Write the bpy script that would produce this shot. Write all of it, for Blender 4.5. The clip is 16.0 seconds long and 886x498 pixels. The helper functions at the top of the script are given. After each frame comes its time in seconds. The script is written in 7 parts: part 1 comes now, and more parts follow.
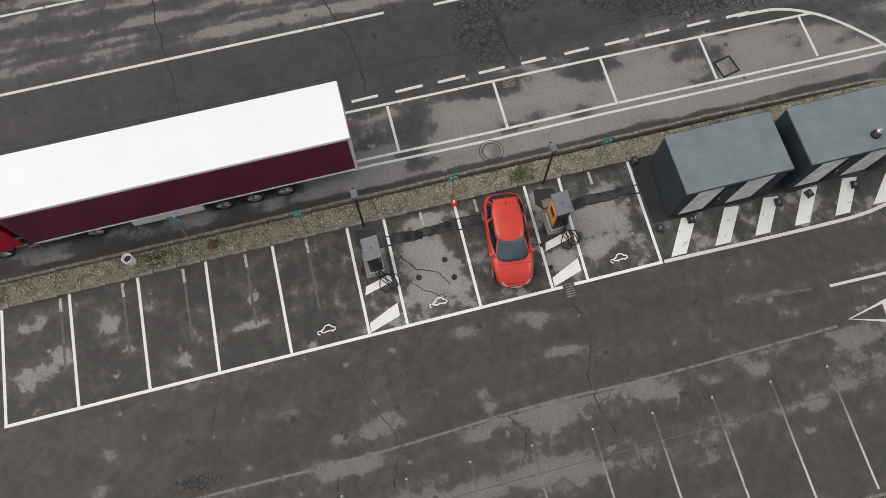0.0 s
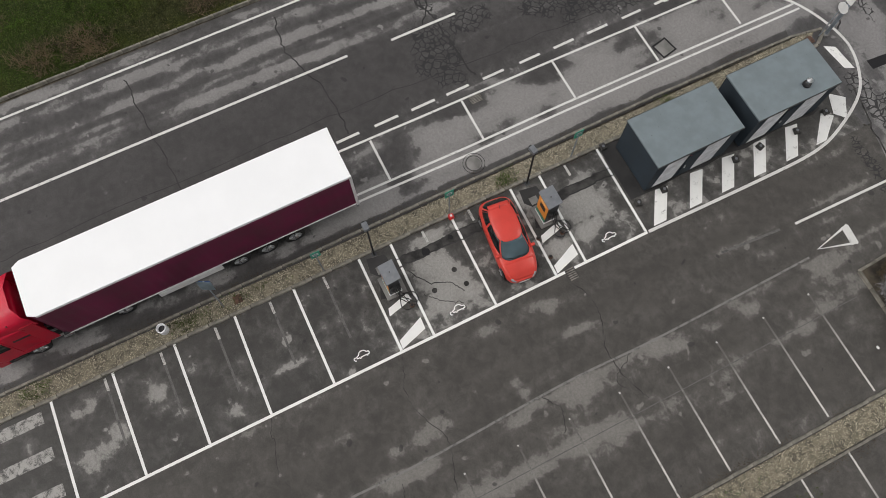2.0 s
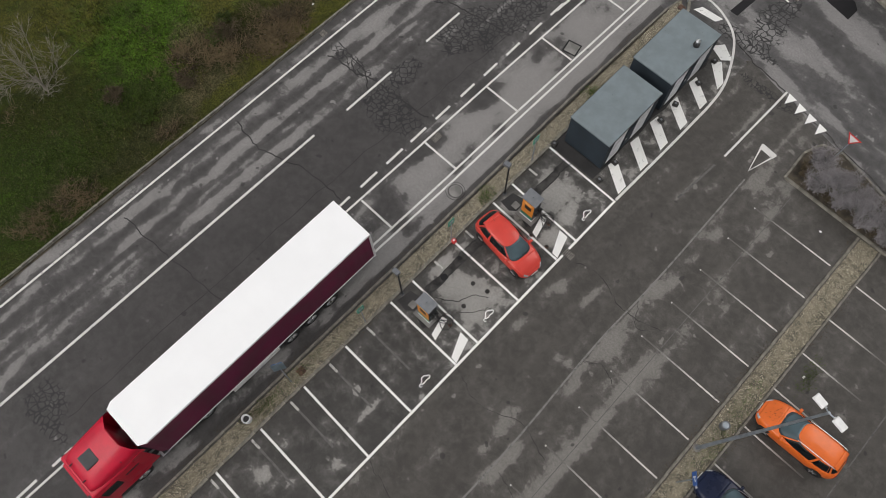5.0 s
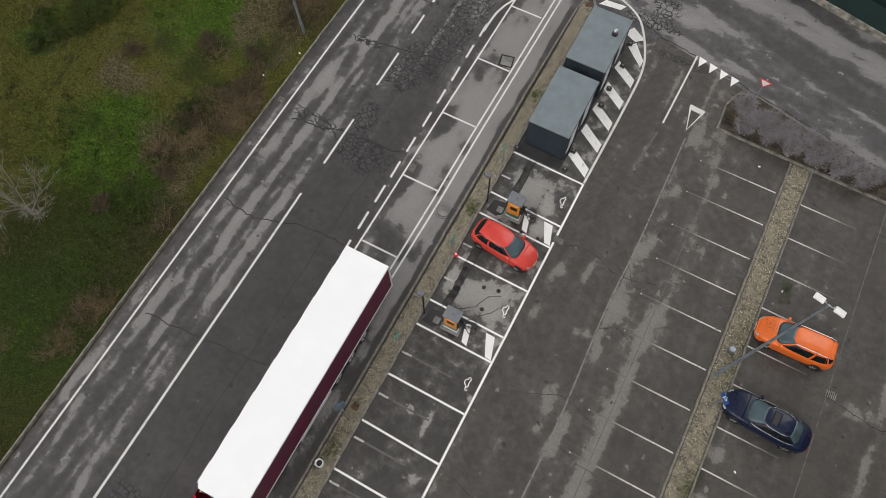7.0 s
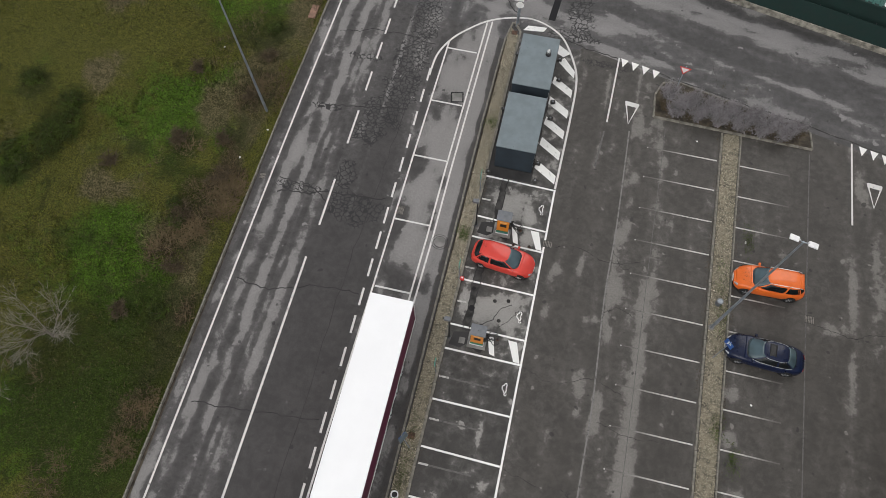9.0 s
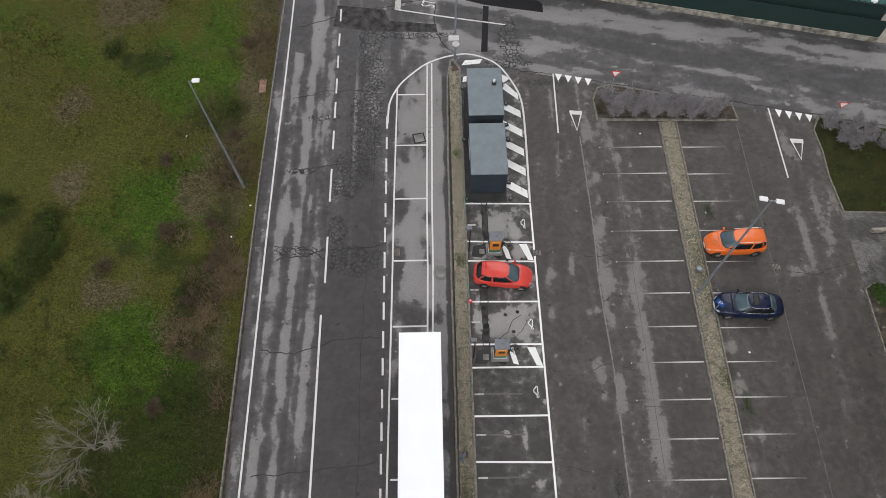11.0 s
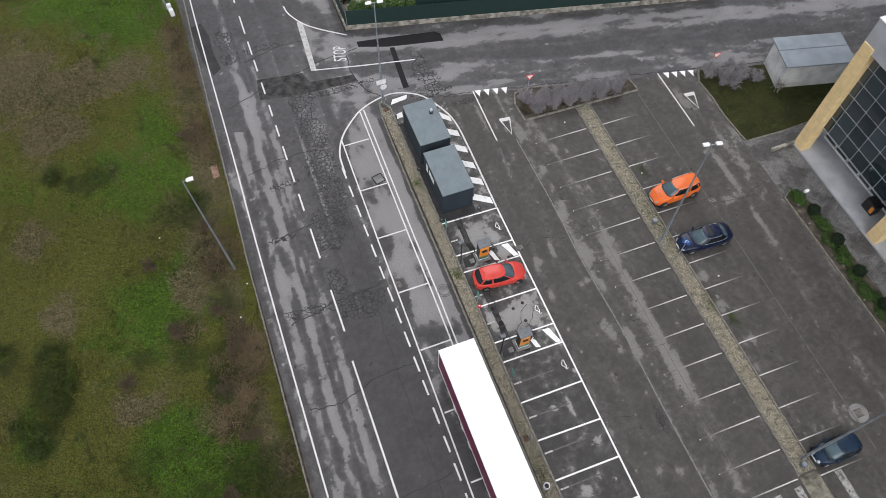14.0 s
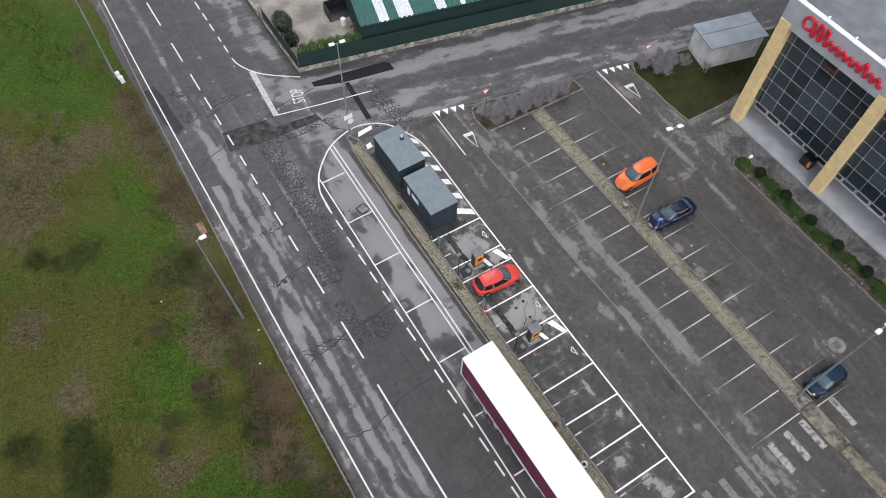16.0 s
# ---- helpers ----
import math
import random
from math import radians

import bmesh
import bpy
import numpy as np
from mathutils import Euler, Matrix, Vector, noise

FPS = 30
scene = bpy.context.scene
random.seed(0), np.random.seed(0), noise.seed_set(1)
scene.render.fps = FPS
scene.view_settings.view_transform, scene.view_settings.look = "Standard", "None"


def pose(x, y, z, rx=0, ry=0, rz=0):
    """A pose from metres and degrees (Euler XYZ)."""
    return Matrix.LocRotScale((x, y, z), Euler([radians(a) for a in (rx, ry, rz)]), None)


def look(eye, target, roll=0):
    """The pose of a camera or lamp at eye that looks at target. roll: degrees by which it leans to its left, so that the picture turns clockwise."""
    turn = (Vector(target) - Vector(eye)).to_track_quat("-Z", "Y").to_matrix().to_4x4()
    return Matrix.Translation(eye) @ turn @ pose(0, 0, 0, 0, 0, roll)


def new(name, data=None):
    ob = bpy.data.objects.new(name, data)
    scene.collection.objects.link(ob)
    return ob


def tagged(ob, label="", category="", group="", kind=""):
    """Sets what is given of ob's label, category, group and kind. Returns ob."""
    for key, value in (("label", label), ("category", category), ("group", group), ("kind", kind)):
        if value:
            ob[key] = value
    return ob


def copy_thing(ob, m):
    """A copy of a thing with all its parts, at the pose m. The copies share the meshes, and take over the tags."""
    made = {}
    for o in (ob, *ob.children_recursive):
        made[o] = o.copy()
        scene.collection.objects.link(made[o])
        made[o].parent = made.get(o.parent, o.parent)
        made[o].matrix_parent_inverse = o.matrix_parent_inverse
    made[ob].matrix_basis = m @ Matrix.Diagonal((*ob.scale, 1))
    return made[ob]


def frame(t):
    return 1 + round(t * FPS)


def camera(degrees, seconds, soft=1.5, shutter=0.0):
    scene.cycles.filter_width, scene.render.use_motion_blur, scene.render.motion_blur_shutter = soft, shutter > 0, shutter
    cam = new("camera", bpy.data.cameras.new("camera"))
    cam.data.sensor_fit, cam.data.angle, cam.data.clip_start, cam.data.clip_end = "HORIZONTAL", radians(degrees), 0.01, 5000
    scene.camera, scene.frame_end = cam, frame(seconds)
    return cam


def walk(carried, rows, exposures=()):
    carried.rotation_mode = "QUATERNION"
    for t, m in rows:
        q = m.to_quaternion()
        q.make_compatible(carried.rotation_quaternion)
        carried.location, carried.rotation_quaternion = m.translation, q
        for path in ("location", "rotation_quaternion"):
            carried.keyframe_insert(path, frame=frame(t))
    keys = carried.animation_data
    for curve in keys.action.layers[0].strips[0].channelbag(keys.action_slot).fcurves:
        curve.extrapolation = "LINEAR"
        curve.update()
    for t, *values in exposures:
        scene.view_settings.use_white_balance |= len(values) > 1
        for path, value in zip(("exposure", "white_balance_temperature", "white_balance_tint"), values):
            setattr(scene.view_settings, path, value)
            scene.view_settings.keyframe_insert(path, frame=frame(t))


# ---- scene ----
cam = camera(63.6, 16.0, 0.8)
ROWS = [
    (0.0, 6.416, -3.204, 28.966, 18.287, 0.138, 75.667),
    (0.5, 6.425, -3.764, 29.532, 18.437, 0.157, 72.917),
    (1.0, 6.429, -4.338, 30.105, 18.659, 0.248, 70.121),
    (1.5, 6.393, -4.992, 30.756, 18.905, 0.270, 66.898),
    (2.0, 6.350, -5.660, 31.413, 19.185, 0.333, 63.627),
    (2.5, 6.174, -6.317, 32.143, 19.316, 0.368, 60.517),
    (3.0, 6.031, -7.065, 32.890, 19.617, 0.381, 57.299),
    (3.5, 5.893, -7.832, 33.669, 19.972, 0.426, 53.982),
    (4.0, 5.648, -8.629, 34.460, 20.293, 0.471, 50.816),
    (4.5, 5.323, -9.458, 35.239, 20.613, 0.524, 47.490),
    (5.0, 4.904, -10.358, 36.022, 20.969, 0.540, 43.858),
    (5.5, 4.388, -11.318, 36.817, 21.362, 0.519, 39.985),
    (6.0, 3.778, -12.311, 37.627, 21.782, 0.479, 35.977),
    (6.5, 3.076, -13.310, 38.455, 22.218, 0.431, 31.936),
    (7.0, 2.285, -14.288, 39.305, 22.659, 0.388, 27.965),
    (7.5, 1.404, -15.227, 40.179, 23.126, 0.347, 24.147),
    (8.0, 0.417, -16.131, 41.070, 23.723, 0.283, 20.508),
    (8.5, -0.658, -16.928, 41.971, 24.348, 0.185, 16.918),
    (9.0, -1.800, -17.563, 42.901, 24.988, 0.140, 13.218),
    (9.5, -3.038, -18.111, 43.771, 25.611, 0.100, 9.532),
    (10.0, -4.362, -18.599, 44.568, 26.199, 0.046, 5.899),
    (10.5, -5.751, -19.031, 45.306, 26.743, -0.021, 2.318),
    (11.0, -7.182, -19.411, 46.001, 27.229, -0.104, -1.211),
    (11.5, -8.634, -19.745, 46.667, 27.646, -0.207, -4.684),
    (12.0, -10.100, -20.031, 47.304, 28.010, -0.323, -8.084),
    (12.5, -11.601, -20.246, 47.897, 28.395, -0.414, -11.342),
    (13.0, -13.089, -20.372, 48.505, 28.771, -0.499, -14.490),
    (13.5, -14.613, -20.432, 49.074, 29.233, -0.585, -17.645),
    (14.0, -16.125, -20.408, 49.668, 29.635, -0.681, -20.718),
    (14.5, -17.626, -20.299, 50.259, 30.094, -0.774, -23.759),
    (15.0, -19.099, -20.089, 50.857, 30.542, -0.843, -26.617),
    (15.5, -20.573, -19.772, 51.423, 30.896, -0.906, -29.470),
    (16.0, -21.982, -19.316, 51.956, 31.241, -0.951, -32.180),
]
walk(cam, [(t, pose(x, y, z, rx, ry, rz)) for t, x, y, z, rx, ry, rz in ROWS],
     [(0.0, -0.09, 6650, 10), (4.0, -0.15, 6650, 10.5), (8.0, -0.07, 6600, 10), (11.0, 0.02, 6420, 11.3), (12.5, 0.14, 6320, 12), (14.5, 0.31, 6230, 12.5), (16.0, 0.41, 6150, 13)])

# ---- sky and light: bright, even overcast ----
world = bpy.data.worlds.new("overcast_sky")
scene.world = world
world.use_nodes = True
wn, wl = world.node_tree.nodes, world.node_tree.links
sky = wn.new("ShaderNodeTexSky")
sky.sky_type, sky.sun_disc = "NISHITA", False
sky.sun_elevation, sky.sun_rotation = radians(52), radians(200)
sky.air_density, sky.dust_density = 1.0, 4.0
soft_sky = wn.new("ShaderNodeHueSaturation")
soft_sky.inputs["Saturation"].default_value = 0.18
wl.new(sky.outputs[0], soft_sky.inputs["Color"])
wl.new(soft_sky.outputs[0], wn["Background"].inputs["Color"])
wn["Background"].inputs["Strength"].default_value = 0.15
sun = new("sun", bpy.data.lights.new("sun", "SUN"))
sun.data.energy, sun.data.angle, sun.data.color = 0.9, radians(35), (1.0, 0.97, 0.93)
sun.matrix_world = look((0, 0, 60), (20 * math.sin(radians(200)), 20 * math.cos(radians(200)), 34))


# ---- material helpers ----
class Nodes:
    """A small wrapper that wires shader nodes."""

    def __init__(self, name):
        self.mat = bpy.data.materials.new(name)
        self.mat.use_nodes = True
        self.tree = self.mat.node_tree
        self.bsdf = self.tree.nodes["Principled BSDF"]
        self.coord = self.tree.nodes.new("ShaderNodeTexCoord").outputs["Object"]

    def put(self, socket, value):
        if isinstance(value, bpy.types.NodeSocket):
            self.tree.links.new(value, socket)
        else:
            socket.default_value = value

    def math(self, op, a, b=0.0, c=0.0):
        n = self.tree.nodes.new("ShaderNodeMath")
        n.operation = op
        for s, v in zip(n.inputs, (a, b, c)):
            self.put(s, v)
        return n.outputs[0]

    def step(self, v, lo, hi, a=0.0, b=1.0):
        n = self.tree.nodes.new("ShaderNodeMapRange")
        n.interpolation_type = "SMOOTHSTEP"
        for s, x in zip(n.inputs, (v, lo, hi, a, b)):
            self.put(s, x)
        return n.outputs[0]

    def place(self, scale=(1, 1, 1), turn=0.0, shift=(0, 0, 0)):
        r = self.tree.nodes.new("ShaderNodeMapping")
        r.inputs["Rotation"].default_value = (0, 0, turn)
        r.inputs["Location"].default_value = shift
        self.tree.links.new(self.coord, r.inputs["Vector"])
        m = self.tree.nodes.new("ShaderNodeMapping")
        m.inputs["Scale"].default_value = scale
        self.tree.links.new(r.outputs[0], m.inputs["Vector"])
        return m.outputs[0]

    def noise(self, scale, detail=4.0, rough=0.55, vec=None, distort=0.0):
        n = self.tree.nodes.new("ShaderNodeTexNoise")
        self.tree.links.new(vec or self.coord, n.inputs["Vector"])
        n.inputs["Scale"].default_value = scale
        n.inputs["Detail"].default_value = detail
        n.inputs["Roughness"].default_value = rough
        n.inputs["Distortion"].default_value = distort
        return n.outputs["Fac"]

    def edges(self, scale, vec=None):
        n = self.tree.nodes.new("ShaderNodeTexVoronoi")
        n.feature = "DISTANCE_TO_EDGE"
        self.tree.links.new(vec or self.coord, n.inputs["Vector"])
        n.inputs["Scale"].default_value = scale
        return n.outputs["Distance"]

    def mix(self, fac, a, b):
        n = self.tree.nodes.new("ShaderNodeMix")
        n.data_type = "RGBA"
        self.put(n.inputs[0], fac)
        for s, v in ((n.inputs[6], a), (n.inputs[7], b)):
            self.put(s, (*v, 1.0) if isinstance(v, tuple) else v)
        return n.outputs[2]

    def axes(self):
        n = self.tree.nodes.new("ShaderNodeSeparateXYZ")
        self.tree.links.new(self.coord, n.inputs[0])
        return n.outputs

    def bump(self, height, strength=0.3, distance=0.02):
        n = self.tree.nodes.new("ShaderNodeBump")
        n.inputs["Strength"].default_value = strength
        n.inputs["Distance"].default_value = distance
        self.tree.links.new(height, n.inputs["Height"])
        self.tree.links.new(n.outputs[0], self.bsdf.inputs["Normal"])

    def done(self, color=None, rough=None, metal=None, spec=None):
        for key, v in (("Base Color", color), ("Roughness", rough), ("Metallic", metal), ("Specular IOR Level", spec)):
            if v is not None:
                self.put(self.bsdf.inputs[key], (*v, 1.0) if isinstance(v, tuple) else v)
        return self.mat


def plain(name, color, rough=0.5, metal=0.0, vary=0.12, scale=3.0, grain=60.0, relief=0.08, coat=0.0, spec=0.5):
    """A surface with stains at one scale and grain at another."""
    n = Nodes(name)
    big = n.noise(scale, 5.0)
    fine = n.noise(grain, 3.0)
    dark = tuple(c * (1 - vary * 1.6) for c in color)
    pale = tuple(min(1.0, c * (1 + vary)) for c in color)
    tone = n.mix(n.step(big, 0.3, 0.7), dark, pale)
    tone = n.mix(n.step(fine, 0.55, 0.8, 0.0, vary * 1.5), tone, tuple(c * 0.55 for c in color))
    n.bump(fine, relief, 0.01)
    n.bsdf.inputs["Coat Weight"].default_value = coat
    n.bsdf.inputs["Coat Roughness"].default_value = 0.12
    return n.done(tone, n.step(big, 0.2, 0.8, max(0.02, rough - 0.08), min(1, rough + 0.1)), metal, spec)


def glass_dark(name, tint=(0.02, 0.028, 0.032), rough=0.04):
    n = Nodes(name)
    return n.done(n.mix(n.step(n.noise(0.8, 2.0), 0.35, 0.65), tint, tuple(c * 1.8 for c in tint)), rough, 0.0, 0.42)


def asphalt(name, wet, dry, cell=2.4, blot=0.62):
    """Damp asphalt: where it has dried it is paler, by the sheet's own dryness; fine stones; a web of sealed cracks by its wear."""
    n = Nodes(name)
    dryness = n.tree.nodes.new("ShaderNodeAttribute")
    dryness.attribute_name = "dry"
    worn = n.tree.nodes.new("ShaderNodeAttribute")
    worn.attribute_name = "web"
    mid = n.noise(2.2, 5.0, 0.62, None, 0.3)
    small = n.noise(8.0, 4.0, 0.6)
    v = n.math("ADD", dryness.outputs["Fac"], n.math("MULTIPLY", n.math("SUBTRACT", mid, 0.5), blot))
    v = n.math("ADD", v, n.math("MULTIPLY", n.math("SUBTRACT", small, 0.5), 0.12))
    dots = n.noise(1.15, 2.0, 0.5, n.place((1, 1, 1), 0.3, (17, 3, 0)))
    v = n.math("ADD", v, n.step(dots, 0.66, 0.74, 0.0, 0.34))
    m = n.math("ADD", n.math("MULTIPLY", n.step(v, 0.40, 0.56), 0.52), n.math("MULTIPLY", n.step(v, 0.05, 0.95), 0.48))
    fine = n.noise(48.0, 5.0, 0.78)
    grain = n.noise(15.0, 5.0, 0.72)
    tint = n.noise(0.5, 4.0, 0.6)
    base = n.mix(n.step(n.math("ADD", n.math("MULTIPLY", mid, 0.5), n.math("MULTIPLY", tint, 0.5)), 0.36, 0.64), tuple(c * 0.80 for c in wet), tuple(c * 1.22 for c in wet))
    tone = n.mix(m, base, n.mix(n.step(small, 0.3, 0.7), tuple(c * 0.88 for c in dry), tuple(c * 1.1 for c in dry)))
    tone = n.mix(n.step(fine, 0.5, 0.75, 0.0, 0.35), tone, n.mix(0.4, tone, (0.24, 0.23, 0.21)))
    tone = n.mix(n.step(fine, 0.25, 0.44, 0.24, 0.0), tone, (0.008, 0.008, 0.008))
    tone = n.mix(n.step(grain, 0.28, 0.48, 0.28, 0.0), tone, (0.012, 0.012, 0.012))
    speck = n.noise(21.0, 6.0, 0.82)
    gain = n.tree.nodes.new("ShaderNodeVectorMath")
    gain.operation = "SCALE"
    n.tree.links.new(tone, gain.inputs[0])
    n.put(gain.inputs["Scale"], n.step(speck, 0.36, 0.64, 0.84, 1.17))
    tone = gain.outputs[0]
    spots = n.noise(1.7, 1.0, 0.4, n.place((1, 1, 1), 0, (9, 4, 0)))
    tone = n.mix(n.step(spots, 0.745, 0.765, 0.0, 0.6), tone, (0.014, 0.014, 0.015))
    nz = n.tree.nodes.new("ShaderNodeTexNoise")
    nz.inputs["Scale"].default_value = 1.4
    n.tree.links.new(n.coord, nz.inputs["Vector"])
    sc = n.tree.nodes.new("ShaderNodeVectorMath")
    sc.operation = "SCALE"
    sc.inputs["Scale"].default_value = 0.5
    n.tree.links.new(nz.outputs["Color"], sc.inputs[0])
    warp = n.tree.nodes.new("ShaderNodeVectorMath")
    warp.operation = "ADD"
    n.tree.links.new(n.coord, warp.inputs[0])
    n.tree.links.new(sc.outputs[0], warp.inputs[1])
    flat = n.tree.nodes.new("ShaderNodeVectorMath")
    flat.operation = "MULTIPLY"
    flat.inputs[1].default_value = (1, 1, 0)
    n.tree.links.new(warp.outputs[0], flat.inputs[0])
    net = n.edges(cell, flat.outputs[0])
    wob = n.math("MULTIPLY", n.math("SUBTRACT", n.noise(6.0), 0.5), 0.07)
    line = n.step(n.math("ADD", net, wob), 0.055, 0.105, 1.0, 0.0)
    zone = n.step(n.math("ADD", worn.outputs["Fac"], n.math("MULTIPLY", n.math("SUBTRACT", n.noise(1.1, 3.0), 0.5), 1.3)), 0.42, 0.58)
    tone = n.mix(n.math("MULTIPLY", n.math("MULTIPLY", line, zone), 0.88), tone, (0.013, 0.013, 0.014))
    tone = n.mix(n.step(grain, 0.56, 0.74, 0.0, 0.18), tone, n.mix(0.5, tone, (0.3, 0.29, 0.27)))
    n.bump(fine, 0.4, 0.012)
    return n.done(tone, n.step(m, 0.0, 1.0, 0.6, 0.9), 0.0, 0.4)


def paint_line(name, color, wear):
    """Road paint, worn through to the asphalt in flakes."""
    n = Nodes(name)
    a = n.noise(3.2, 6.0, 0.7)
    b = n.noise(28.0, 4.0, 0.7)
    w = n.math("ADD", n.math("MULTIPLY", a, 0.6), n.math("MULTIPLY", b, 0.4))
    tone = n.mix(n.noise(1.1), tuple(c * 0.8 for c in color), color)
    tone = n.mix(n.step(w, wear, wear + 0.1, 1.0, 0.0), tone, (0.06, 0.06, 0.058))
    n.bump(b, 0.2, 0.01)
    return n.done(tone, 0.75, 0.0, 0.4)


def fading_line(name, strong, weak, wear):
    """Paint that fades along the line, by the line's own fade value."""
    n = Nodes(name)
    f = n.tree.nodes.new("ShaderNodeAttribute")
    f.attribute_name = "fade"
    a, b = n.noise(3.2, 6.0, 0.7), n.noise(28.0, 4.0, 0.7)
    w = n.math("ADD", n.math("MULTIPLY", a, 0.6), n.math("MULTIPLY", b, 0.4))
    k = n.step(n.math("ADD", f.outputs["Fac"], n.math("MULTIPLY", n.math("SUBTRACT", a, 0.5), 0.8)), 0.15, 0.95)
    tone = n.mix(k, strong, weak)
    tone = n.mix(n.step(w, wear, wear + 0.1, 1.0, 0.0), tone, (0.06, 0.057, 0.053))
    n.bump(b, 0.2, 0.01)
    return n.done(tone, 0.8, 0.0, 0.4)


# ---- materials ----
ROAD = asphalt("road_asphalt", (0.043, 0.0405, 0.0400), (0.222, 0.215, 0.210), 3.3, 0.5)
LOT = asphalt("lot_asphalt", (0.050, 0.0460, 0.0410), (0.185, 0.176, 0.164), 4.6, 0.75)
BAYS = asphalt("bay_asphalt", (0.041, 0.0388, 0.036), (0.285, 0.277, 0.262), 6.0, 0.85)
CROSSROAD = asphalt("crossroad_asphalt", (0.050, 0.0485, 0.049), (0.230, 0.223, 0.221), 3.0, 0.34)
CONCRETE_PATCH = plain("pale_concrete", (0.19, 0.185, 0.175), 0.85, 0, 0.25, 0.9, 40.0, 0.3)
CONCRETE = plain("grey_concrete", (0.20, 0.195, 0.185), 0.88, 0, 0.3, 0.8, 45.0, 0.3)
def pavers(name, a, b):
    """Small grey concrete pavers, grimy in patches."""
    n = Nodes(name)
    brick = n.tree.nodes.new("ShaderNodeTexBrick")
    n.tree.links.new(n.place((1, 1, 1), 0.785), brick.inputs["Vector"])
    brick.inputs["Scale"].default_value = 1.0
    brick.inputs["Brick Width"].default_value, brick.inputs["Row Height"].default_value, brick.inputs["Mortar Size"].default_value = 0.24, 0.12, 0.012
    brick.inputs["Color1"].default_value, brick.inputs["Color2"].default_value, brick.inputs["Mortar"].default_value = (0.75, 0.75, 0.75, 1), (1.15, 1.15, 1.15, 1), (0.4, 0.4, 0.4, 1)
    grime = n.mix(n.step(n.noise(0.45, 5.0, 0.65, None, 0.4), 0.40, 0.60), a, b)
    grime = n.mix(n.step(n.noise(2.6, 5.0, 0.7), 0.50, 0.72, 0.0, 0.6), grime, tuple(c * 0.5 for c in a))
    tint = n.tree.nodes.new("ShaderNodeMix")
    tint.data_type, tint.blend_type = "RGBA", "MULTIPLY"
    tint.inputs[0].default_value = 1.0
    n.tree.links.new(grime, tint.inputs[6])
    n.tree.links.new(brick.outputs["Color"], tint.inputs[7])
    n.bump(brick.outputs["Fac"], -0.3, 0.01)
    return n.done(tint.outputs[2], 0.85, 0.0, 0.35)


FORECOURT = pavers("forecourt_pavers", (0.085, 0.082, 0.078), (0.185, 0.18, 0.175))
KERB = plain("kerb_concrete", (0.275, 0.260, 0.220), 0.9, 0, 0.42, 1.6, 35.0, 0.4)
TAR = plain("tar_patch", (0.017, 0.0165, 0.018), 0.85, 0, 0.16, 0.5, 45.0, 0.5, 0.0, 0.25)
WHITE = paint_line("white_paint", (0.88, 0.88, 0.86), 0.285)
WHITE_HATCH = paint_line("hatch_white_paint", (0.84, 0.84, 0.82), 0.345)
TRENCH = plain("worn_trench_tar", (0.050, 0.048, 0.046), 0.85, 0, 0.45, 1.6, 30.0, 0.4, 0.0, 0.3)
TAR_OLD = plain("old_tar", (0.041, 0.040, 0.040), 0.9, 0, 0.2, 0.7, 30.0, 0.5, 0.0, 0.25)
WHITE_ROAD = paint_line("road_white_paint", (0.68, 0.675, 0.655), 0.345)
WHITE_WORN = paint_line("worn_white_paint", (0.52, 0.51, 0.485), 0.39)
CROSSING = paint_line("crossing_paint", (0.38, 0.37, 0.35), 0.425)
GHOST = paint_line("faded_paint", (0.20, 0.195, 0.185), 0.40)
GREY_GHOST = paint_line("faint_grey_paint", (0.13, 0.127, 0.12), 0.42)
FADING = fading_line("fading_bay_paint", (0.56, 0.55, 0.52), (0.105, 0.10, 0.092), 0.38)
GREEN_DARK = plain("dark_green_screen", (0.007, 0.027, 0.023), 0.8, 0, 0.12, 1.2, 50.0, 0.2)
SHED_WALL = plain("navy_grey_cladding", (0.030, 0.041, 0.052), 0.7, 0, 0.12, 1.2, 40.0, 0.1, 0.0, 0.25)
SHED_ROOF = plain("grey_green_roof_felt", (0.168, 0.204, 0.220), 0.8, 0, 0.07, 1.6, 70.0, 0.25)
SHED_PALE = plain("pale_grey_panel", (0.80, 0.81, 0.83), 0.6, 0, 0.15, 2.0, 40.0, 0.1)
BLACK = plain("black_plastic", (0.015, 0.015, 0.016), 0.5, 0, 0.2)
RUBBER = plain("tyre_rubber", (0.018, 0.018, 0.018), 0.85, 0, 0.25, 6.0, 80.0, 0.3)
GREY = plain("grey_coated_metal", (0.16, 0.17, 0.185), 0.5, 0.2, 0.12)
DARK_GREY = plain("charcoal_coated_metal", (0.045, 0.048, 0.052), 0.5, 0.2, 0.15)
GALV = plain("galvanised_steel", (0.33, 0.37, 0.41), 0.45, 0.6, 0.2, 2.0, 40.0, 0.1)
STEEL = plain("bright_steel", (0.6, 0.61, 0.62), 0.3, 0.9, 0.1)
LAMP_WHITE = plain("white_lamp_housing", (0.8, 0.8, 0.8), 0.45, 0, 0.06)
ORANGE_PANEL = plain("orange_front_panel", (0.75, 0.27, 0.03), 0.4, 0, 0.08)
GREEN_PANEL = plain("teal_green_panel", (0.03, 0.22, 0.15), 0.45, 0, 0.1)
SIGN_GREEN = plain("green_sign_face", (0.02, 0.30, 0.20), 0.4, 0, 0.1)
SIGN_BLUE = plain("blue_sign_face", (0.02, 0.09, 0.32), 0.4, 0, 0.1)
SIGN_BACK = plain("sign_back_metal", (0.20, 0.26, 0.30), 0.5, 0.4, 0.15)
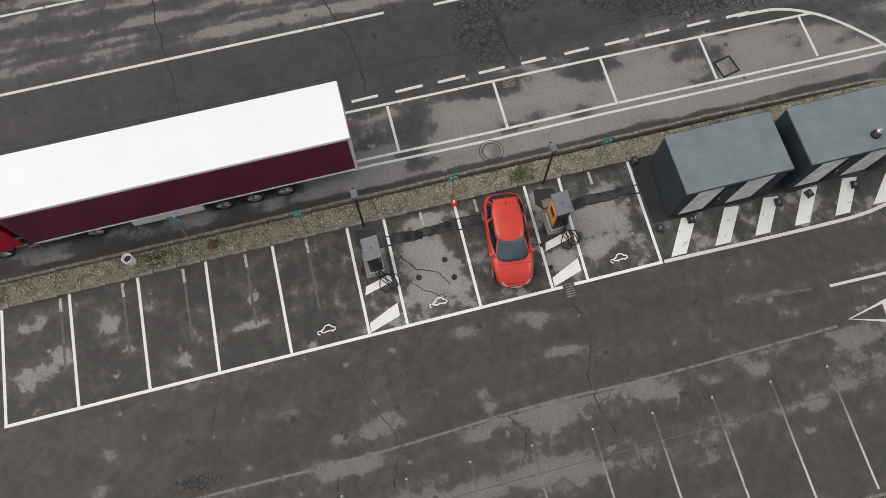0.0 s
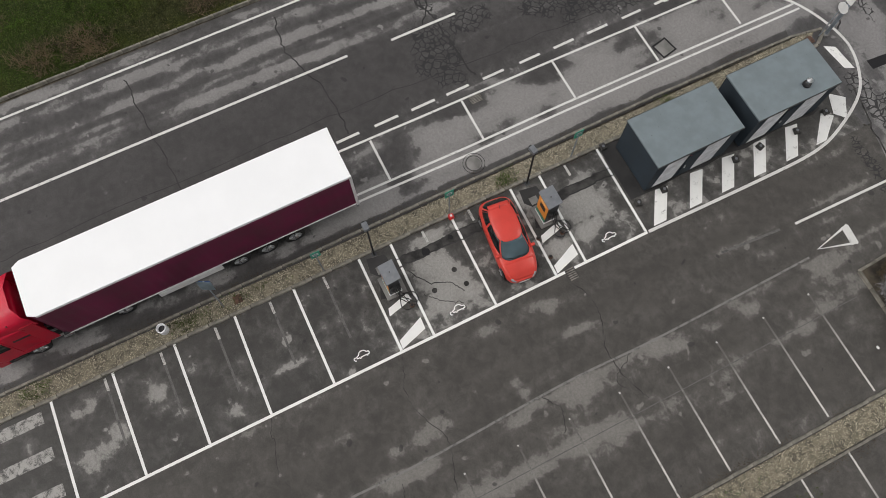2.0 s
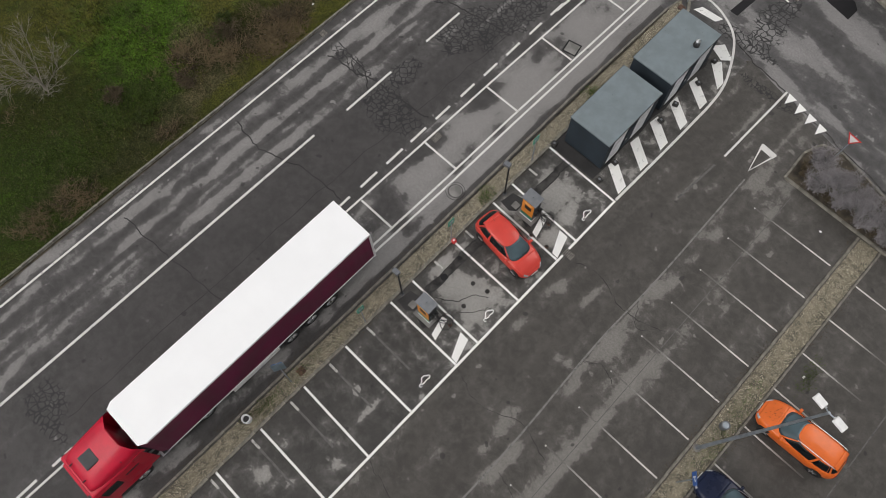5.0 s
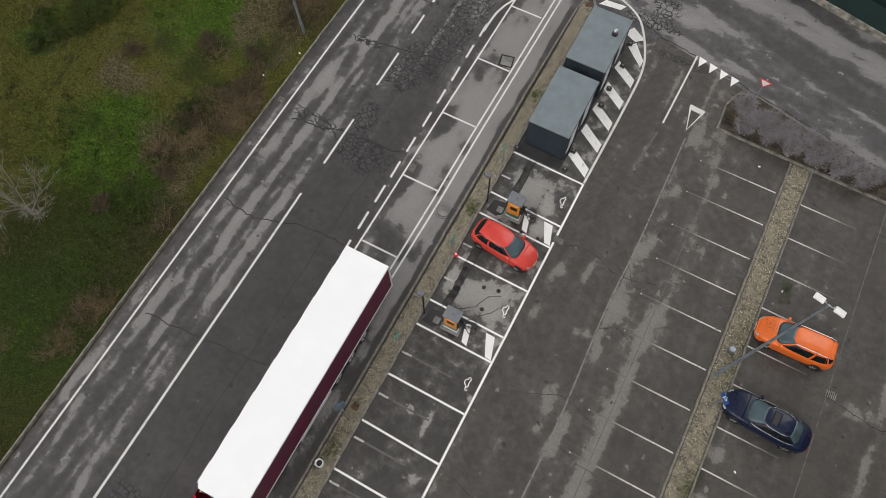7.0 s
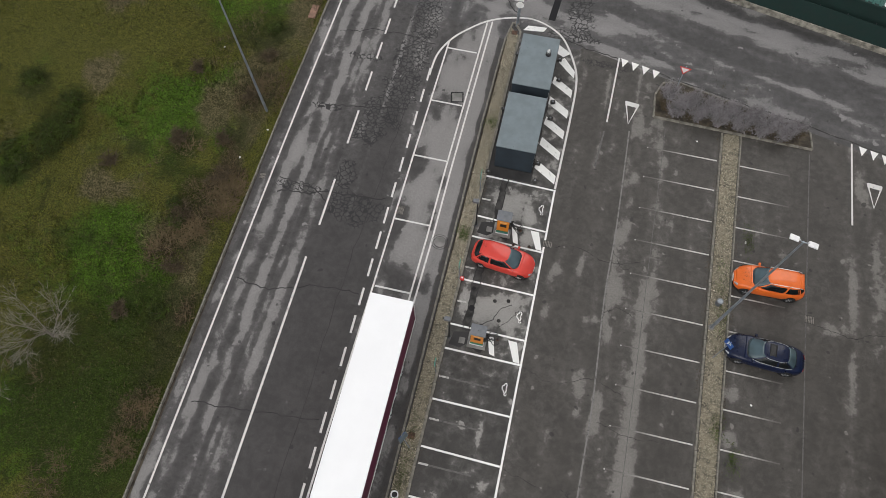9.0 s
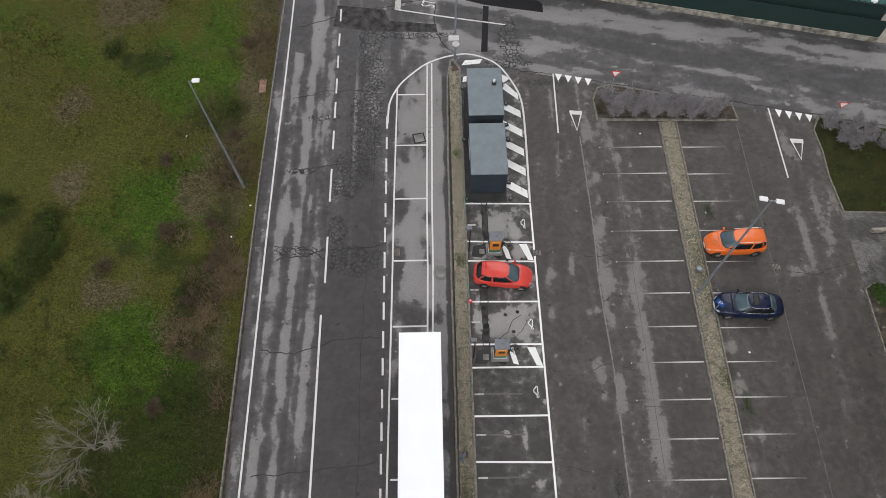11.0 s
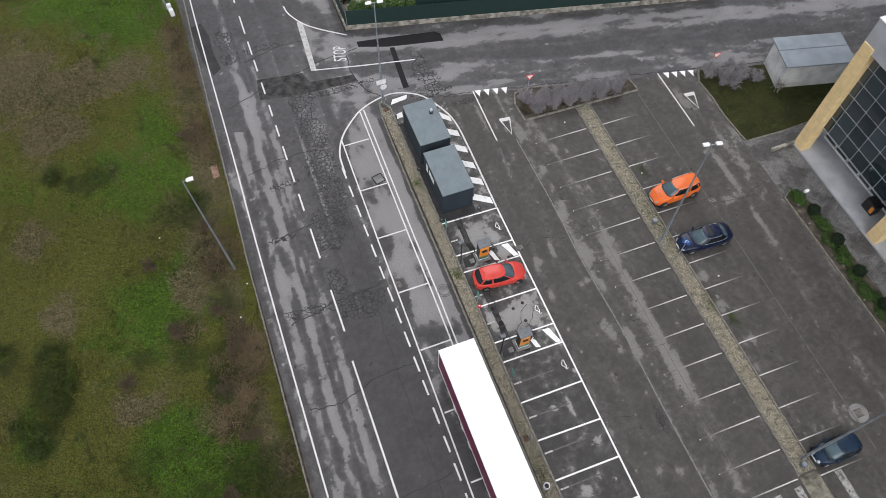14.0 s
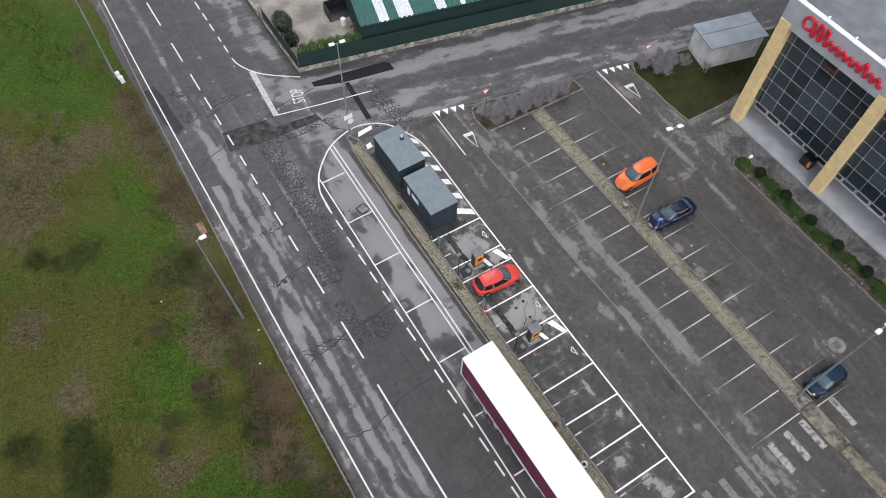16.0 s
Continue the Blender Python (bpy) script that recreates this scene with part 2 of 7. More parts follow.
RED_SIGN = plain("red_sign_face", (0.62, 0.03, 0.03), 0.4, 0, 0.08)
WHITE_SIGN = plain("white_sign_face", (0.78, 0.78, 0.77), 0.4, 0, 0.05)
RED_PAINT = plain("bright_red_plastic", (0.65, 0.03, 0.03), 0.5, 0, 0.1)
GLASS = glass_dark("dark_window_glass", (0.006, 0.008, 0.009), 0.06)
GLASS_PALE = glass_dark("pale_windscreen_glass", (0.042, 0.064, 0.074))
TARP = plain("white_roof_tarpaulin", (0.88, 0.89, 0.90), 0.5, 0, 0.012, 0.6, 20.0, 0.1)
CURTAIN = plain("maroon_curtain", (0.140, 0.010, 0.050), 0.5, 0, 0.18, 0.8, 30.0, 0.15)
WHITE_METAL = plain("white_painted_metal", (0.75, 0.75, 0.75), 0.4, 0, 0.08)
CAB_RED = plain("red_cab_paint", (0.50, 0.006, 0.032), 0.34, 0, 0.10, 1.5, 60, 0.02, 0.1, 0.3)
YELLOW_STONE = plain("yellow_rendered_panel", (0.82, 0.625, 0.32), 0.8, 0, 0.07, 1.4, 30.0, 0.3)
FASCIA = plain("pale_grey_fascia", (0.42, 0.43, 0.45), 0.6, 0, 0.1, 0.5)
ROOF_GREY = plain("grey_roof_sheet", (0.17, 0.18, 0.19), 0.6, 0.1, 0.15, 0.7, 25.0, 0.1)
CURTAIN_GLASS = Nodes("reflection_tinted_wall_glass")
info = CURTAIN_GLASS.tree.nodes.new("ShaderNodeObjectInfo").outputs["Random"]
# bluish lift in the pane colour stands in for reflections of the sky
CURTAIN_GLASS = CURTAIN_GLASS.done(CURTAIN_GLASS.mix(CURTAIN_GLASS.step(info, 0.2, 0.9), (0.020, 0.031, 0.038), (0.052, 0.072, 0.082)), 0.03, 0.0, 0.9)
MULLION = plain("aluminium_mullion", (0.40, 0.42, 0.44), 0.4, 0.4, 0.1)
PORCH = plain("pale_porch_tiles", (0.42, 0.43, 0.445), 0.6, 0, 0.1, 0.8)
EARTH = plain("dark_leafy_earth", (0.07, 0.058, 0.042), 0.95, 0, 0.4, 2.0, 20.0, 0.6)
RED_LETTER = plain("red_sign_letters", (0.62, 0.02, 0.045), 0.4, 0, 0.08)
GREEN_ROOF = plain("green_corrugated_sheet", (0.022, 0.10, 0.085), 0.6, 0.1, 0.12, 0.8, 25.0, 0.1)
WHITE_ROOF = plain("translucent_white_sheet", (0.6, 0.62, 0.62), 0.5, 0, 0.1)
SHED_GREY = plain("white_grey_cladding", (0.64, 0.64, 0.62), 0.7, 0, 0.15, 0.8)
SHED_GREY_ROOF = plain("weathered_metal_roof", (0.25, 0.285, 0.315), 0.6, 0.15, 0.1, 0.9)
RUST = plain("rusty_iron", (0.12, 0.07, 0.05), 0.85, 0.2, 0.4, 8.0)
IRON = plain("cast_iron", (0.06, 0.058, 0.055), 0.7, 0.4, 0.4, 8.0)
CAR_RED = plain("tomato_red_car_paint", (0.60, 0.050, 0.035), 0.35, 0, 0.05, 1.5, 90, 0.01, 0.4, 0.35)
CAR_ORANGE = plain("orange_car_paint", (0.72, 0.14, 0.02), 0.35, 0, 0.05, 1.5, 90, 0.01, 0.4, 0.35)
CAR_BLUE = plain("dark_blue_car_paint", (0.005, 0.010, 0.034), 0.3, 0.0, 0.1, 1.5, 90, 0.01, 0.12, 0.3)
CAR_TEAL = plain("petrol_blue_car_paint", (0.006, 0.020, 0.042), 0.3, 0.0, 0.1, 1.5, 90, 0.01, 0.12, 0.3)
LAMP_GLASS = plain("clear_headlight", (0.42, 0.44, 0.46), 0.15, 0.2, 0.1)
TAIL_RED = plain("red_tail_light", (0.35, 0.01, 0.01), 0.2, 0, 0.1)


# ---- mesh helpers ----
def part(name, bm, material, parent=None, label="", smooth=False):
    me = bpy.data.meshes.new(name)
    bm.normal_update()
    bm.to_mesh(me)
    bm.free()
    if material:
        me.materials.append(material)
    if smooth:
        for p in me.polygons:
            p.use_smooth = True
    ob = new(name, me)
    if parent:
        ob.parent = parent
    if label:
        tagged(ob, label)
    return ob


def raw(name, verts, faces, material, parent=None, label=""):
    me = bpy.data.meshes.new(name)
    me.from_pydata(verts, [], faces)
    me.update()
    me.materials.append(material)
    ob = new(name, me)
    if parent:
        ob.parent = parent
    if label:
        tagged(ob, label)
    return ob


def thing(name, m, label, category, group="", kind=""):
    ob = new(name)
    ob.empty_display_size = 0.2
    ob.matrix_basis = m
    return tagged(ob, label, category, group, kind)


def box(bm, x0, x1, y0, y1, z0, z1, bevel=0.0, taper=0.0):
    """A block; taper draws its top in; bevel rounds its edges."""
    t = taper
    vs = [bm.verts.new(p) for p in ((x0, y0, z0), (x1, y0, z0), (x1, y1, z0), (x0, y1, z0),
                                    (x0 + t, y0 + t, z1), (x1 - t, y0 + t, z1), (x1 - t, y1 - t, z1), (x0 + t, y1 - t, z1))]
    fs = [bm.faces.new([vs[i] for i in f]) for f in ((3, 2, 1, 0), (4, 5, 6, 7), (0, 1, 5, 4), (1, 2, 6, 5), (2, 3, 7, 6), (3, 0, 4, 7))]
    if bevel:
        edges = list({e for f in fs for e in f.edges})
        bmesh.ops.bevel(bm, geom=edges, offset=bevel, segments=2, affect="EDGES", profile=0.5)
    return bm


def block(*a, **k):
    return box(bmesh.new(), *a, **k)


def tube(bm, p, q, r0, r1=None, n=10):
    """A round bar from p to q, closed at both ends."""
    r1 = r0 if r1 is None else r1
    p, q = Vector(p), Vector(q)
    turn = (q - p).to_track_quat("Z", "Y").to_matrix()
    rings = []
    for c, r in ((p, r0), (q, r1)):
        rings.append([bm.verts.new(c + turn @ Vector((r * math.cos(2 * math.pi * i / n), r * math.sin(2 * math.pi * i / n), 0))) for i in range(n)])
    for i in range(n):
        bm.faces.new((rings[0][i], rings[0][(i + 1) % n], rings[1][(i + 1) % n], rings[1][i]))
    bm.faces.new(rings[0][::-1])
    bm.faces.new(rings[1])
    return bm


def rod(*a, **k):
    return tube(bmesh.new(), *a, **k)


def hose(points, r, n=6):
    bm = bmesh.new()
    pts = [Vector(p) for p in points]
    for a, b in zip(pts, pts[1:]):
        tube(bm, a, b, r, r, n)
    return bm


def prism(pts, z0, z1, bm=None):
    bm = bm or bmesh.new()
    lo = [bm.verts.new((x, y, z0)) for x, y in pts]
    hi = [bm.verts.new((x, y, z1)) for x, y in pts]
    k = len(pts)
    bm.faces.new(hi)
    bm.faces.new(lo[::-1])
    for i in range(k):
        bm.faces.new((lo[i], lo[(i + 1) % k], hi[(i + 1) % k], hi[i]))
    bmesh.ops.recalc_face_normals(bm, faces=bm.faces)
    return bm


def ribbon(pts, width, z0, z1, closed=False):
    """A flat band of that width along a line of points."""
    bm = bmesh.new()
    pts = [Vector((*p, 0)) for p in pts]
    k = len(pts)
    rows = []
    for i, p in enumerate(pts):
        a = pts[(i - 1) % k] if closed or i else p
        b = pts[(i + 1) % k] if closed or i < k - 1 else p
        d = (b - a).normalized()
        s = Vector((-d.y, d.x, 0)) * width / 2
        rows.append([bm.verts.new((*(p + s).xy, z1)), bm.verts.new((*(p - s).xy, z1)),
                     bm.verts.new((*(p - s).xy, z0)), bm.verts.new((*(p + s).xy, z0))])
    for i in range(k if closed else k - 1):
        a, b = rows[i], rows[(i + 1) % k]
        for j in range(4):
            bm.faces.new((a[j], b[j], b[(j + 1) % 4], a[(j + 1) % 4]))
    if not closed:
        bm.faces.new(rows[0])
        bm.faces.new(rows[-1][::-1])
    bmesh.ops.recalc_face_normals(bm, faces=bm.faces)
    return bm


def smooth_path(ctrl, steps=6):
    out = []
    k = len(ctrl)
    for i in range(k - 1):
        p0, p1, p2, p3 = (Vector(ctrl[max(0, min(k - 1, j))]) for j in (i - 1, i, i + 1, i + 2))
        for s in range(steps):
            t = s / steps
            out.append(tuple(0.5 * (2 * p1 + (p2 - p0) * t + (2 * p0 - 5 * p1 + 4 * p2 - p3) * t * t + (3 * p1 - p0 - 3 * p2 + p3) * t ** 3)))
    return out + [tuple(ctrl[-1])]


def sheet(name, outline, z, material, label, category, step=0.0):
    bm = bmesh.new()
    f = bm.faces.new([bm.verts.new((x, y, z)) for x, y in outline])
    if f.normal.z < 0 or f.calc_area() and (f.normal_update() or f.normal.z < 0):
        f.normal_flip()
    return tagged(part(name, bm, material), label, category, kind="structure")


# ---- ground and paved surfaces ----
def slant(x, off=0.0):
    """y of the crossroad's line at x."""
    return 30.35 + off - 0.2345 * x


bm = block(-900, 900, -900, 900, -0.6, -0.12)
tagged(part("ground", bm, EARTH), "wide flat earth under road, lot and meadow", "ground", kind="structure")
def smear(x, y, spots, grow=1.0):
    """The strongest of a few soft oval marks at a place."""
    best = 0.0
    for cx, cy, rx, ry in spots:
        d = ((x - cx) / (rx * grow)) ** 2 + ((y - cy) / (ry * grow)) ** 2
        if d < 4:
            best = max(best, math.exp(-d * 0.7))
    return best


DRY_LANE = ((3.6, -5.2, 0.55, 1.05), (3.9, -10.4, 0.2, 0.25), (3.4, -16.1, 0.5, 0.5), (2.1, -15.6, 0.25, 0.3), (3.7, -6.8, 0.3, 0.3), (1.1, 2.1, 0.34, 0.42), (3.4, -0.8, 0.25, 0.25), (4.0, -0.8, 0.25, 0.25), (0.8, -0.9, 0.25, 0.45), (2.4, 11.2, 0.2, 1.4), (2.6, 3.0, 0.18, 1.0))
DRY_ROWS = ((4.9, -7.3, 0.3, 0.6), (5.0, -6.0, 0.3, 0.7), (5.3, 10.1, 0.28, 0.44), (7.0, 12.0, 0.3, 0.35), (5.3, 6.5, 0.2, 0.3), (5.3, 8.3, 0.2, 0.3), (5.0, 1.3, 0.4, 0.9), (7.0, -0.2, 0.45, 1.1), (7.3, 2.1, 0.4, 0.85), (7.0, -1.9, 0.35, 0.85), (5.0, 14.5, 0.4, 0.9), (8.1, 7.0, 0.2, 0.8), (4.8, 5.5, 0.4, 0.3), (4.9, -1.5, 0.2, 0.45))
DRY_EAST = ((6.9, -3.4, 0.35, 1.6), (7.0, -6.0, 0.3, 2.0), (7.0, -9.9, 0.35, 1.5), (19.9, 4.5, 0.3, 2.4), (19.8, -1.1, 0.25, 1.9), (12.8, -3.6, 0.6, 0.4), (12.8, -6.3, 0.5, 0.45), (18.8, 2.0, 1.2, 0.5), (20.5, 12.5, 0.4, 1.4), (13.4, -9.5, 0.6, 0.5), (15.5, 6.5, 0.3, 0.4), (21.6, 5.0, 0.5, 2.5))
DRY_BAYS = ((-1.7, -18.1, 0.4, 0.75), (-3.8, -18.1, 0.35, 0.9), (-3.1, -15.2, 0.5, 0.38), (-3.4, -13.3, 0.3, 0.3), (-1.9, -14.4, 0.2, 0.3), (-1.6, -9.3, 0.15, 0.8), (-2.6, 6.0, 0.4, 0.7), (-1.3, 5.6, 0.25, 0.5), (-3.0, 12.0, 0.5, 0.8), (-0.8, -12.2, 0.3, 0.4), (-2.2, -17.0, 0.3, 0.3))
DRY_CHARGE = ((-2.0, -1.6, 0.9, 0.75), (-1.2, -2.1, 0.5, 0.6), (-2.6, -1.3, 0.5, 0.5), (-4.3, -1.3, 0.3, 0.75), (-1.2, -0.9, 0.4, 0.4), (-2.5, 6.0, 0.5, 0.7), (-1.5, 5.7, 0.35, 0.5), (-1.2, 3.85, 0.35, 0.45), (-3.4, 6.2, 0.3, 0.3), (-2.9, -2.2, 0.4, 0.4))
DRY_ROADSIDE = ((-9.0, 6.2, 0.8, 1.5), (-8.7, 1.6, 0.7, 1.2), (-8.6, 10.8, 0.8, 1.3), (-8.8, 15.9, 0.8, 1.6), (-8.1, 8.9, 0.3, 0.7), (-16.6, 25.5, 0.4, 3.0), (-18.4, 26.0, 0.4, 4.0), (-18.2, 7.4, 0.4, 1.2))
DAMP = ((-12.6, -6.0, 1.5, 9.0), (-12.4, 6.0, 0.8, 6.0), (-9.7, 3.4, 0.35, 1.2), (-9.6, 8.4, 0.4, 1.0), (-9.3, -0.6, 0.6, 0.8), (-7.0, -1.1, 0.4, 0.7), (-6.9, 5.0, 0.25, 0.5), (-9.5, 13.0, 0.35, 0.9))
WEB = ((-13.6, -20.4, 0.9, 0.8), (-12.2, -20.9, 0.9, 0.35), (-12.3, 20.4, 0.9, 2.4), (-12.5, 16.9, 1.0, 2.2), (-12.6, 14.0, 1.0, 2.0), (-13.2, 11.4, 1.2, 1.3), (-13.9, 9.7, 0.8, 1.0), (-14.4, 5.8, 0.6, 1.0), (-13.2, 3.5, 1.5, 1.0), (-17.0, 4.3, 1.4, 0.35), (-17.6, 11.2, 1.2, 0.25), (-15.8, 16.2, 1.2, 0.3), (-12.2, 24.0, 0.9, 2.5), (-9.0, 24.8, 3.6, 0.3), (-17.2, 34.6, 0.7, 1.5), (-14.6, 32.3, 2.6, 0.35), (-17.2, 31.6, 0.8, 0.4))
WEB_EAST = ((-0.5, 24.0, 1.0, 2.4), (-1.0, 21.6, 2.2, 0.5), (2.4, 19.5, 2.0, 0.35), (4.0, -12.5, 0.3, 1.5))
ACROSS_ROAD = ((-20.35, -20.05, -19.9, -19.55, -19.4, -19.1, -18.9, -18.45, -18.2, -17.95, -17.7, -17.5, -17.15, -16.98, -16.8, -16.65, -16.5, -16.3, -16.1, -15.7, -15.45, -15.0, -14.0, -13.55, -13.4, -13.25, -13.05, -12.2, -11.5, -11.0, -10.3, -10.0, -9.3, -8.2, -7.6, -7.2, -6.5, -6.28, -6.0),
               (0.16, 0.22, 0.40, 0.38, 0.22, 0.16, 0.40, 0.46, 0.22, 0.16, 0.40, 0.60, 0.56, 0.22, 0.16, 0.40, 0.34, 0.16, 0.42, 0.40, 0.20, 0.10, 0.12, 0.06, 0.30, 0.28, 0.04, 0.06, 0.18, 0.24, 0.26, 0.40, 0.54, 0.60, 0.60, 0.92, 0.86, 0.0, 0.0))
ACROSS_LOT = ((0, 1.2, 2.4, 3.6, 4.35, 4.5, 4.75, 5.6, 6.4, 6.95, 7.5, 8.4, 10.2, 10.8, 12.2, 13, 16.8, 17.2, 18.8, 19.8, 20.6, 23),
              (0.22, 0.19, 0.24, 0.15, 0.08, 0.55, 0.36, 0.30, 0.30, 0.36, 0.24, 0.14, 0.14, 0.24, 0.24, 0.18, 0.13, 0.10, 0.14, 0.24, 0.14, 0.26))
ACROSS_SIDE = ((0, 0.8, 1.8, 2.9, 3.8, 4.7, 6.4, 7.3, 8.2, 12), (0.40, 0.24, 0.24, 0.66, 0.62, 0.20, 0.16, 0.46, 0.40, 0.30))


def streaks(x, y, a, b):
    return 0.50 * noise.noise((x * a, y * b, 1.7)) + 0.42 * noise.noise((x * a * 2.3 + 9, y * b * 2.6, 4.2)) + 0.22 * noise.noise((x * 0.55, y * 0.4, 12.0)) + 0.26 * noise.noise((x * 1.7, y * 0.9, 21.0))


def dry_road(x, y):
    """Wheel tracks stay damp; between them the road dries in long bars, broken crosswise."""
    xs = x - 0.018 * y if x < -15.1 else x
    f = float(np.interp(xs, *ACROSS_ROAD))
    if x < -15.1:
        f += 0.05 + 0.30 * noise.noise((x * 1.1, y * 0.42, 1.7)) + 0.24 * noise.noise((x * 2.4, y * 0.95, 4.2)) + 0.16 * noise.noise((x * 0.3, y * 0.12, 6.0))
    elif x < -10.7:
        f += 0.20 * min(1.0, max(0.0, (y - 1.0) / 10.0)) + 0.12 * noise.noise((x * 1.3, y * 0.12, 1.7)) + 0.16 * noise.noise((x * 0.7, y * 0.3, 4.2))
    else:
        f += -0.05 - 0.34 * min(1.0, max(0.0, (-4.0 - y) / 3.0)) + 0.58 * noise.noise((x * 0.8, y * 0.45, 1.7)) + 0.26 * noise.noise((x * 1.9, y * 1.1, 4.2))
    return f + 0.5 * smear(x, y, DRY_ROADSIDE) - 0.45 * smear(x, y, DAMP) + 0.10 * smear(x, y, WEB, 1.2)


BAND = ((-22, -17.3, -15.3, -12.1, -9.6, -2.8, -0.3, 1.4, 6, 16), (6.3, 6.62, 6.8, 6.9, 7.2, 7.15, 7.2, 6.9, 6.7, 6.5))


def dry_lot(x, y):
    mouth = 0.30 * smear(x, y, ((3.35, 17.6, 0.32, 2.2), (0.55, 18.2, 0.12, 1.6), (3.3, 13.0, 0.25, 1.6), (2.45, 17.5, 0.1, 1.8))) - 0.22 * smear(x, y, ((1.2, 16.0, 0.3, 4.0), (2.0, 14.5, 0.2, 4.5), (1.7, 5.0, 0.3, 6.0), (3.0, -9.0, 0.4, 7.0)))
    off = (x - float(np.interp(y, *BAND))) / 0.36
    chop = 0.05 + 0.62 * noise.noise((x * 0.7, y * 0.55, 33.0)) - 0.16 * max(0.0, min(1.0, (y - 2.0) / 4.0))
    if abs(off) < 2:
        mouth += max(0.0, chop) * math.exp(-off * off)
    return mouth + 0.22 * max(0.0, noise.noise((x * 1.6, y * 1.1, 44.0)) - 0.25) + float(np.interp(x, *ACROSS_LOT)) + 0.5 * streaks(x, y, 0.9, 0.22) + 0.48 * max(smear(x, y, DRY_LANE), smear(x, y, DRY_ROWS), smear(x, y, DRY_EAST))


def dry_bays(x, y):
    return (0.17 if y < -6.0 else 0.34) - 0.3 * max(0.0, min(1.0, (-4.45 - x) / 0.3)) + 0.58 * streaks(x, y, 0.9, 0.9) + 0.5 * smear(x, y, DRY_BAYS) + 0.66 * smear(x, y, DRY_CHARGE, 1.12)


def dry_side(x, y):
    s = (slant(x) + 1.3 - y) * 0.974
    along, off = x * 0.974 - y * 0.228, x * 0.228 + y * 0.974
    f = float(np.interp(s, *ACROSS_SIDE)) + 0.66 * streaks(off, along, 1.1, 0.16)
    f += 0.32 * smear(x, y, ((-4.5, 24.6, 2.6, 1.5), (-8.5, 23.6, 1.4, 1.8), (1.6, 23.0, 2.2, 0.9), (-12.8, 23.2, 0.8, 1.2)))
    if x < -5.0:
        k = min(1.0, (-5.0 - x) / 5)
        f = f * (1 - k) + k * (dry_road(max(x, -17.5), y) - (0.04 if y < 31 else min(0.24, 0.04 + 0.05 * (y - 31))))
    return f


def web(x, y):
    return max(smear(x, y, WEB, 1.25), smear(x, y, WEB_EAST))


def paving(name, x0, x1, low, high, step, dry_fn, material, label, category, near=(-30, 50), along=0.0):
    """A paved sheet between two lines, with its dryness and wear held at its points."""
    nx = max(2, int((x1 - x0) / step) + 1)
    verts, faces, dry, wear = [], [], [], []
    cols = np.linspace(x0, x1, nx)
    inner = np.arange(near[0], near[1], along or step)
    rows = len(inner) + 2
    for x in cols:
        lo, hi = low(x), high(x)
        ys = [lo] + [min(max(v, lo + 0.001 * i), hi - 0.001 * (len(inner) - i)) for i, v in enumerate(inner)] + [hi]
        for y in ys:
            verts.append((float(x), float(y), 0.0))
            dry.append(dry_fn(x, y))
            wear.append(web(x, y))
    for i in range(nx - 1):
        for j in range(rows - 1):
            k = i * rows + j
            faces.append((k, k + rows, k + rows + 1, k + 1))
    ob = raw(name, verts, faces, material)
    for key, values in (("dry", dry), ("web", wear)):
        ob.data.attributes.new(key, "FLOAT", "POINT").data.foreach_set("value", values)
    return tagged(ob, label, category, kind="structure")


paving("road", -20.35, -5.9, lambda x: -80.0, lambda x: 23.5 - 0.234 * (x + 20), 0.11, dry_road, ROAD, "damp dark asphalt road drying in long pale streaks", "road", (-28, 24), 0.24)
paving("crossroad", -20.35, -5.9, lambda x: 23.5 - 0.234 * (x + 20), lambda x: 90.0, 0.25, dry_side, CROSSROAD, "cracked damp asphalt at the road junction", "road", (20, 56))
paving("crossroad", -5.9, 60.0, lambda x: 20.2 if x < -3 else 20.8 - 0.2345 * max(x, 0) if x >= 0 else 20.5, lambda x: slant(x) + 0.1, 0.25, dry_side, CROSSROAD, "cracked damp asphalt side road", "road", (6, 32))
paving("parking_bay_pavement", -5.05, 0.0, lambda x: -80.0, lambda x: 20.2 if x < -3 else 20.5, 0.22, dry_bays, BAYS, "dark damp asphalt under the charging bays", "pavement", (-28, 21))
paving("parking_lot_pavement", 0.0, 23.1, lambda x: -80.0, lambda x: 20.8 - 0.2345 * x, 0.22, dry_lot, LOT, "worn damp asphalt of the car park and its lane", "pavement", (-28, 21))
sheet("forecourt", [(23.1, -80), (60, -80), (60, 6.4), (23.1, 6.8)], 0.0, FORECOURT, "grimy grey block-paved apron before the glass building", "pavement")

# ---- painted lines ----
def stripe(name, pts, width, material, label, z=0.004, group=""):
    return tagged(part(name, ribbon(pts, width, 0.0005, z), material), label, "road marking", group, "structure")


def patch(name, pts, material, label, z=0.004, category="road marking", group=""):
    return tagged(part(name, prism(pts, 0.0005, z), material), label, category, group, "structure")


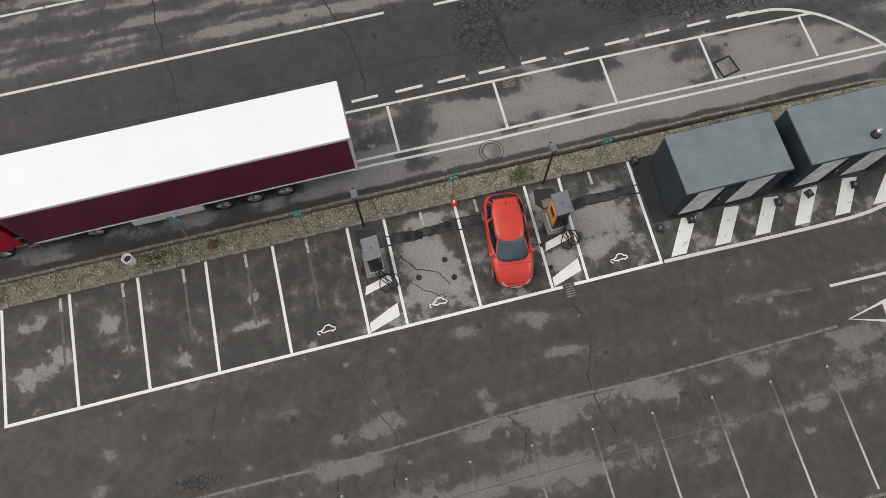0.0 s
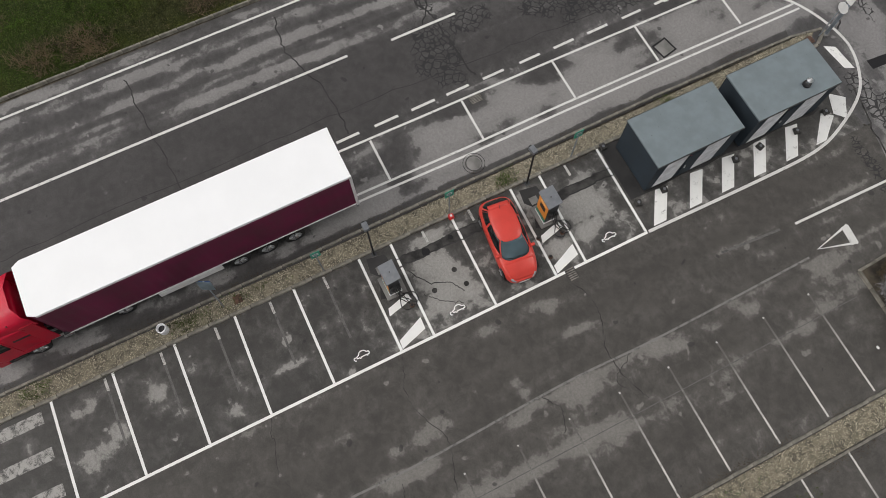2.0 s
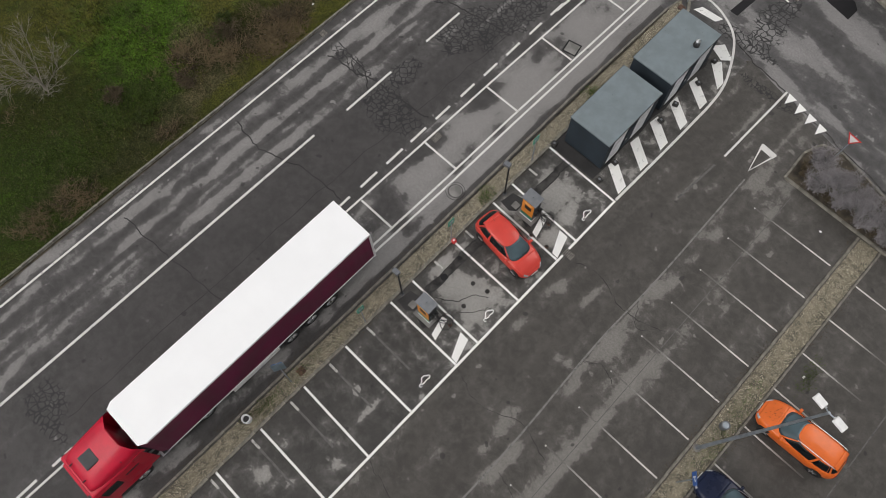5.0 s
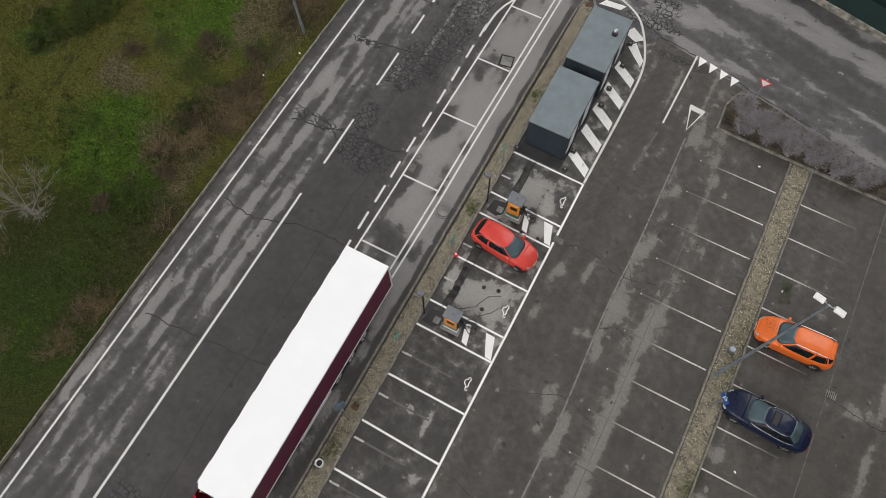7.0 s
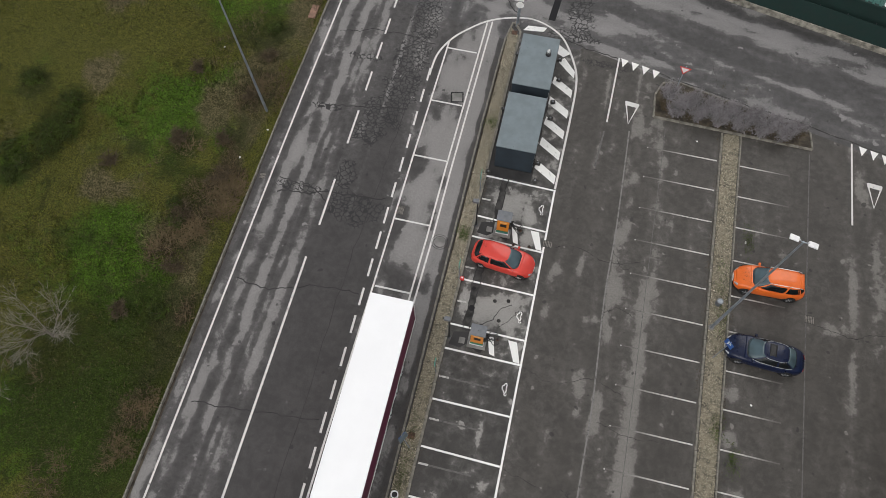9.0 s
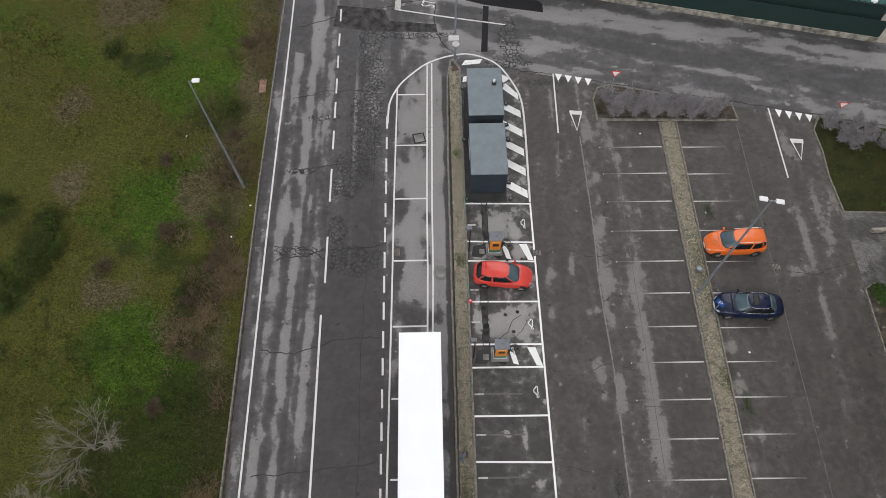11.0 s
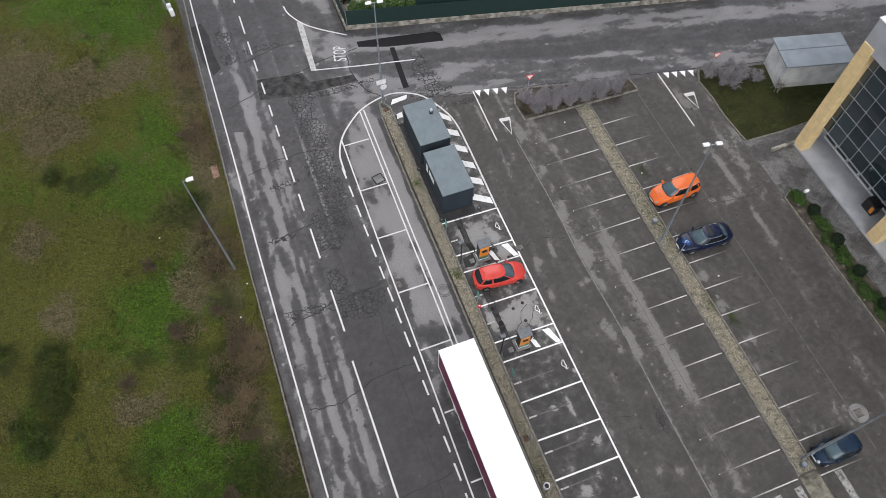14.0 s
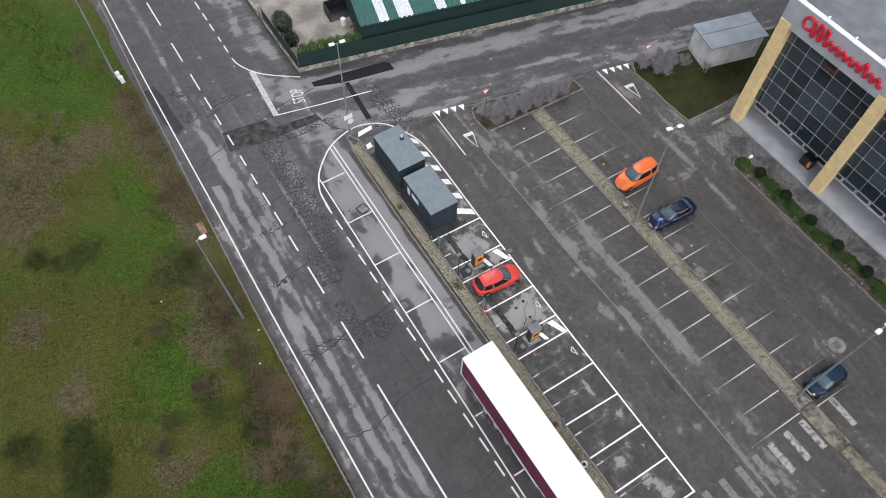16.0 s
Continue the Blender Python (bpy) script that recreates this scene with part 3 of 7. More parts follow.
FRONT = [7.93, 4.67, 3.12, 0.0, -3.13, -4.73, -7.98, -10.94, -13.75, -16.59, -19.45]
BACK = [8.04, 4.84, 3.26, 0.08, -3.06, -4.69, -7.95, -10.82, -13.70, -16.56, -19.35]
for f, b in zip(FRONT, BACK):
    stripe("bay_line", [(-4.86, b), (-0.07, f)], 0.12, WHITE, "fresh white painted line between charging bays", 0.004, "bay lines of the charging row")
stripe("bay_front_line", [(0.0, 7.98), (0.0, -19.52)], 0.13, WHITE, "fresh white line along the fronts of the charging bays", 0.004)
for y in (-16.95, -14.36, -11.8, -9.15, -6.5, -1.46, 0.97, 6.2):
    if y < -6:
        stripe("old_bay_line", [(-4.7, y), (-1.6, y - 0.02)], 0.11, GREY_GHOST, "old bay line worn almost away", 0.003, "old bay lines")
    stripe("old_line_end", [(-4.75, y), (-4.15, y)], 0.12, WHITE_WORN, "short worn remnant of an old bay line", 0.0045, "old bay lines")
RIGHT = [12.9, 10.45, 7.95, 5.44, 2.95, 0.45, -2.05, -4.6, -7.14, -9.68, -12.2, -14.75, -17.27, -19.4]
def fade_stripe(x0, x1, y, dy, width, label, group):
    """A bay line clear at x0 and faded at x1."""
    ob = stripe("bay_line", [(x0 + (x1 - x0) * k / 6, y + dy * k / 6) for k in range(7)], width, FADING, label, 0.004, group)
    ob.data.attributes.new("fade", "FLOAT", "POINT").data.foreach_set("value", [(v.co.x - x0) / (x1 - x0) for v in ob.data.vertices])


for y in RIGHT:
    fade_stripe(10.68, 5.85, y, 0.03, 0.085, "worn bay line fading towards the lane", "bay lines of the car park")
    patch("line_dot", [(5.79, y - 0.03), (5.87, y - 0.03), (5.87, y + 0.05), (5.79, y + 0.05)], WHITE_WORN, "small white dot at a bay line's end", 0.0052, group="bay lines of the car park")
for y in [12.83, 10.33, 7.9, 5.4, 2.85, 0.4, -2.2, -4.63, -7.04, -9.46, -12.18, -14.74, -17.23, -19.75]:
    fade_stripe(12.28, 15.7, y, -0.04, 0.085, "worn bay line beside the gravel strip", "bay lines of the far row")
stripe("bay_end_line", [(17.0, 14.9), (17.0, -19.7)], 0.07, GREY_GHOST, "faint line at the ends of the far bays", 0.0033)
stripe("asphalt_seam", smooth_path([(4.40, 14), (4.5, 6), (4.4, 1), (4.62, -6), (4.55, -13), (4.7, -30)], 8), 0.10, GHOST, "pale seam between two layers of asphalt", 0.0033)
stripe("asphalt_seam", [(6.9, 14.8), (6.95, -18)], 0.04, GREY_GHOST, "thin pale seam through the bays", 0.0031)

stripe("edge_line", smooth_path([(-18.65, 62), (-18.85, 52), (-19.13, 37), (-19.26, 21), (-19.42, 10), (-19.5, -10), (-19.57, -60)], 6), 0.125, WHITE_ROAD, "white edge line along the main road", 0.004)
stripe("centre_line", [(-15.14, -0.7), (-15.18, -60)], 0.14, WHITE_ROAD, "solid white centre line", 0.004)
for a, b in ((1.73, 5.41), (8.4, 11.33), (13.17, 14.95), (16.22, 17.82), (18.69, 20.25), (21.4, 22.71), (23.82, 25.18), (26.6, 28.05), (29.52, 31.0), (31.8, 33.58), (34.69, 37.2), (39.2, 42.27), (45.3, 49.4), (52, 56)):
    stripe("centre_dash", [(-15.0, a), (-15.0, b)], 0.14, WHITE_ROAD, "white dash of the main road's centre line", 0.004, "centre dashes")
for a, b in ((15.08, 16.27), (13.1, 14.25), (11.0, 12.22), (9.0, 10.2), (7.0, 8.2), (4.9, 6.1), (2.83, 4.1), (0.88, 2.19), (-1.14, 0.15), (-3.2, -1.97), (-5.1, -3.9), (-7.3, -6.05), (-9.4, -8.2), (-11.45, -10.2),
             (-13.55, -12.3), (-15.6, -14.4), (-17.7, -16.5), (-19.8, -18.6), (-21.9, -20.7), (-24.0, -22.8), (-26.1, -24.9),
             (38.07, 39.2), (39.86, 40.7), (41.72, 42.94), (43.6, 44.8), (45.5, 46.9), (48.2, 49.4)):
    stripe("lane_dash", [(-10.8 if a < 30 else -10.6, a), (-10.82 if a < 30 else -10.6, b)], 0.14, WHITE_ROAD, "short white dash beside the roadside bays", 0.004, "lane dashes")
stripe("bay_outer_line", [(-10.02, 21.0 - 1.9), (-10.19, 8.3), (-10.25, 1.0), (-10.42, -12.3), (-10.6, -45)], 0.12, WHITE_ROAD, "white line outside the roadside bays", 0.004)
stripe("bay_inner_line", [(-7.55, 21.6), (-7.72, 7.8), (-7.72, 2.5), (-7.80, -3), (-8.0, -45)], 0.12, WHITE_ROAD, "first line of the white double line", 0.004)
stripe("bay_inner_line", [(-7.18, 21.75), (-7.34, 7.7), (-7.34, 2.4), (-7.45, -3), (-7.62, -45)], 0.12, WHITE_ROAD, "second line of the white double line", 0.004)
for y in (18.45, 13.43, 8.55, 3.36, -1.67, -6.7, -11.8, -16.9):
    stripe("roadside_bay_line", [(-10.1 - 0.004 * (18 - y), y), (-7.75, y)], 0.12, WHITE_ROAD, "white line across the roadside bays", 0.0045, "roadside bay lines")
stripe("island_curve_line", smooth_path([(-10.75, 15.6), (-10.72, 16.7), (-10.63, 17.6), (-10.28, 18.63), (-9.58, 19.8), (-8.35, 21.08), (-7.33, 21.85), (-5.88, 22.44), (-4.32, 22.69), (-2.88, 22.29), (-1.56, 21.32), (-0.48, 19.36), (0.05, 17.5), (0.12, 14.4), (0.0, 8.05)], 5),
       0.15, WHITE_ROAD, "curved white line round the tip of the island", 0.0045)
for y in (9.43, 11.42, 13.24, 15.07, 16.95):
    patch("hatch_bar", [(-1.68, y), (-0.12, y - 1.02), (-0.12, y - 0.33), (-1.6, y + 0.66)], WHITE_HATCH, "slanting white hatch bar beside the sheds", 0.004, group="hatch bars")
for pts in ([(-4.7, 21.46), (-3.16, 21.63), (-2.92, 22.1), (-4.39, 21.99)], [(-4.68, 19.68), (-4.13, 19.76), (-4.01, 20.35), (-4.57, 20.23)],
            [(-1.55, 19.0), (-0.2, 17.75), (-0.2, 18.35), (-1.15, 19.5)], [(-2.3, 20.0), (-1.25, 19.55), (-0.75, 20.0), (-1.75, 20.65)]):
    patch("hatch_bar", pts, WHITE_HATCH, "white hatch bar at the island's tip", 0.004, group="hatch bars")
for dy in (0.0, -7.87):
    patch("hatch_bar", [(-2.35, 4.5 + dy), (-2.06, 3.42 + dy), (-1.7, 3.32 + dy), (-2.0, 4.55 + dy)], WHITE, "white bar on the charger's island", 0.004, group="hatch bars")
    patch("hatch_bar", [(-1.07, 4.55 + dy), (-0.5, 3.25 + dy), (-0.1, 3.22 + dy), (-0.5, 4.52 + dy)], WHITE, "white bar on the charger's island", 0.004, group="hatch bars")
ICON = [(-0.36, 0.0), (-0.39, 0.11), (-0.24, 0.17), (-0.12, 0.33), (0.14, 0.34), (0.28, 0.19), (0.41, 0.16), (0.43, 0.02), (0.33, 0.0), (0.27, -0.06), (0.2, 0.0), (-0.1, 0.0), (-0.17, -0.06), (-0.25, 0.0)]
for x, y in ((-0.55, 6.29), (-0.58, -1.62), (-0.60, -6.36)):
    c = thing("car_symbol", pose(x, y, 0), "white outline of a small electric car with its plug", "road marking", "car symbols", "structure")
    part("outline", ribbon([(-v, u) for u, v in [(0.72 * a, 0.72 * b) for a, b in smooth_path(ICON + ICON[:1], 3)[:-1]]], 0.05, 0.0005, 0.0045, True), WHITE, c)
    part("plug_cable", ribbon([(-v, u) for u, v in smooth_path([(-0.30, 0.05), (-0.40, 0.08), (-0.42, -0.03), (-0.34, -0.08)], 4)], 0.04, 0.0005, 0.0047), WHITE, c)
for k in range(12):
    x = -4.6 + 1.63 * k
    if 10.5 < x < 12.0:
        continue
    patch("crossing_bar", [(x, -22.25), (x + 0.55, -22.25), (x + 0.55, -19.85), (x, -19.85)], GHOST if -0.5 < x < 5.5 else CROSSING, "worn white bar of the foot crossing", 0.004, group="crossing bars")

# give-way marks, stop line, lane lines at the junctions
for x0, y0, x1, y1 in ((2.96, 20.44, 6.17, 19.75), (20.34, 16.41, 23.44, 15.7)):
    for k in range(4):
        a, b = k / 4 + 0.02, k / 4 + 0.2
        p, q = (x0 + (x1 - x0) * a, y0 + (y1 - y0) * a), (x0 + (x1 - x0) * b, y0 + (y1 - y0) * b)
        patch("give_way_tooth", [p, ((p[0] + q[0]) / 2 - 0.1, (p[1] + q[1]) / 2 - 0.75), q], WHITE, "white triangle of a give-way line", 0.004, group="give-way teeth")
for x, y in ((4.3, 0.0), (21.4, -3.1)):
    tri = [(x - 0.45, 16.54 + y), (x + 0.5, 16.44 + y), (x - 0.06, 14.6 + y)]
    stripe("give_way_triangle", [tri[0], tri[2], tri[1]], 0.12, WHITE_ROAD, "white outlined give-way triangle on the lane", 0.004)
    stripe("give_way_bar", [(x - 0.45, 16.4 + y), (x + 0.5, 16.3 + y)], 0.38, WHITE_ROAD, "broad base of a give-way triangle", 0.0046)
stripe("lane_line", [(2.87, 20.4), (2.73, 14.4)], 0.12, WHITE_ROAD, "white line between the lanes of the car park's mouth", 0.004)
stripe("lane_line", [(19.9, 16.5), (19.9, 9.84)], 0.12, WHITE_ROAD, "white line between the lanes of the far mouth", 0.004)
stripe("old_lane_line", [(2.65, 13.6), (2.4, 10.5)], 0.12, GREY_GHOST, "faint rest of a lane line", 0.0035)
patch("stop_bar", [(-9.95, 34.5), (-9.42, 34.35), (-9.84, 27.75), (-10.34, 27.9)], WHITE_WORN, "broad worn white stop line", 0.004)
stripe("junction_line", smooth_path([(-10.6, 37.1), (-10.41, 35.9), (-9.5, 34.2), (-8.14, 32.85), (-5.9, 31.2)], 6), 0.14, WHITE_ROAD, "curved white line by the stop line", 0.0045)
stripe("junction_line", [(-9.95, 27.85), (-5.59, 26.88), (-0.76, 25.93)], 0.13, WHITE_ROAD, "white line along the side road", 0.0045)
word = bpy.data.curves.new("stop_word", "FONT")
word.body, word.size, word.extrude, word.align_x, word.align_y = "STOP", 1.0, 0.002, "CENTER", "CENTER"
stop_word = new("stop_word", word)
stop_word.matrix_basis = pose(-7.15, 29.05, 0.003, 0, 0, 77) @ Matrix.Diagonal((0.8, 1.75, 1, 1))
word.materials.append(WHITE_ROAD)
tagged(stop_word, "white word STOP painted on the asphalt", "road marking", kind="structure")
patch("tar_patch", [(-5.3, 29.3), (-5.28, 30.0), (-2.0, 29.5), (2.2, 28.75), (2.65, 28.3), (2.62, 27.3), (-0.5, 27.9), (-2.6, 28.35)], TAR, "dark new asphalt patch by the fence", 0.003, "pavement patch")
patch("tar_patch", [(-2.56, 28.2), (-2.09, 28.1), (-2.45, 22.9), (-3.0, 22.9)], TAR, "dark trench patch across the side road", 0.0035, "pavement patch")
patch("tar_patch", [(-15.35, 28.5), (-15.6, 26.0), (-11.8, 25.35), (-6.6, 25.2), (-6.8, 26.1), (-10.8, 26.6), (-11.2, 27.9)], TRENCH, "dark patch of newer asphalt", 0.002, "pavement patch")
patch("tar_patch", [(-19.8, 37.2), (-18.7, 37.5), (-18.3, 35.6), (-18.35, 33.0), (-18.1, 31.0), (-18.9, 30.4), (-19.5, 32.4)], TAR_OLD, "dark patch of newer asphalt at the road's edge", 0.0022, "pavement patch")
# ---- kerbs and strips ----
def kerb_run(name, line, width, height, label, gap=0.004, length=1.0):
    """A row of kerb stones along a line; each stone is a piece of its own."""
    owner = thing(name, Matrix(), label, "kerb", kind="structure")
    shared = None
    for (ax, ay), (bx, by) in zip(line, line[1:]):
        a, b = Vector((ax, ay, 0)), Vector((bx, by, 0))
        d = b - a
        count = max(1, round(d.length / length))
        size = d.length / count
        turn = math.atan2(d.y, d.x)
        mesh = bpy.data.meshes.new("kerb_stone")
        bm = block(-size / 2 + gap, size / 2 - gap, -width / 2, width / 2, -0.1, height, taper=0.018)
        bm.to_mesh(mesh)
        bm.free()
        mesh.materials.append(KERB)
        for i in range(count):
            p = a + d * ((i + 0.5) / count)
            ob = new("kerb_stone", mesh)
            ob.parent = owner
            ob.matrix_basis = pose(p.x + random.uniform(-0.01, 0.01), p.y, random.uniform(-0.012, 0.008), random.uniform(-1, 1), random.uniform(-0.6, 0.6), math.degrees(turn) + random.uniform(-0.5, 0.5))
    return owner


def gravel(name, poly, z, label, density=55, size=(0.03, 0.075), color=None):
    """Loose stones spread over a quadrilateral strip, on a bed."""
    (ax, ay), (bx, by), (cx, cy), (dx, dy) = poly
    bed = part(name + "_bed", prism(poly, -0.08, z), GRAVEL_BED)
    tagged(bed, "bed of earth and fine gravel between kerbs", "gravel", kind="structure")
    area = abs((cx - ax) * (dy - by) - (dx - bx) * (cy - ay)) / 2
    n = int(area * density)
    rng = np.random.default_rng(len(poly) + int(area))
    u, v = rng.random(n), rng.random(n)
    base = np.array([(1, 0, 0), (-0.5, 0.8, 0), (-0.5, -0.8, 0), (0.1, 0.1, 0.7)])
    verts, faces = [], []
    for i in range(n):
        x = (ax * (1 - u[i]) + bx * u[i]) * (1 - v[i]) + (dx * (1 - u[i]) + cx * u[i]) * v[i]
        y = (ay * (1 - u[i]) + by * u[i]) * (1 - v[i]) + (dy * (1 - u[i]) + cy * u[i]) * v[i]
        s = rng.uniform(*size)
        a = rng.random() * 6.28
        c, sn = math.cos(a), math.sin(a)
        el = rng.uniform(0.22, 0.6)
        k = len(verts)
        for px, py, pz in base:
            px, py = px * s, py * s * el
            verts.append((x + c * px - sn * py, y + sn * px + c * py, z - 0.005 + pz * s * 0.8))
        faces += [(k, k + 1, k + 3), (k + 1, k + 2, k + 3), (k + 2, k, k + 3)]
    ob = raw(name, verts, faces, GRAVEL)
    return tagged(ob, label, "gravel", kind="stuff")


def island_material(name, a, b, c):
    n = Nodes(name)
    g = n.tree.nodes.new("ShaderNodeNewGeometry")
    tone = n.mix(g.outputs["Random Per Island"], a, b)
    tone = n.mix(n.step(n.noise(0.9, 4.0), 0.45, 0.7, 0.0, 0.7), tone, c)
    return n.done(tone, 0.9, 0.0, 0.3)


GRAVEL = island_material("pale_gravel", (0.14, 0.128, 0.095), (0.72, 0.66, 0.52), (0.33, 0.30, 0.23))
GRAVEL_BED = plain("gravel_bed", (0.165, 0.148, 0.108), 0.95, 0, 0.35, 2.5, 25.0, 0.6)
gravel("gravel_strip", [(-5.98, -34), (-5.02, -34), (-4.98, 20.8), (-5.75, 21.6)], 0.05, "pale gravel strip with weeds between two kerbs", 480, (0.025, 0.062))
kerb_run("strip_kerb_west", [(-6.06, -50), (-6.05, 12.0), (-5.9, 20.2), (-5.6, 22.0)], 0.15, 0.10, "pale concrete kerb along the road side of the gravel")
kerb_run("strip_kerb_east", [(-4.95, -50), (-4.9, 12.0), (-4.88, 21.2), (-5.5, 22.05)], 0.19, 0.11, "pale concrete kerb behind the charging bays")
gravel("lot_gravel_strip", [(11.0, -19.2), (12.1, -19.2), (12.1, 15.3), (11.0, 15.3)], 0.05, "pale gravel strip between two rows of bays", 420, (0.025, 0.062))
kerb_run("lot_kerb_west", [(10.88, -19.3), (10.88, 15.3)], 0.16, 0.10, "pale kerb west of the gravel strip")
kerb_run("lot_kerb_east", [(12.2, -19.3), (12.2, 15.3)], 0.14, 0.10, "pale kerb east of the gravel strip")
tagged(part("crossing_slab", prism([(10.85, -23), (12.25, -23), (12.25, -19.35), (10.85, -19.35)], -0.05, 0.02), plain("ochre_concrete", (0.17, 0.158, 0.122), 0.9, 0, 0.45, 1.3)), "flush ochre concrete slab at the foot crossing", "pavement", kind="structure")
gravel("lot_gravel_strip", [(11.0, -60), (12.1, -60), (12.1, -23.1), (11.0, -23.1)], 0.05, "pale gravel strip beyond the foot crossing", 60)
kerb_run("road_kerb", [(-20.75, -50), (-20.6, -10), (-20.45, 10), (-19.9, 34), (-19.3, 52)], 0.14, 0.10, "low weathered kerb between meadow and road")


# ---- vehicles ----
def panel(bm, a, b, c, d, bulge=0.0, nu=6, nv=4, inset=(0, 1, 0, 1), lift=0.0, thick=0.0):
    """A curved four-cornered panel: a-b is the lower edge, d-c the upper."""
    a, b, c, d = (Vector(p) for p in (a, b, c, d))
    nrm = (b - a).cross(d - a).normalized()
    u0, u1, v0, v1 = inset
    grid = []
    for j in range(nv + 1):
        row = []
        for i in range(nu + 1):
            u, v = u0 + (u1 - u0) * i / nu, v0 + (v1 - v0) * j / nv
            p = (a * (1 - u) + b * u) * (1 - v) + (d * (1 - u) + c * u) * v
            row.append(bm.verts.new(p + nrm * (lift + bulge * 4 * u * (1 - u) * (0.55 + 0.45 * 4 * v * (1 - v)))))
        grid.append(row)
    for j in range(nv):
        for i in range(nu):
            bm.faces.new((grid[j][i], grid[j][i + 1], grid[j + 1][i + 1], grid[j + 1][i]))
    if thick:
        rim = grid[0] + [r[-1] for r in grid[1:]] + grid[-1][-2::-1] + [r[0] for r in grid[-2:0:-1]]
        low = [bm.verts.new(v.co - nrm * thick) for v in rim]
        for i in range(len(rim)):
            bm.faces.new((rim[i], low[i], low[(i + 1) % len(rim)], rim[(i + 1) % len(rim)]))
    return bm


def skin(fn, u0, u1, v0, v1, nu, nv, lift=0.0, thick=0.0, centre=(0, 0, 0.6)):
    """A piece of a curved surface fn(u, v), lifted off it and given thickness."""
    bm = bmesh.new()
    mid = Vector(centre)

    def spot(u, v, h):
        p, e = fn(u, v), 1e-3
        n = (fn(u + e, v) - fn(u - e, v)).cross(fn(u, v + e) - fn(u, v - e))
        if n.length < 1e-12:
            n = p - mid
        n.normalize()
        return p + (n if n.dot(p - mid) > 0 else -n) * h

    grid = [[bm.verts.new(spot(u0 + (u1 - u0) * i / nu, v0 + (v1 - v0) * j / nv, lift)) for i in range(nu + 1)] for j in range(nv + 1)]
    for a, b in zip(grid, grid[1:]):
        for i in range(nu):
            bm.faces.new((a[i], a[i + 1], b[i + 1], b[i]))
    if thick:
        ring = [(i, 0) for i in range(nu + 1)] + [(nu, j) for j in range(1, nv + 1)] + [(i, nv) for i in range(nu - 1, -1, -1)] + [(0, j) for j in range(nv - 1, 0, -1)]
        low = [bm.verts.new(spot(u0 + (u1 - u0) * i / nu, v0 + (v1 - v0) * j / nv, lift - thick)) for i, j in ring]
        for k, (i, j) in enumerate(ring):
            i2, j2 = ring[(k + 1) % len(ring)]
            bm.faces.new((grid[j][i], grid[j2][i2], low[(k + 1) % len(ring)], low[k]))
    bmesh.ops.recalc_face_normals(bm, faces=bm.faces)
    return bm


def wheel(parent, x, y, r, width, out, rim_mat=None, name="wheel"):
    w = part(name, rod((x, y - width / 2, r), (x, y + width / 2, r), r * 0.62, n=20), DARK_GREY if r < 0.4 else rim_mat or STEEL, parent)
    bm = bmesh.new()
    prof = [(-0.5, 0.62), (-0.5, 0.93), (-0.36, 1.0), (0.36, 1.0), (0.5, 0.93), (0.5, 0.62)]
    n = 28
    rings = [[bm.verts.new((x + r * q * math.cos(2 * math.pi * i / n), y + width * p, r + r * q * math.sin(2 * math.pi * i / n))) for i in range(n)] for p, q in prof]
    for a, b in zip(rings, rings[1:]):
        for i in range(n):
            bm.faces.new((a[i], a[(i + 1) % n], b[(i + 1) % n], b[i]))
    bmesh.ops.recalc_face_normals(bm, faces=bm.faces)
    part("tyre", bm, RUBBER, w)
    bm = bmesh.new()
    s = y + out * (width / 2 + 0.004)
    for k in range(5):
        a = 2 * math.pi * k / 5
        tube(bm, (x, s, r), (x + r * 0.6 * math.cos(a), s, r + r * 0.6 * math.sin(a)), r * 0.1, r * 0.07, 6)
    tube(bm, (x, s - 0.02, r), (x, s + 0.02, r), r * 0.18, n=10)
    part("rim", bm, rim_mat or STEEL, w)
    return w


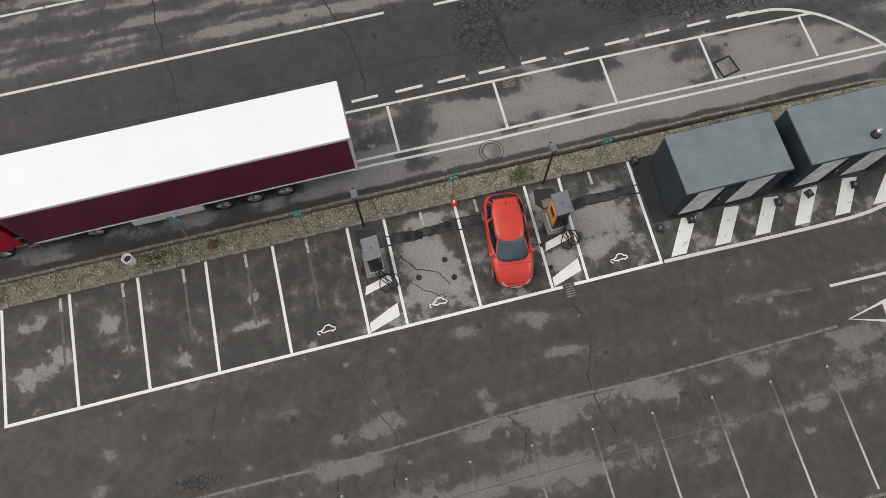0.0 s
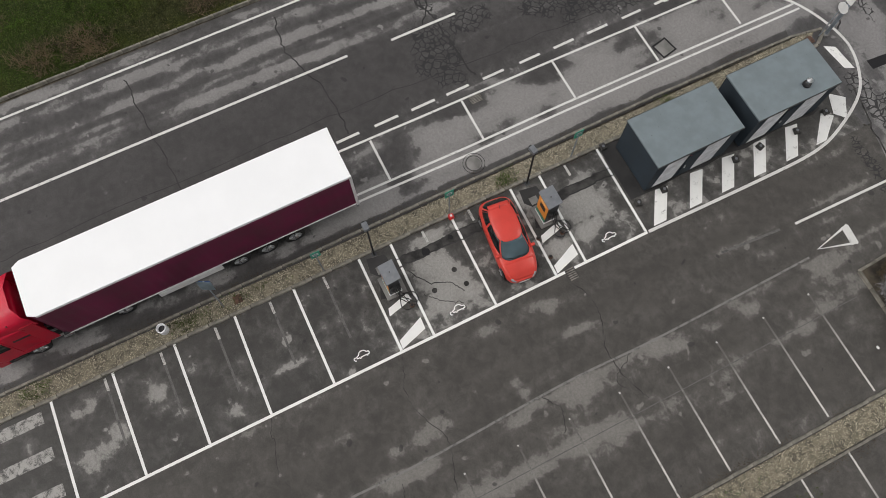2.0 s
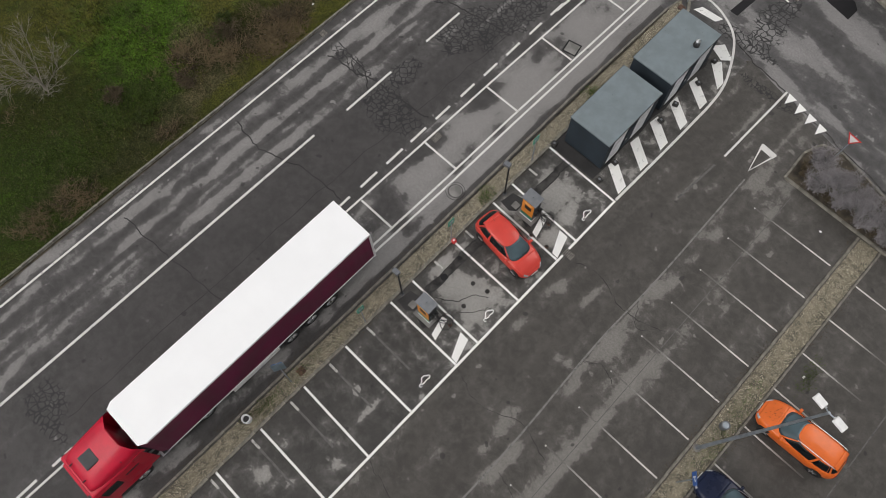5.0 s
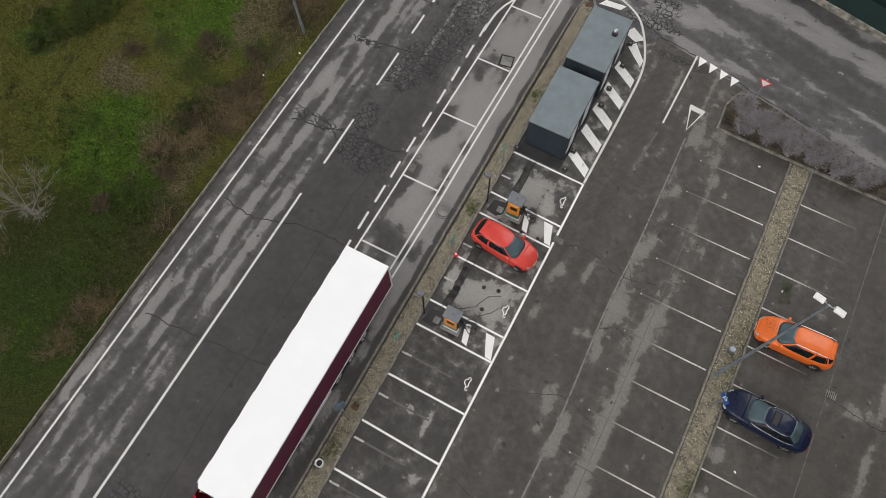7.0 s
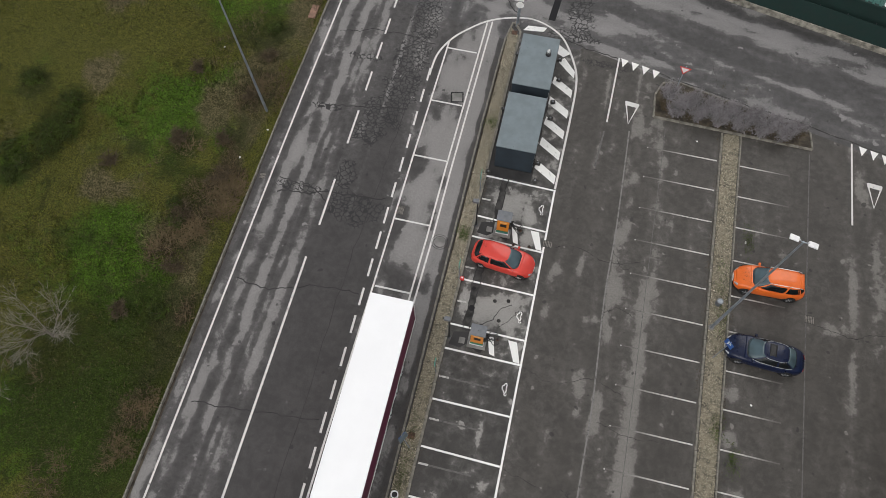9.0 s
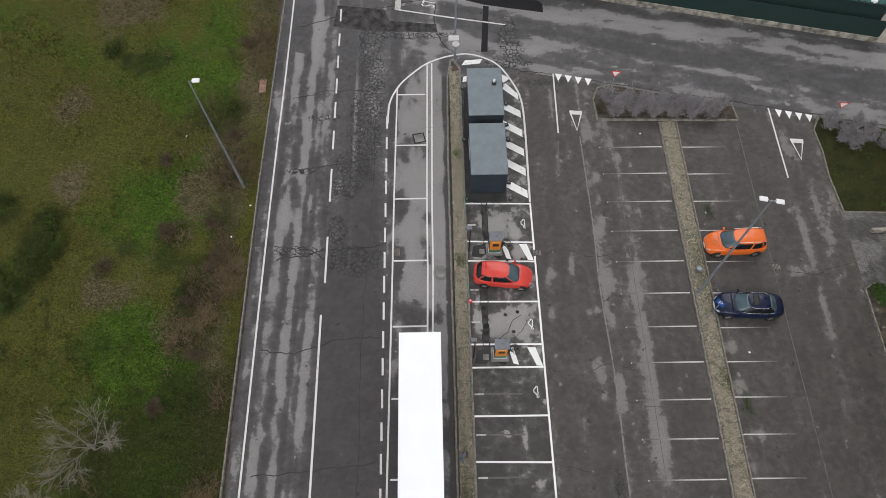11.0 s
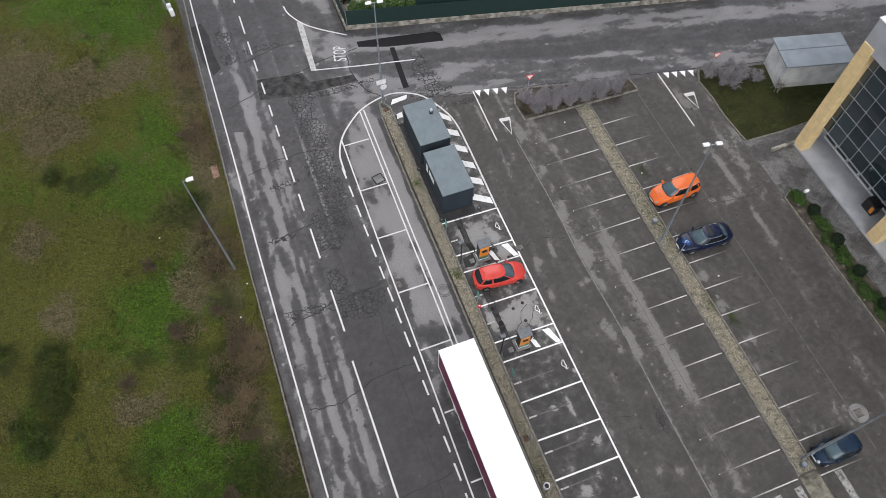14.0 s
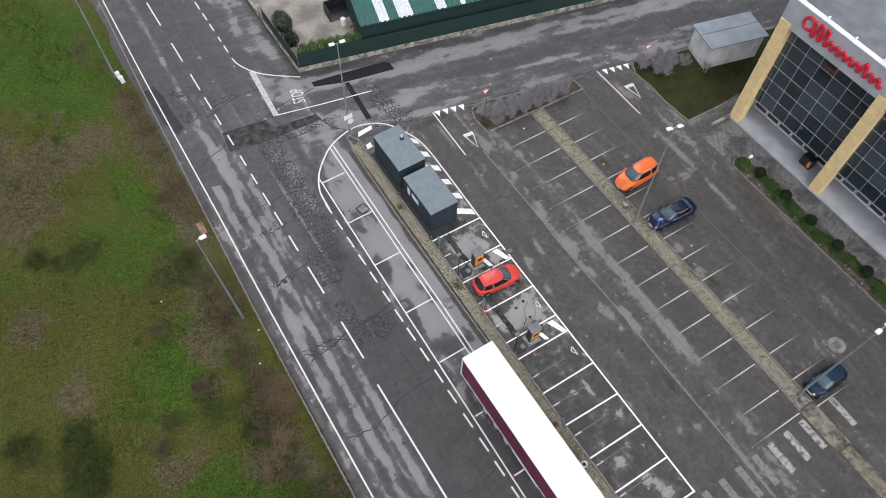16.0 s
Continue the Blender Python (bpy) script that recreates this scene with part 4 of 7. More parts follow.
def car(name, m, label, paint, size, hood, belt, roof, wheels, r, extras=(), nose=3.2, tail=5.0, rear_glass=None):
    """size: rear x, front x, half width; hood: heights of the lower body along its length; belt: rear x, front x, half width and
    height of the cabin's foot; roof: the same of its top."""
    c = thing(name, m, label, "car")
    x0, x1, wide = size
    xm, half, zb = (x0 + x1) / 2, (x1 - x0) / 2, 0.2
    hx, hz = zip(*hood)
    outline = ((0.80, 0.0), (0.93, 0.07), (0.985, 0.2), (1.0, 0.42), (0.992, 0.62), (0.965, 0.80), (0.90, 0.93), (0.78, 0.985), (0.5, 1.01), (0.0, 1.03))
    us = [k / (len(outline) - 1) for k in range(len(outline))]

    def lower(u, v):
        """u: along the car, 0 to 1; v: round one half of the section, the sill at 0, the middle of the top at 1; below 0 and above 2 is not used."""
        s = max(-0.9995, min(0.9995, -math.cos(math.pi * u) * 0.9995))
        n = nose if s > 0 else tail
        w = wide * (1 - abs(s) ** n) ** (1 / n)
        x = xm + half * s
        side = 1 if v <= 1 else -1
        q = v if v <= 1 else 2 - v
        zt = float(np.interp(x, hx, hz)) if 0 <= q else 0.9
        end = (1 - abs(s) ** 9) ** 0.4
        base = zb + 0.34 * (1 - end)
        zt = base + 0.04 + (zt - base - 0.04) * (0.25 + 0.75 * end)
        return Vector((x, side * w * float(np.interp(q, us, [p[0] for p in outline])), base + (zt - base) * float(np.interp(q, us, [p[1] for p in outline]))))

    bm = skin(lower, 0.004, 0.996, 0.0, 2.0, 44, 30)
    part("body", bm, paint, c, smooth=True)
    part("underbody", block(x0 + 0.3, x1 - 0.3, -wide * 0.78, wide * 0.78, 0.14, 0.34), BLACK, c)
    (br, bf, wb, z0), (rr, rf, wr, z1) = belt, roof

    def upper(a, t):
        """a: degrees round the cabin, 0 at the windscreen; t: 0 at its foot, 1 at the roof's edge, on to 2 at the roof's middle."""
        k = max(0.0, min(t, 1.0))
        front, rear = bf + (rf - bf) * k ** 0.92, br + (rr - br) * k ** 1.25
        w, z = wb + (wr - wb) * k ** 1.35, z0 + (z1 - z0) * (k - 0.10 * k * (1 - k) + min(t, 0.0))
        shrink = 1.0
        if t > 1:
            shrink = 2 - t
            z += 0.075 * (1 - shrink ** 2.2)
        co, si = math.cos(radians(a)), math.sin(radians(a))
        n = 2 / 4.2
        px = math.copysign(abs(co) ** n, co)
        py = math.copysign(abs(si) ** n, si) * (1 - 0.07 * max(0.0, px) ** 2 - 0.05 * max(0.0, -px) ** 2)
        return Vector(((front + rear) / 2 + (front - rear) / 2 * px * shrink + (0.05 * (1 - py * py) * px if px > 0 and t <= 1 else 0.0), w * py * shrink, z))

    mid = ((br + bf) / 2, 0, z0 - 0.3)
    part("cabin", skin(upper, 0, 360, -0.06, 1.0, 72, 8, centre=mid), paint, c, smooth=True)
    part("roof", skin(upper, 0, 360, 0.965, 1.985, 72, 9, 0.006, centre=mid), paint, c, smooth=True)
    part("windscreen", skin(upper, -47, 47, 0.03, 0.95, 16, 6, 0.012, 0.012, mid), GLASS_PALE, c, "tinted laminated windscreen", True)
    part("rear_window", skin(upper, 137, 223, 0.12, 0.93, 14, 5, 0.012, 0.012, mid), rear_glass or GLASS, c, "tinted heated rear window", True)
    for s in (1, -1):
        for a, b in ((55, 91), (93, 122), (123.5, 129)):
            part("side_window", skin(upper, s * a, s * b, 0.08, 0.88, 8, 5, 0.010, 0.010, mid), GLASS, c, "dark side window", True)
        if "chrome" in extras:
            for t in (0.03, 0.93):
                part("window_trim", hose([tuple(upper(s * (52 + 2 * k), t) * 1.004) for k in range(41)], 0.016, 5), STEEL, c, "bright chrome window trim")
        mx, my = bf - (bf - rf) * 0.42, wb * 0.93
        lo, hi = sorted((s * (my + 0.02), s * (my + 0.21)))
        part("mirror", block(mx - 0.07, mx + 0.07, lo, hi, z0 + 0.03, z0 + 0.17, 0.035), paint, c, smooth=True)
        va, vb = (0.56, 0.76) if s > 0 else (1.44, 1.24)
        if "round" in extras:
            p = lower(0.90, 0.72 if s > 0 else 1.28)
            part("headlight", rod(p + Vector((-0.05, 0, -0.05)), p + Vector((0.03, 0, 0.03)), 0.125, 0.11, 18), LAMP_GLASS, c, "round clear headlight", True)
        else:
            part("headlight", skin(lower, 0.855, 0.935, va, vb, 7, 4, 0.008, 0.02), LAMP_GLASS, c, "clear swept-back headlight", True)
        part("tail_light", skin(lower, 0.028, 0.10, va, vb, 5, 4, 0.010, 0.02), TAIL_RED, c, "red tail light", True)
        for k, sx in enumerate(wheels):
            u = math.acos(max(-1, min(1, -(sx - xm) / half))) / math.pi
            y = lower(u, 0.33).y
            part("wheel_arch", rod((sx, s * (y - 0.2), r + 0.02), (sx, s * (y + 0.006), r + 0.02), r + 0.055, n=26), BLACK, c)
            wheel(c, sx, s * (y - 0.095), r, 0.21, s)
        ua = math.acos(-(bf - 0.35 - xm) / half) / math.pi
        part("door_handle", skin(lower, ua - 0.16, ua - 0.125, *((0.60, 0.64) if s > 0 else (1.40, 1.36)), 3, 2, 0.02, 0.02), paint, c)
    ub = math.acos(-(bf + 0.10 - xm) / half) / math.pi
    part("bonnet", skin(lower, ub, 0.895, 0.74, 1.26, 12, 16, 0.007, 0.02), paint, c, smooth=True)
    part("grille", skin(lower, 0.952, 0.978, 0.55, 1.45, 3, 14, 0.008, 0.02), BLACK, c, smooth=True)
    part("number_plate", block(x1 - 0.03, x1 + 0.012, -0.25, 0.25, zb + 0.2, zb + 0.31), WHITE_SIGN, c)
    part("cowl", skin(upper, -44, 44, -0.05, 0.035, 14, 2, 0.014, 0.012, mid), BLACK, c, "black wiper cowl", True)
    for y, e in ((0.50, -0.02), (-0.06, -0.50)):
        part("wiper", hose([tuple(upper(math.degrees(math.asin(max(-1, min(1, math.copysign(abs(q / wb) ** 2.1, q))))), t) + Vector((0.02, 0, 0.02))) for q, t in ((y, 0.05), ((y + e) / 2, 0.10), (e, 0.14))], 0.011, 5), BLACK, c)
    for kind in extras:
        if kind == "rails":
            for s in (1, -1):
                part("roof_rail", hose(smooth_path([(rf - 0.02, s * wr * 0.93, z1 + 0.01), (rf - 0.3, s * wr * 0.95, z1 + 0.06), (rr + 0.3, s * wr * 0.95, z1 + 0.06), (rr + 0.02, s * wr * 0.90, z1 + 0.01)], 4), 0.024), STEEL, c, "silver roof rail")
        if kind == "sunroof":
            part("sunroof", skin(lambda u, v: Vector((u, v, z1 + 0.055 - 0.02 * (v / 0.4) ** 2)), (rf + rr) / 2 + 0.05, rf - 0.22, -0.38, 0.38, 4, 8, 0.028, 0.02), BLACK, c, "dark glass sunroof", True)
        if kind == "spoiler":
            part("spoiler", skin(lambda u, v: Vector((u, v, z1 + 0.02 - 0.05 * (v / wr) ** 2 + 0.25 * (u - rr))), rr - 0.14, rr + 0.10, -wr * 0.86, wr * 0.86, 3, 10, 0.0, 0.04), paint, c, smooth=True)
        if kind == "antenna":
            part("antenna", rod((rr + 0.22, 0, z1 + 0.06), (rr + 0.05, 0, z1 + 0.24), 0.012, 0.006, 6), BLACK, c)
    return c


car("hatchback", pose(-2.42, 1.83, 0, 0, 0, -6.5), "tomato red hatchback with tinted windows parked in a charging bay", CAR_RED,
    (-2.08, 2.06, 0.89), ((-2.08, 0.88), (-1.7, 1.0), (-0.5, 1.0), (0.8, 0.97), (1.2, 0.95), (1.7, 0.84), (2.06, 0.66)),
    (-1.93, 1.08, 0.80, 0.95), (-1.42, 0.26, 0.585, 1.43), (-1.27, 1.28), 0.32, ("antenna", "spoiler"), 3.7, 4.8)
cross = pose(14.38, 4.06, 0, 0, 0, 181.5)
car("crossover", cross, "bright orange compact crossover with silver roof rails by the gravel strip", CAR_ORANGE,
    (-2.2, 2.2, 0.92), ((-2.2, 0.95), (-1.8, 1.08), (-0.5, 1.07), (0.8, 1.05), (1.2, 1.03), (1.8, 0.92), (2.2, 0.72)),
    (-2.02, 1.14, 0.83, 1.03), (-1.70, 0.30, 0.615, 1.56), (-1.33, 1.36), 0.35, ("rails", "spoiler"), 3.5, 4.8)
car("saloon", pose(14.32, -0.8, 0, 0, 0, 177), "dark blue saloon with a glass sunroof and chrome window trim", CAR_BLUE,
    (-2.37, 2.34, 0.91), ((-2.37, 0.86), (-2.0, 0.98), (-1.5, 1.0), (0.6, 0.96), (1.2, 0.95), (1.9, 0.83), (2.34, 0.64)),
    (-1.80, 1.12, 0.80, 0.95), (-1.12, 0.22, 0.575, 1.42), (-1.42, 1.45), 0.335, ("sunroof", "chrome"), 3.5, 4.0, GLASS_PALE)
car("city_car", pose(14.05, -18.65, 0, 0, 0, 179), "petrol blue city car with round headlights beside a lamp post", CAR_TEAL,
    (-1.78, 1.78, 0.82), ((-1.78, 0.9), (-1.4, 0.99), (-0.5, 0.98), (0.6, 0.96), (1.0, 0.94), (1.5, 0.80), (1.78, 0.62)),
    (-1.62, 1.02, 0.74, 0.95), (-1.25, 0.20, 0.54, 1.45), (-1.12, 1.14), 0.30, ("antenna", "round"), 2.7, 3.6)

# articulated lorry: semi-trailer
T = thing("semi_trailer", pose(-8.22, -3.6, 0), "maroon curtain-sided semi-trailer with a white tarpaulin roof", "trailer")
L = 13.95
part("roof", prism([(-1.3, 0.0), (-1.3, -L + 0.32), (-1.12, -L), (1.12, -L), (1.3, -L + 0.32), (1.3, 0.0)], 3.88, 3.97), TARP, T, "clean white tarpaulin roof")
for s in (1, -1):
    bm = bmesh.new()
    n = 90
    prev = None
    for i in range(n + 1):
        y = -L + 0.34 + (L - 0.40) * i / n
        d = 0.012 * math.sin(i * 2.1) + 0.01 * math.sin(i * 0.63)
        cur = [bm.verts.new((s * (1.285 + d * k), y, z)) for k, z in ((0.2, 3.9), (1, 3.2), (1.2, 2.3), (1, 1.5), (0.2, 1.17))]
        if prev:
            for a in range(4):
                bm.faces.new((prev[a], prev[a + 1], cur[a + 1], cur[a]))
        prev = cur
    bmesh.ops.recalc_face_normals(bm, faces=bm.faces)
    part("curtain", bm, CURTAIN, T, "maroon side curtain", True)
    part("bottom_rail", block(min(s * 1.25, s * 1.315), max(s * 1.25, s * 1.315), -L + 0.3, 0, 1.09, 1.13), WHITE_METAL, T, "thin white rail under the curtain")
    part("top_rail", block(min(s * 1.26, s * 1.31), max(s * 1.26, s * 1.31), -L + 0.3, 0, 3.82, 3.89), WHITE_METAL, T)
    part("rear_post", block(min(s * 1.2, s * 1.31), max(s * 1.2, s * 1.31), -0.11, 0.02, 0.95, 3.9), WHITE_METAL, T)
    part("side_guard", block(min(s * 1.2, s * 1.24), max(s * 1.2, s * 1.27), -9.75, -6.75, 0.5, 0.86, 0.01), WHITE_SIGN, T, "white underrun side guard")
    part("side_skirt", block(min(s * 1.18, s * 1.22), max(s * 1.18, s * 1.22), -L + 3.3, -2.4, 0.9, 1.06), CURTAIN, T)
    for y in (-3.26, -4.61, -5.94):
        wheel(T, 0, 0, 0.5, 0.36, s, STEEL).matrix_basis = pose(s * 1.08, y, 0, 0, 0, -90)
        part("mudguard", block(min(s * 0.92, s * 1.24), max(s * 0.92, s * 1.24), y - 0.5, y + 0.5, 1.0, 1.04), BLACK, T)
    part("landing_leg", block(min(s * 0.8, s * 0.95), max(s * 0.8, s * 0.95), -11.35, -11.2, 0.35, 1.05), GREY, T)
part("rear_door", block(-1.2, 1.2, -0.05, 0.0, 1.05, 3.86), WHITE_METAL, T)
part("rear_bumper", block(-1.2, 1.2, -0.1, 0.0, 0.5, 0.68, 0.02), GREY, T)
part("front_wall", prism([(-1.28, -L + 0.34), (-1.1, -L + 0.02), (1.1, -L + 0.02), (1.28, -L + 0.34)], 1.1, 3.88), CURTAIN, T)
part("floor", block(-1.25, 1.25, -L + 0.02, -0.05, 1.0, 1.12), DARK_GREY, T)
part("chassis", block(-0.55, 0.55, -L + 0.6, -0.2, 0.7, 1.0), DARK_GREY, T)
for x in (-1.05, 1.05):
    part("tail_light", block(x - 0.14, x + 0.14, -0.02, 0.03, 0.72, 0.86, 0.01), TAIL_RED, T)

# tractor unit
K = thing("tractor_unit", pose(-8.3, -18.9, 0), "red lorry tractor unit with a dark roof hatch", "truck")
bm = block(-1.24, 1.24, -1.62, 0.62, 0.62, 3.05, 0.10)
part("cab", bm, CAB_RED, K, "glossy red cab body", True)
bm = bmesh.new()
secs = [(-1.5, 0.80, 3.02, 3.05), (-1.42, 1.0, 3.0, 3.26), (-1.0, 1.12, 3.0, 3.46), (-0.3, 1.16, 3.0, 3.58), (0.3, 1.19, 3.0, 3.72), (0.72, 1.22, 2.95, 3.80)]
rings = []
for y, w, za, zc in secs:
    rings.append([bm.verts.new((px, py + 0.52 * max(0.0, py + 0.3) * (abs(px) / 1.2) ** 4, pz)) for px, py, pz in ((-w, y, za), (-w * 0.98, y, za + (zc - za) * 0.6), (-w * 0.86, y, zc - 0.03), (-w * 0.4, y, zc), (w * 0.4, y, zc), (w * 0.86, y, zc - 0.03), (w * 0.98, y, za + (zc - za) * 0.6), (w, y, za))])
for a, b in zip(rings, rings[1:]):
    for i in range(7):
        bm.faces.new((a[i], a[i + 1], b[i + 1], b[i]))
bm.faces.new(rings[0][::-1])
bmesh.ops.recalc_face_normals(bm, faces=bm.faces)
part("roof_fairing", bm, CAB_RED, K, "red roof fairing open at the back", True)
# plate darker than the cab paint, putting the fairing's inner shade into colour
part("fairing_shade_plate", block(-1.1, 1.1, 0.3, 0.36, 3.0, 3.6), plain("shadowed_cab_red", (0.16, 0.01, 0.015), 0.6), K)
part("roof_hatch", block(-0.45, 0.33, -0.92, -0.24, 3.50, 3.60, 0.05), DARK_GREY, K, "dark tinted roof hatch")
part("windscreen", panel(bmesh.new(), (-1.12, -1.62, 1.75), (1.12, -1.62, 1.75), (1.1, -1.6, 2.85), (-1.1, -1.6, 2.85), 0.06, 8, 4, lift=0.02, thick=0.02), GLASS, K, "wide dark windscreen", True)
part("sun_visor", block(-0.95, 0.95, -1.74, -1.6, 2.86, 2.91, 0.02), CAB_RED, K)
part("grille", block(-0.9, 0.9, -1.69, -1.6, 0.95, 1.6, 0.02), BLACK, K)
part("bumper", block(-1.25, 1.25, -1.82, -1.3, 0.35, 0.9, 0.07), CAB_RED, K)
for s in (1, -1):
    lo, hi = sorted((s * 1.235, s * 1.262))
    door = part("door", block(lo, hi, -1.45, -0.42, 0.85, 2.75, 0.008), CAB_RED, K)
    part("side_window", block(min(s * 1.255, s * 1.27), max(s * 1.255, s * 1.27), -1.38, -0.5, 1.85, 2.62, 0.004), GLASS, door, "dark door window")
    part("side_vent", block(min(s * 1.235, s * 1.25), max(s * 1.235, s * 1.25), -0.15, 0.58, 2.25, 2.4, 0.004), BLACK, K)
    part("wheel_arch", block(min(s * 0.95, s * 1.252), max(s * 0.95, s * 1.252), -0.5, 0.56, 0.7, 1.12, 0.06), CAB_RED, K)
    part("step", block(min(s * 1.0, s * 1.26), max(s * 1.0, s * 1.26), -1.3, -0.5, 0.42, 0.62, 0.03), BLACK, K)
    part("air_deflector", block(min(s * 1.18, s * 1.23), max(s * 1.18, s * 1.23), 0.55, 1.15, 0.9, 3.2, 0.02), CAB_RED, K)
    part("mirror", block(min(s * 1.3, s * 1.48), max(s * 1.3, s * 1.48), -1.66, -1.5, 1.9, 2.6, 0.04), BLACK, K)
    part("mirror_arm", rod((s * 1.2, -1.5, 2.55), (s * 1.38, -1.58, 2.55), 0.025, n=6), BLACK, K)
    part("headlight", block(min(s * 0.75, s * 1.18), max(s * 0.75, s * 1.18), -1.84, -1.74, 0.62, 0.82, 0.02), LAMP_GLASS, K)
    wheel(K, 0, 0, 0.5, 0.33, s, STEEL).matrix_basis = pose(s * 1.06, 0.02, 0, 0, 0, -90)
    for x, wd in ((1.06, 0.3), (0.72, 0.3)):
        wheel(K, 0, 0, 0.5, wd, s, STEEL).matrix_basis = pose(s * x, 3.92, 0, 0, 0, -90)
    part("mudguard", block(min(s * 0.55, s * 1.22), max(s * 0.55, s * 1.22), 3.3, 4.5, 1.02, 1.06, 0.01), BLACK, K)
    part("fuel_tank", rod((s * 0.92, 1.7, 0.68), (s * 0.92, 3.05, 0.68), 0.3, n=18), STEEL, K, "polished fuel tank")
    part("step_plate", block(min(s * 0.9, s * 1.24), max(s * 0.9, s * 1.24), 1.15, 1.6, 0.55, 0.62), STEEL, K)
part("chassis", block(-0.5, 0.5, -1.2, 4.6, 0.62, 0.92), DARK_GREY, K)
part("coupling_plate", rod((0, 3.6, 0.92), (0, 3.6, 1.0), 0.5, n=20), IRON, K)
part("catwalk", block(-0.6, 0.6, 0.75, 2.6, 0.95, 0.99), GREY, K)
part("air_hose", hose(smooth_path([(0.2, 0.65, 1.6), (0.3, 0.95, 1.3), (0.1, 1.25, 1.5), (0.1, 1.3, 1.7)], 5), 0.02), RED_PAINT, K)
for x in (-0.5, 0.5):
    part("air_horn", rod((x, -1.25, 3.37), (x, -1.4, 3.35), 0.025, 0.04, 8), BLACK, K)

# ---- charging bays ----
def charger(m, mirrored_cable=1):
    c = thing("charging_station", m, "grey electric charging station with an orange front on a concrete base", "charging station", "charging stations")
    part("base", block(-0.62, 0.55, -0.5, 0.5, 0, 0.1, 0.02), CONCRETE, c)
    part("plinth", block(-0.46, 0.40, -0.32, 0.3, 0.1, 0.2, 0.01), WHITE_METAL, c)
    body = part("body", block(-0.44, 0.38, -0.28, 0.28, 0.2, 1.98, 0.03), DARK_GREY, c)
    part("front_panel", block(-0.42, 0.36, -0.305, -0.28, 0.55, 1.92, 0.008), ORANGE_PANEL, body, "orange front panel")
    part("front_foot", block(-0.42, 0.36, -0.303, -0.28, 0.22, 0.55, 0.006), GREEN_PANEL, body, "green lower front panel")
    part("screen", block(-0.22, 0.2, -0.325, -0.305, 1.15, 1.5, 0.006), BLACK, body, "black display")
    part("emblem", block(-0.25, 0.22, -0.316, -0.305, 1.66, 1.78), plain("tan_bar", (0.8, 0.5, 0.2), 0.5), body)
    bm = bmesh.new()
    a = [(-0.5, -0.36, 2.02), (0.46, -0.36, 2.02), (0.46, 0.34, 2.14), (-0.5, 0.34, 2.14)]
    lo = [bm.verts.new(p) for p in a]
    hi = [bm.verts.new((x, y, z + 0.05)) for x, y, z in a]
    bm.faces.new(hi)
    bm.faces.new(lo[::-1])
    for i in range(4):
        bm.faces.new((lo[i], lo[(i + 1) % 4], hi[(i + 1) % 4], hi[i]))
    bmesh.ops.bevel(bm, geom=list(bm.edges), offset=0.012, segments=1, affect="EDGES")
    part("roof", bm, GREY, c, "flat grey canopy sheet")
    part("roof_knob", rod((-0.02, 0, 2.1), (-0.02, 0, 2.16), 0.03, n=8), BLACK, c)
    for y in (-0.14, 0.14):
        h = part("holster", block(0.38, 0.56, y - 0.09, y + 0.09, 0.85, 1.25, 0.03), BLACK, body, "black plug holster")
        part("connector", rod((0.5, y, 1.2), (0.62, y, 1.36), 0.05, 0.035, 8), BLACK, h)
    part("cable_arm", hose([(0.30, 0.2, 1.95), (0.62, 0.22, 2.02)], 0.02), GREY, c)
    for k, (u, v) in enumerate(((0.95, 0.25), (1.05, -0.05), (0.85, 0.38))):
        pts = smooth_path([(0.55, -0.1 + 0.1 * k, 1.15), (0.75, 0.05 * k, 0.55), (u, v, 0.05), (u + 0.25, v + 0.2, 0.03), (u + 0.2, v + 0.42, 0.03), (u - 0.2, v + 0.35, 0.04), (0.62, 0.2, 0.5), (0.56, 0.12, 1.1)], 5)
        part("cable", hose(pts, 0.022), BLACK, c, "looped black charging cable")
    return c


chg = charger(pose(-2.92, -3.82, 0))
copy_thing(chg, pose(-2.88, 4.10, 0))


def mast(m):
    c = thing("slim_mast", m, "slim black mast with a small grey box head behind a charger", "mast", "slim masts")
    part("foot", block(-0.12, 0.12, -0.12, 0.12, 0, 0.03), DARK_GREY, c)
    part("pole", rod((0, 0, 0.02), (0, 0, 3.25), 0.045, n=10), BLACK, c)
    part("head", block(-0.30, 0.08, -0.13, 0.13, 3.2, 3.42, 0.03), GREY, c, "grey box head")
    part("lens", rod((-0.28, 0, 3.31), (-0.36, 0, 3.31), 0.07, n=12), BLACK, c)
    return c


mst = mast(pose(-4.72, -3.95, 0.0))
copy_thing(mst, pose(-4.72, 4.12, 0.0, 0, 0, 8))
for x, y in ((-4.2, -3.98), (-4.1, 4.0)):
    patch("dark_repair", [(x - 0.45, y - 0.4), (x + 0.25, y - 0.5), (x + 0.6, y - 0.2), (x + 1.6, y - 0.6), (x + 1.9, y + 0.5), (x + 0.7, y + 0.65), (x - 0.3, y + 0.45)], TAR_OLD, "dark repair patch round a charger's foot", 0.003, "pavement patch")
    tagged(part("cable_pit_cover", block(x + 0.12, x + 0.5, y - 0.2, y + 0.2, 0.0, 0.03, 0.01), CONCRETE), "small square concrete pit cover", "manhole cover", "pit covers")
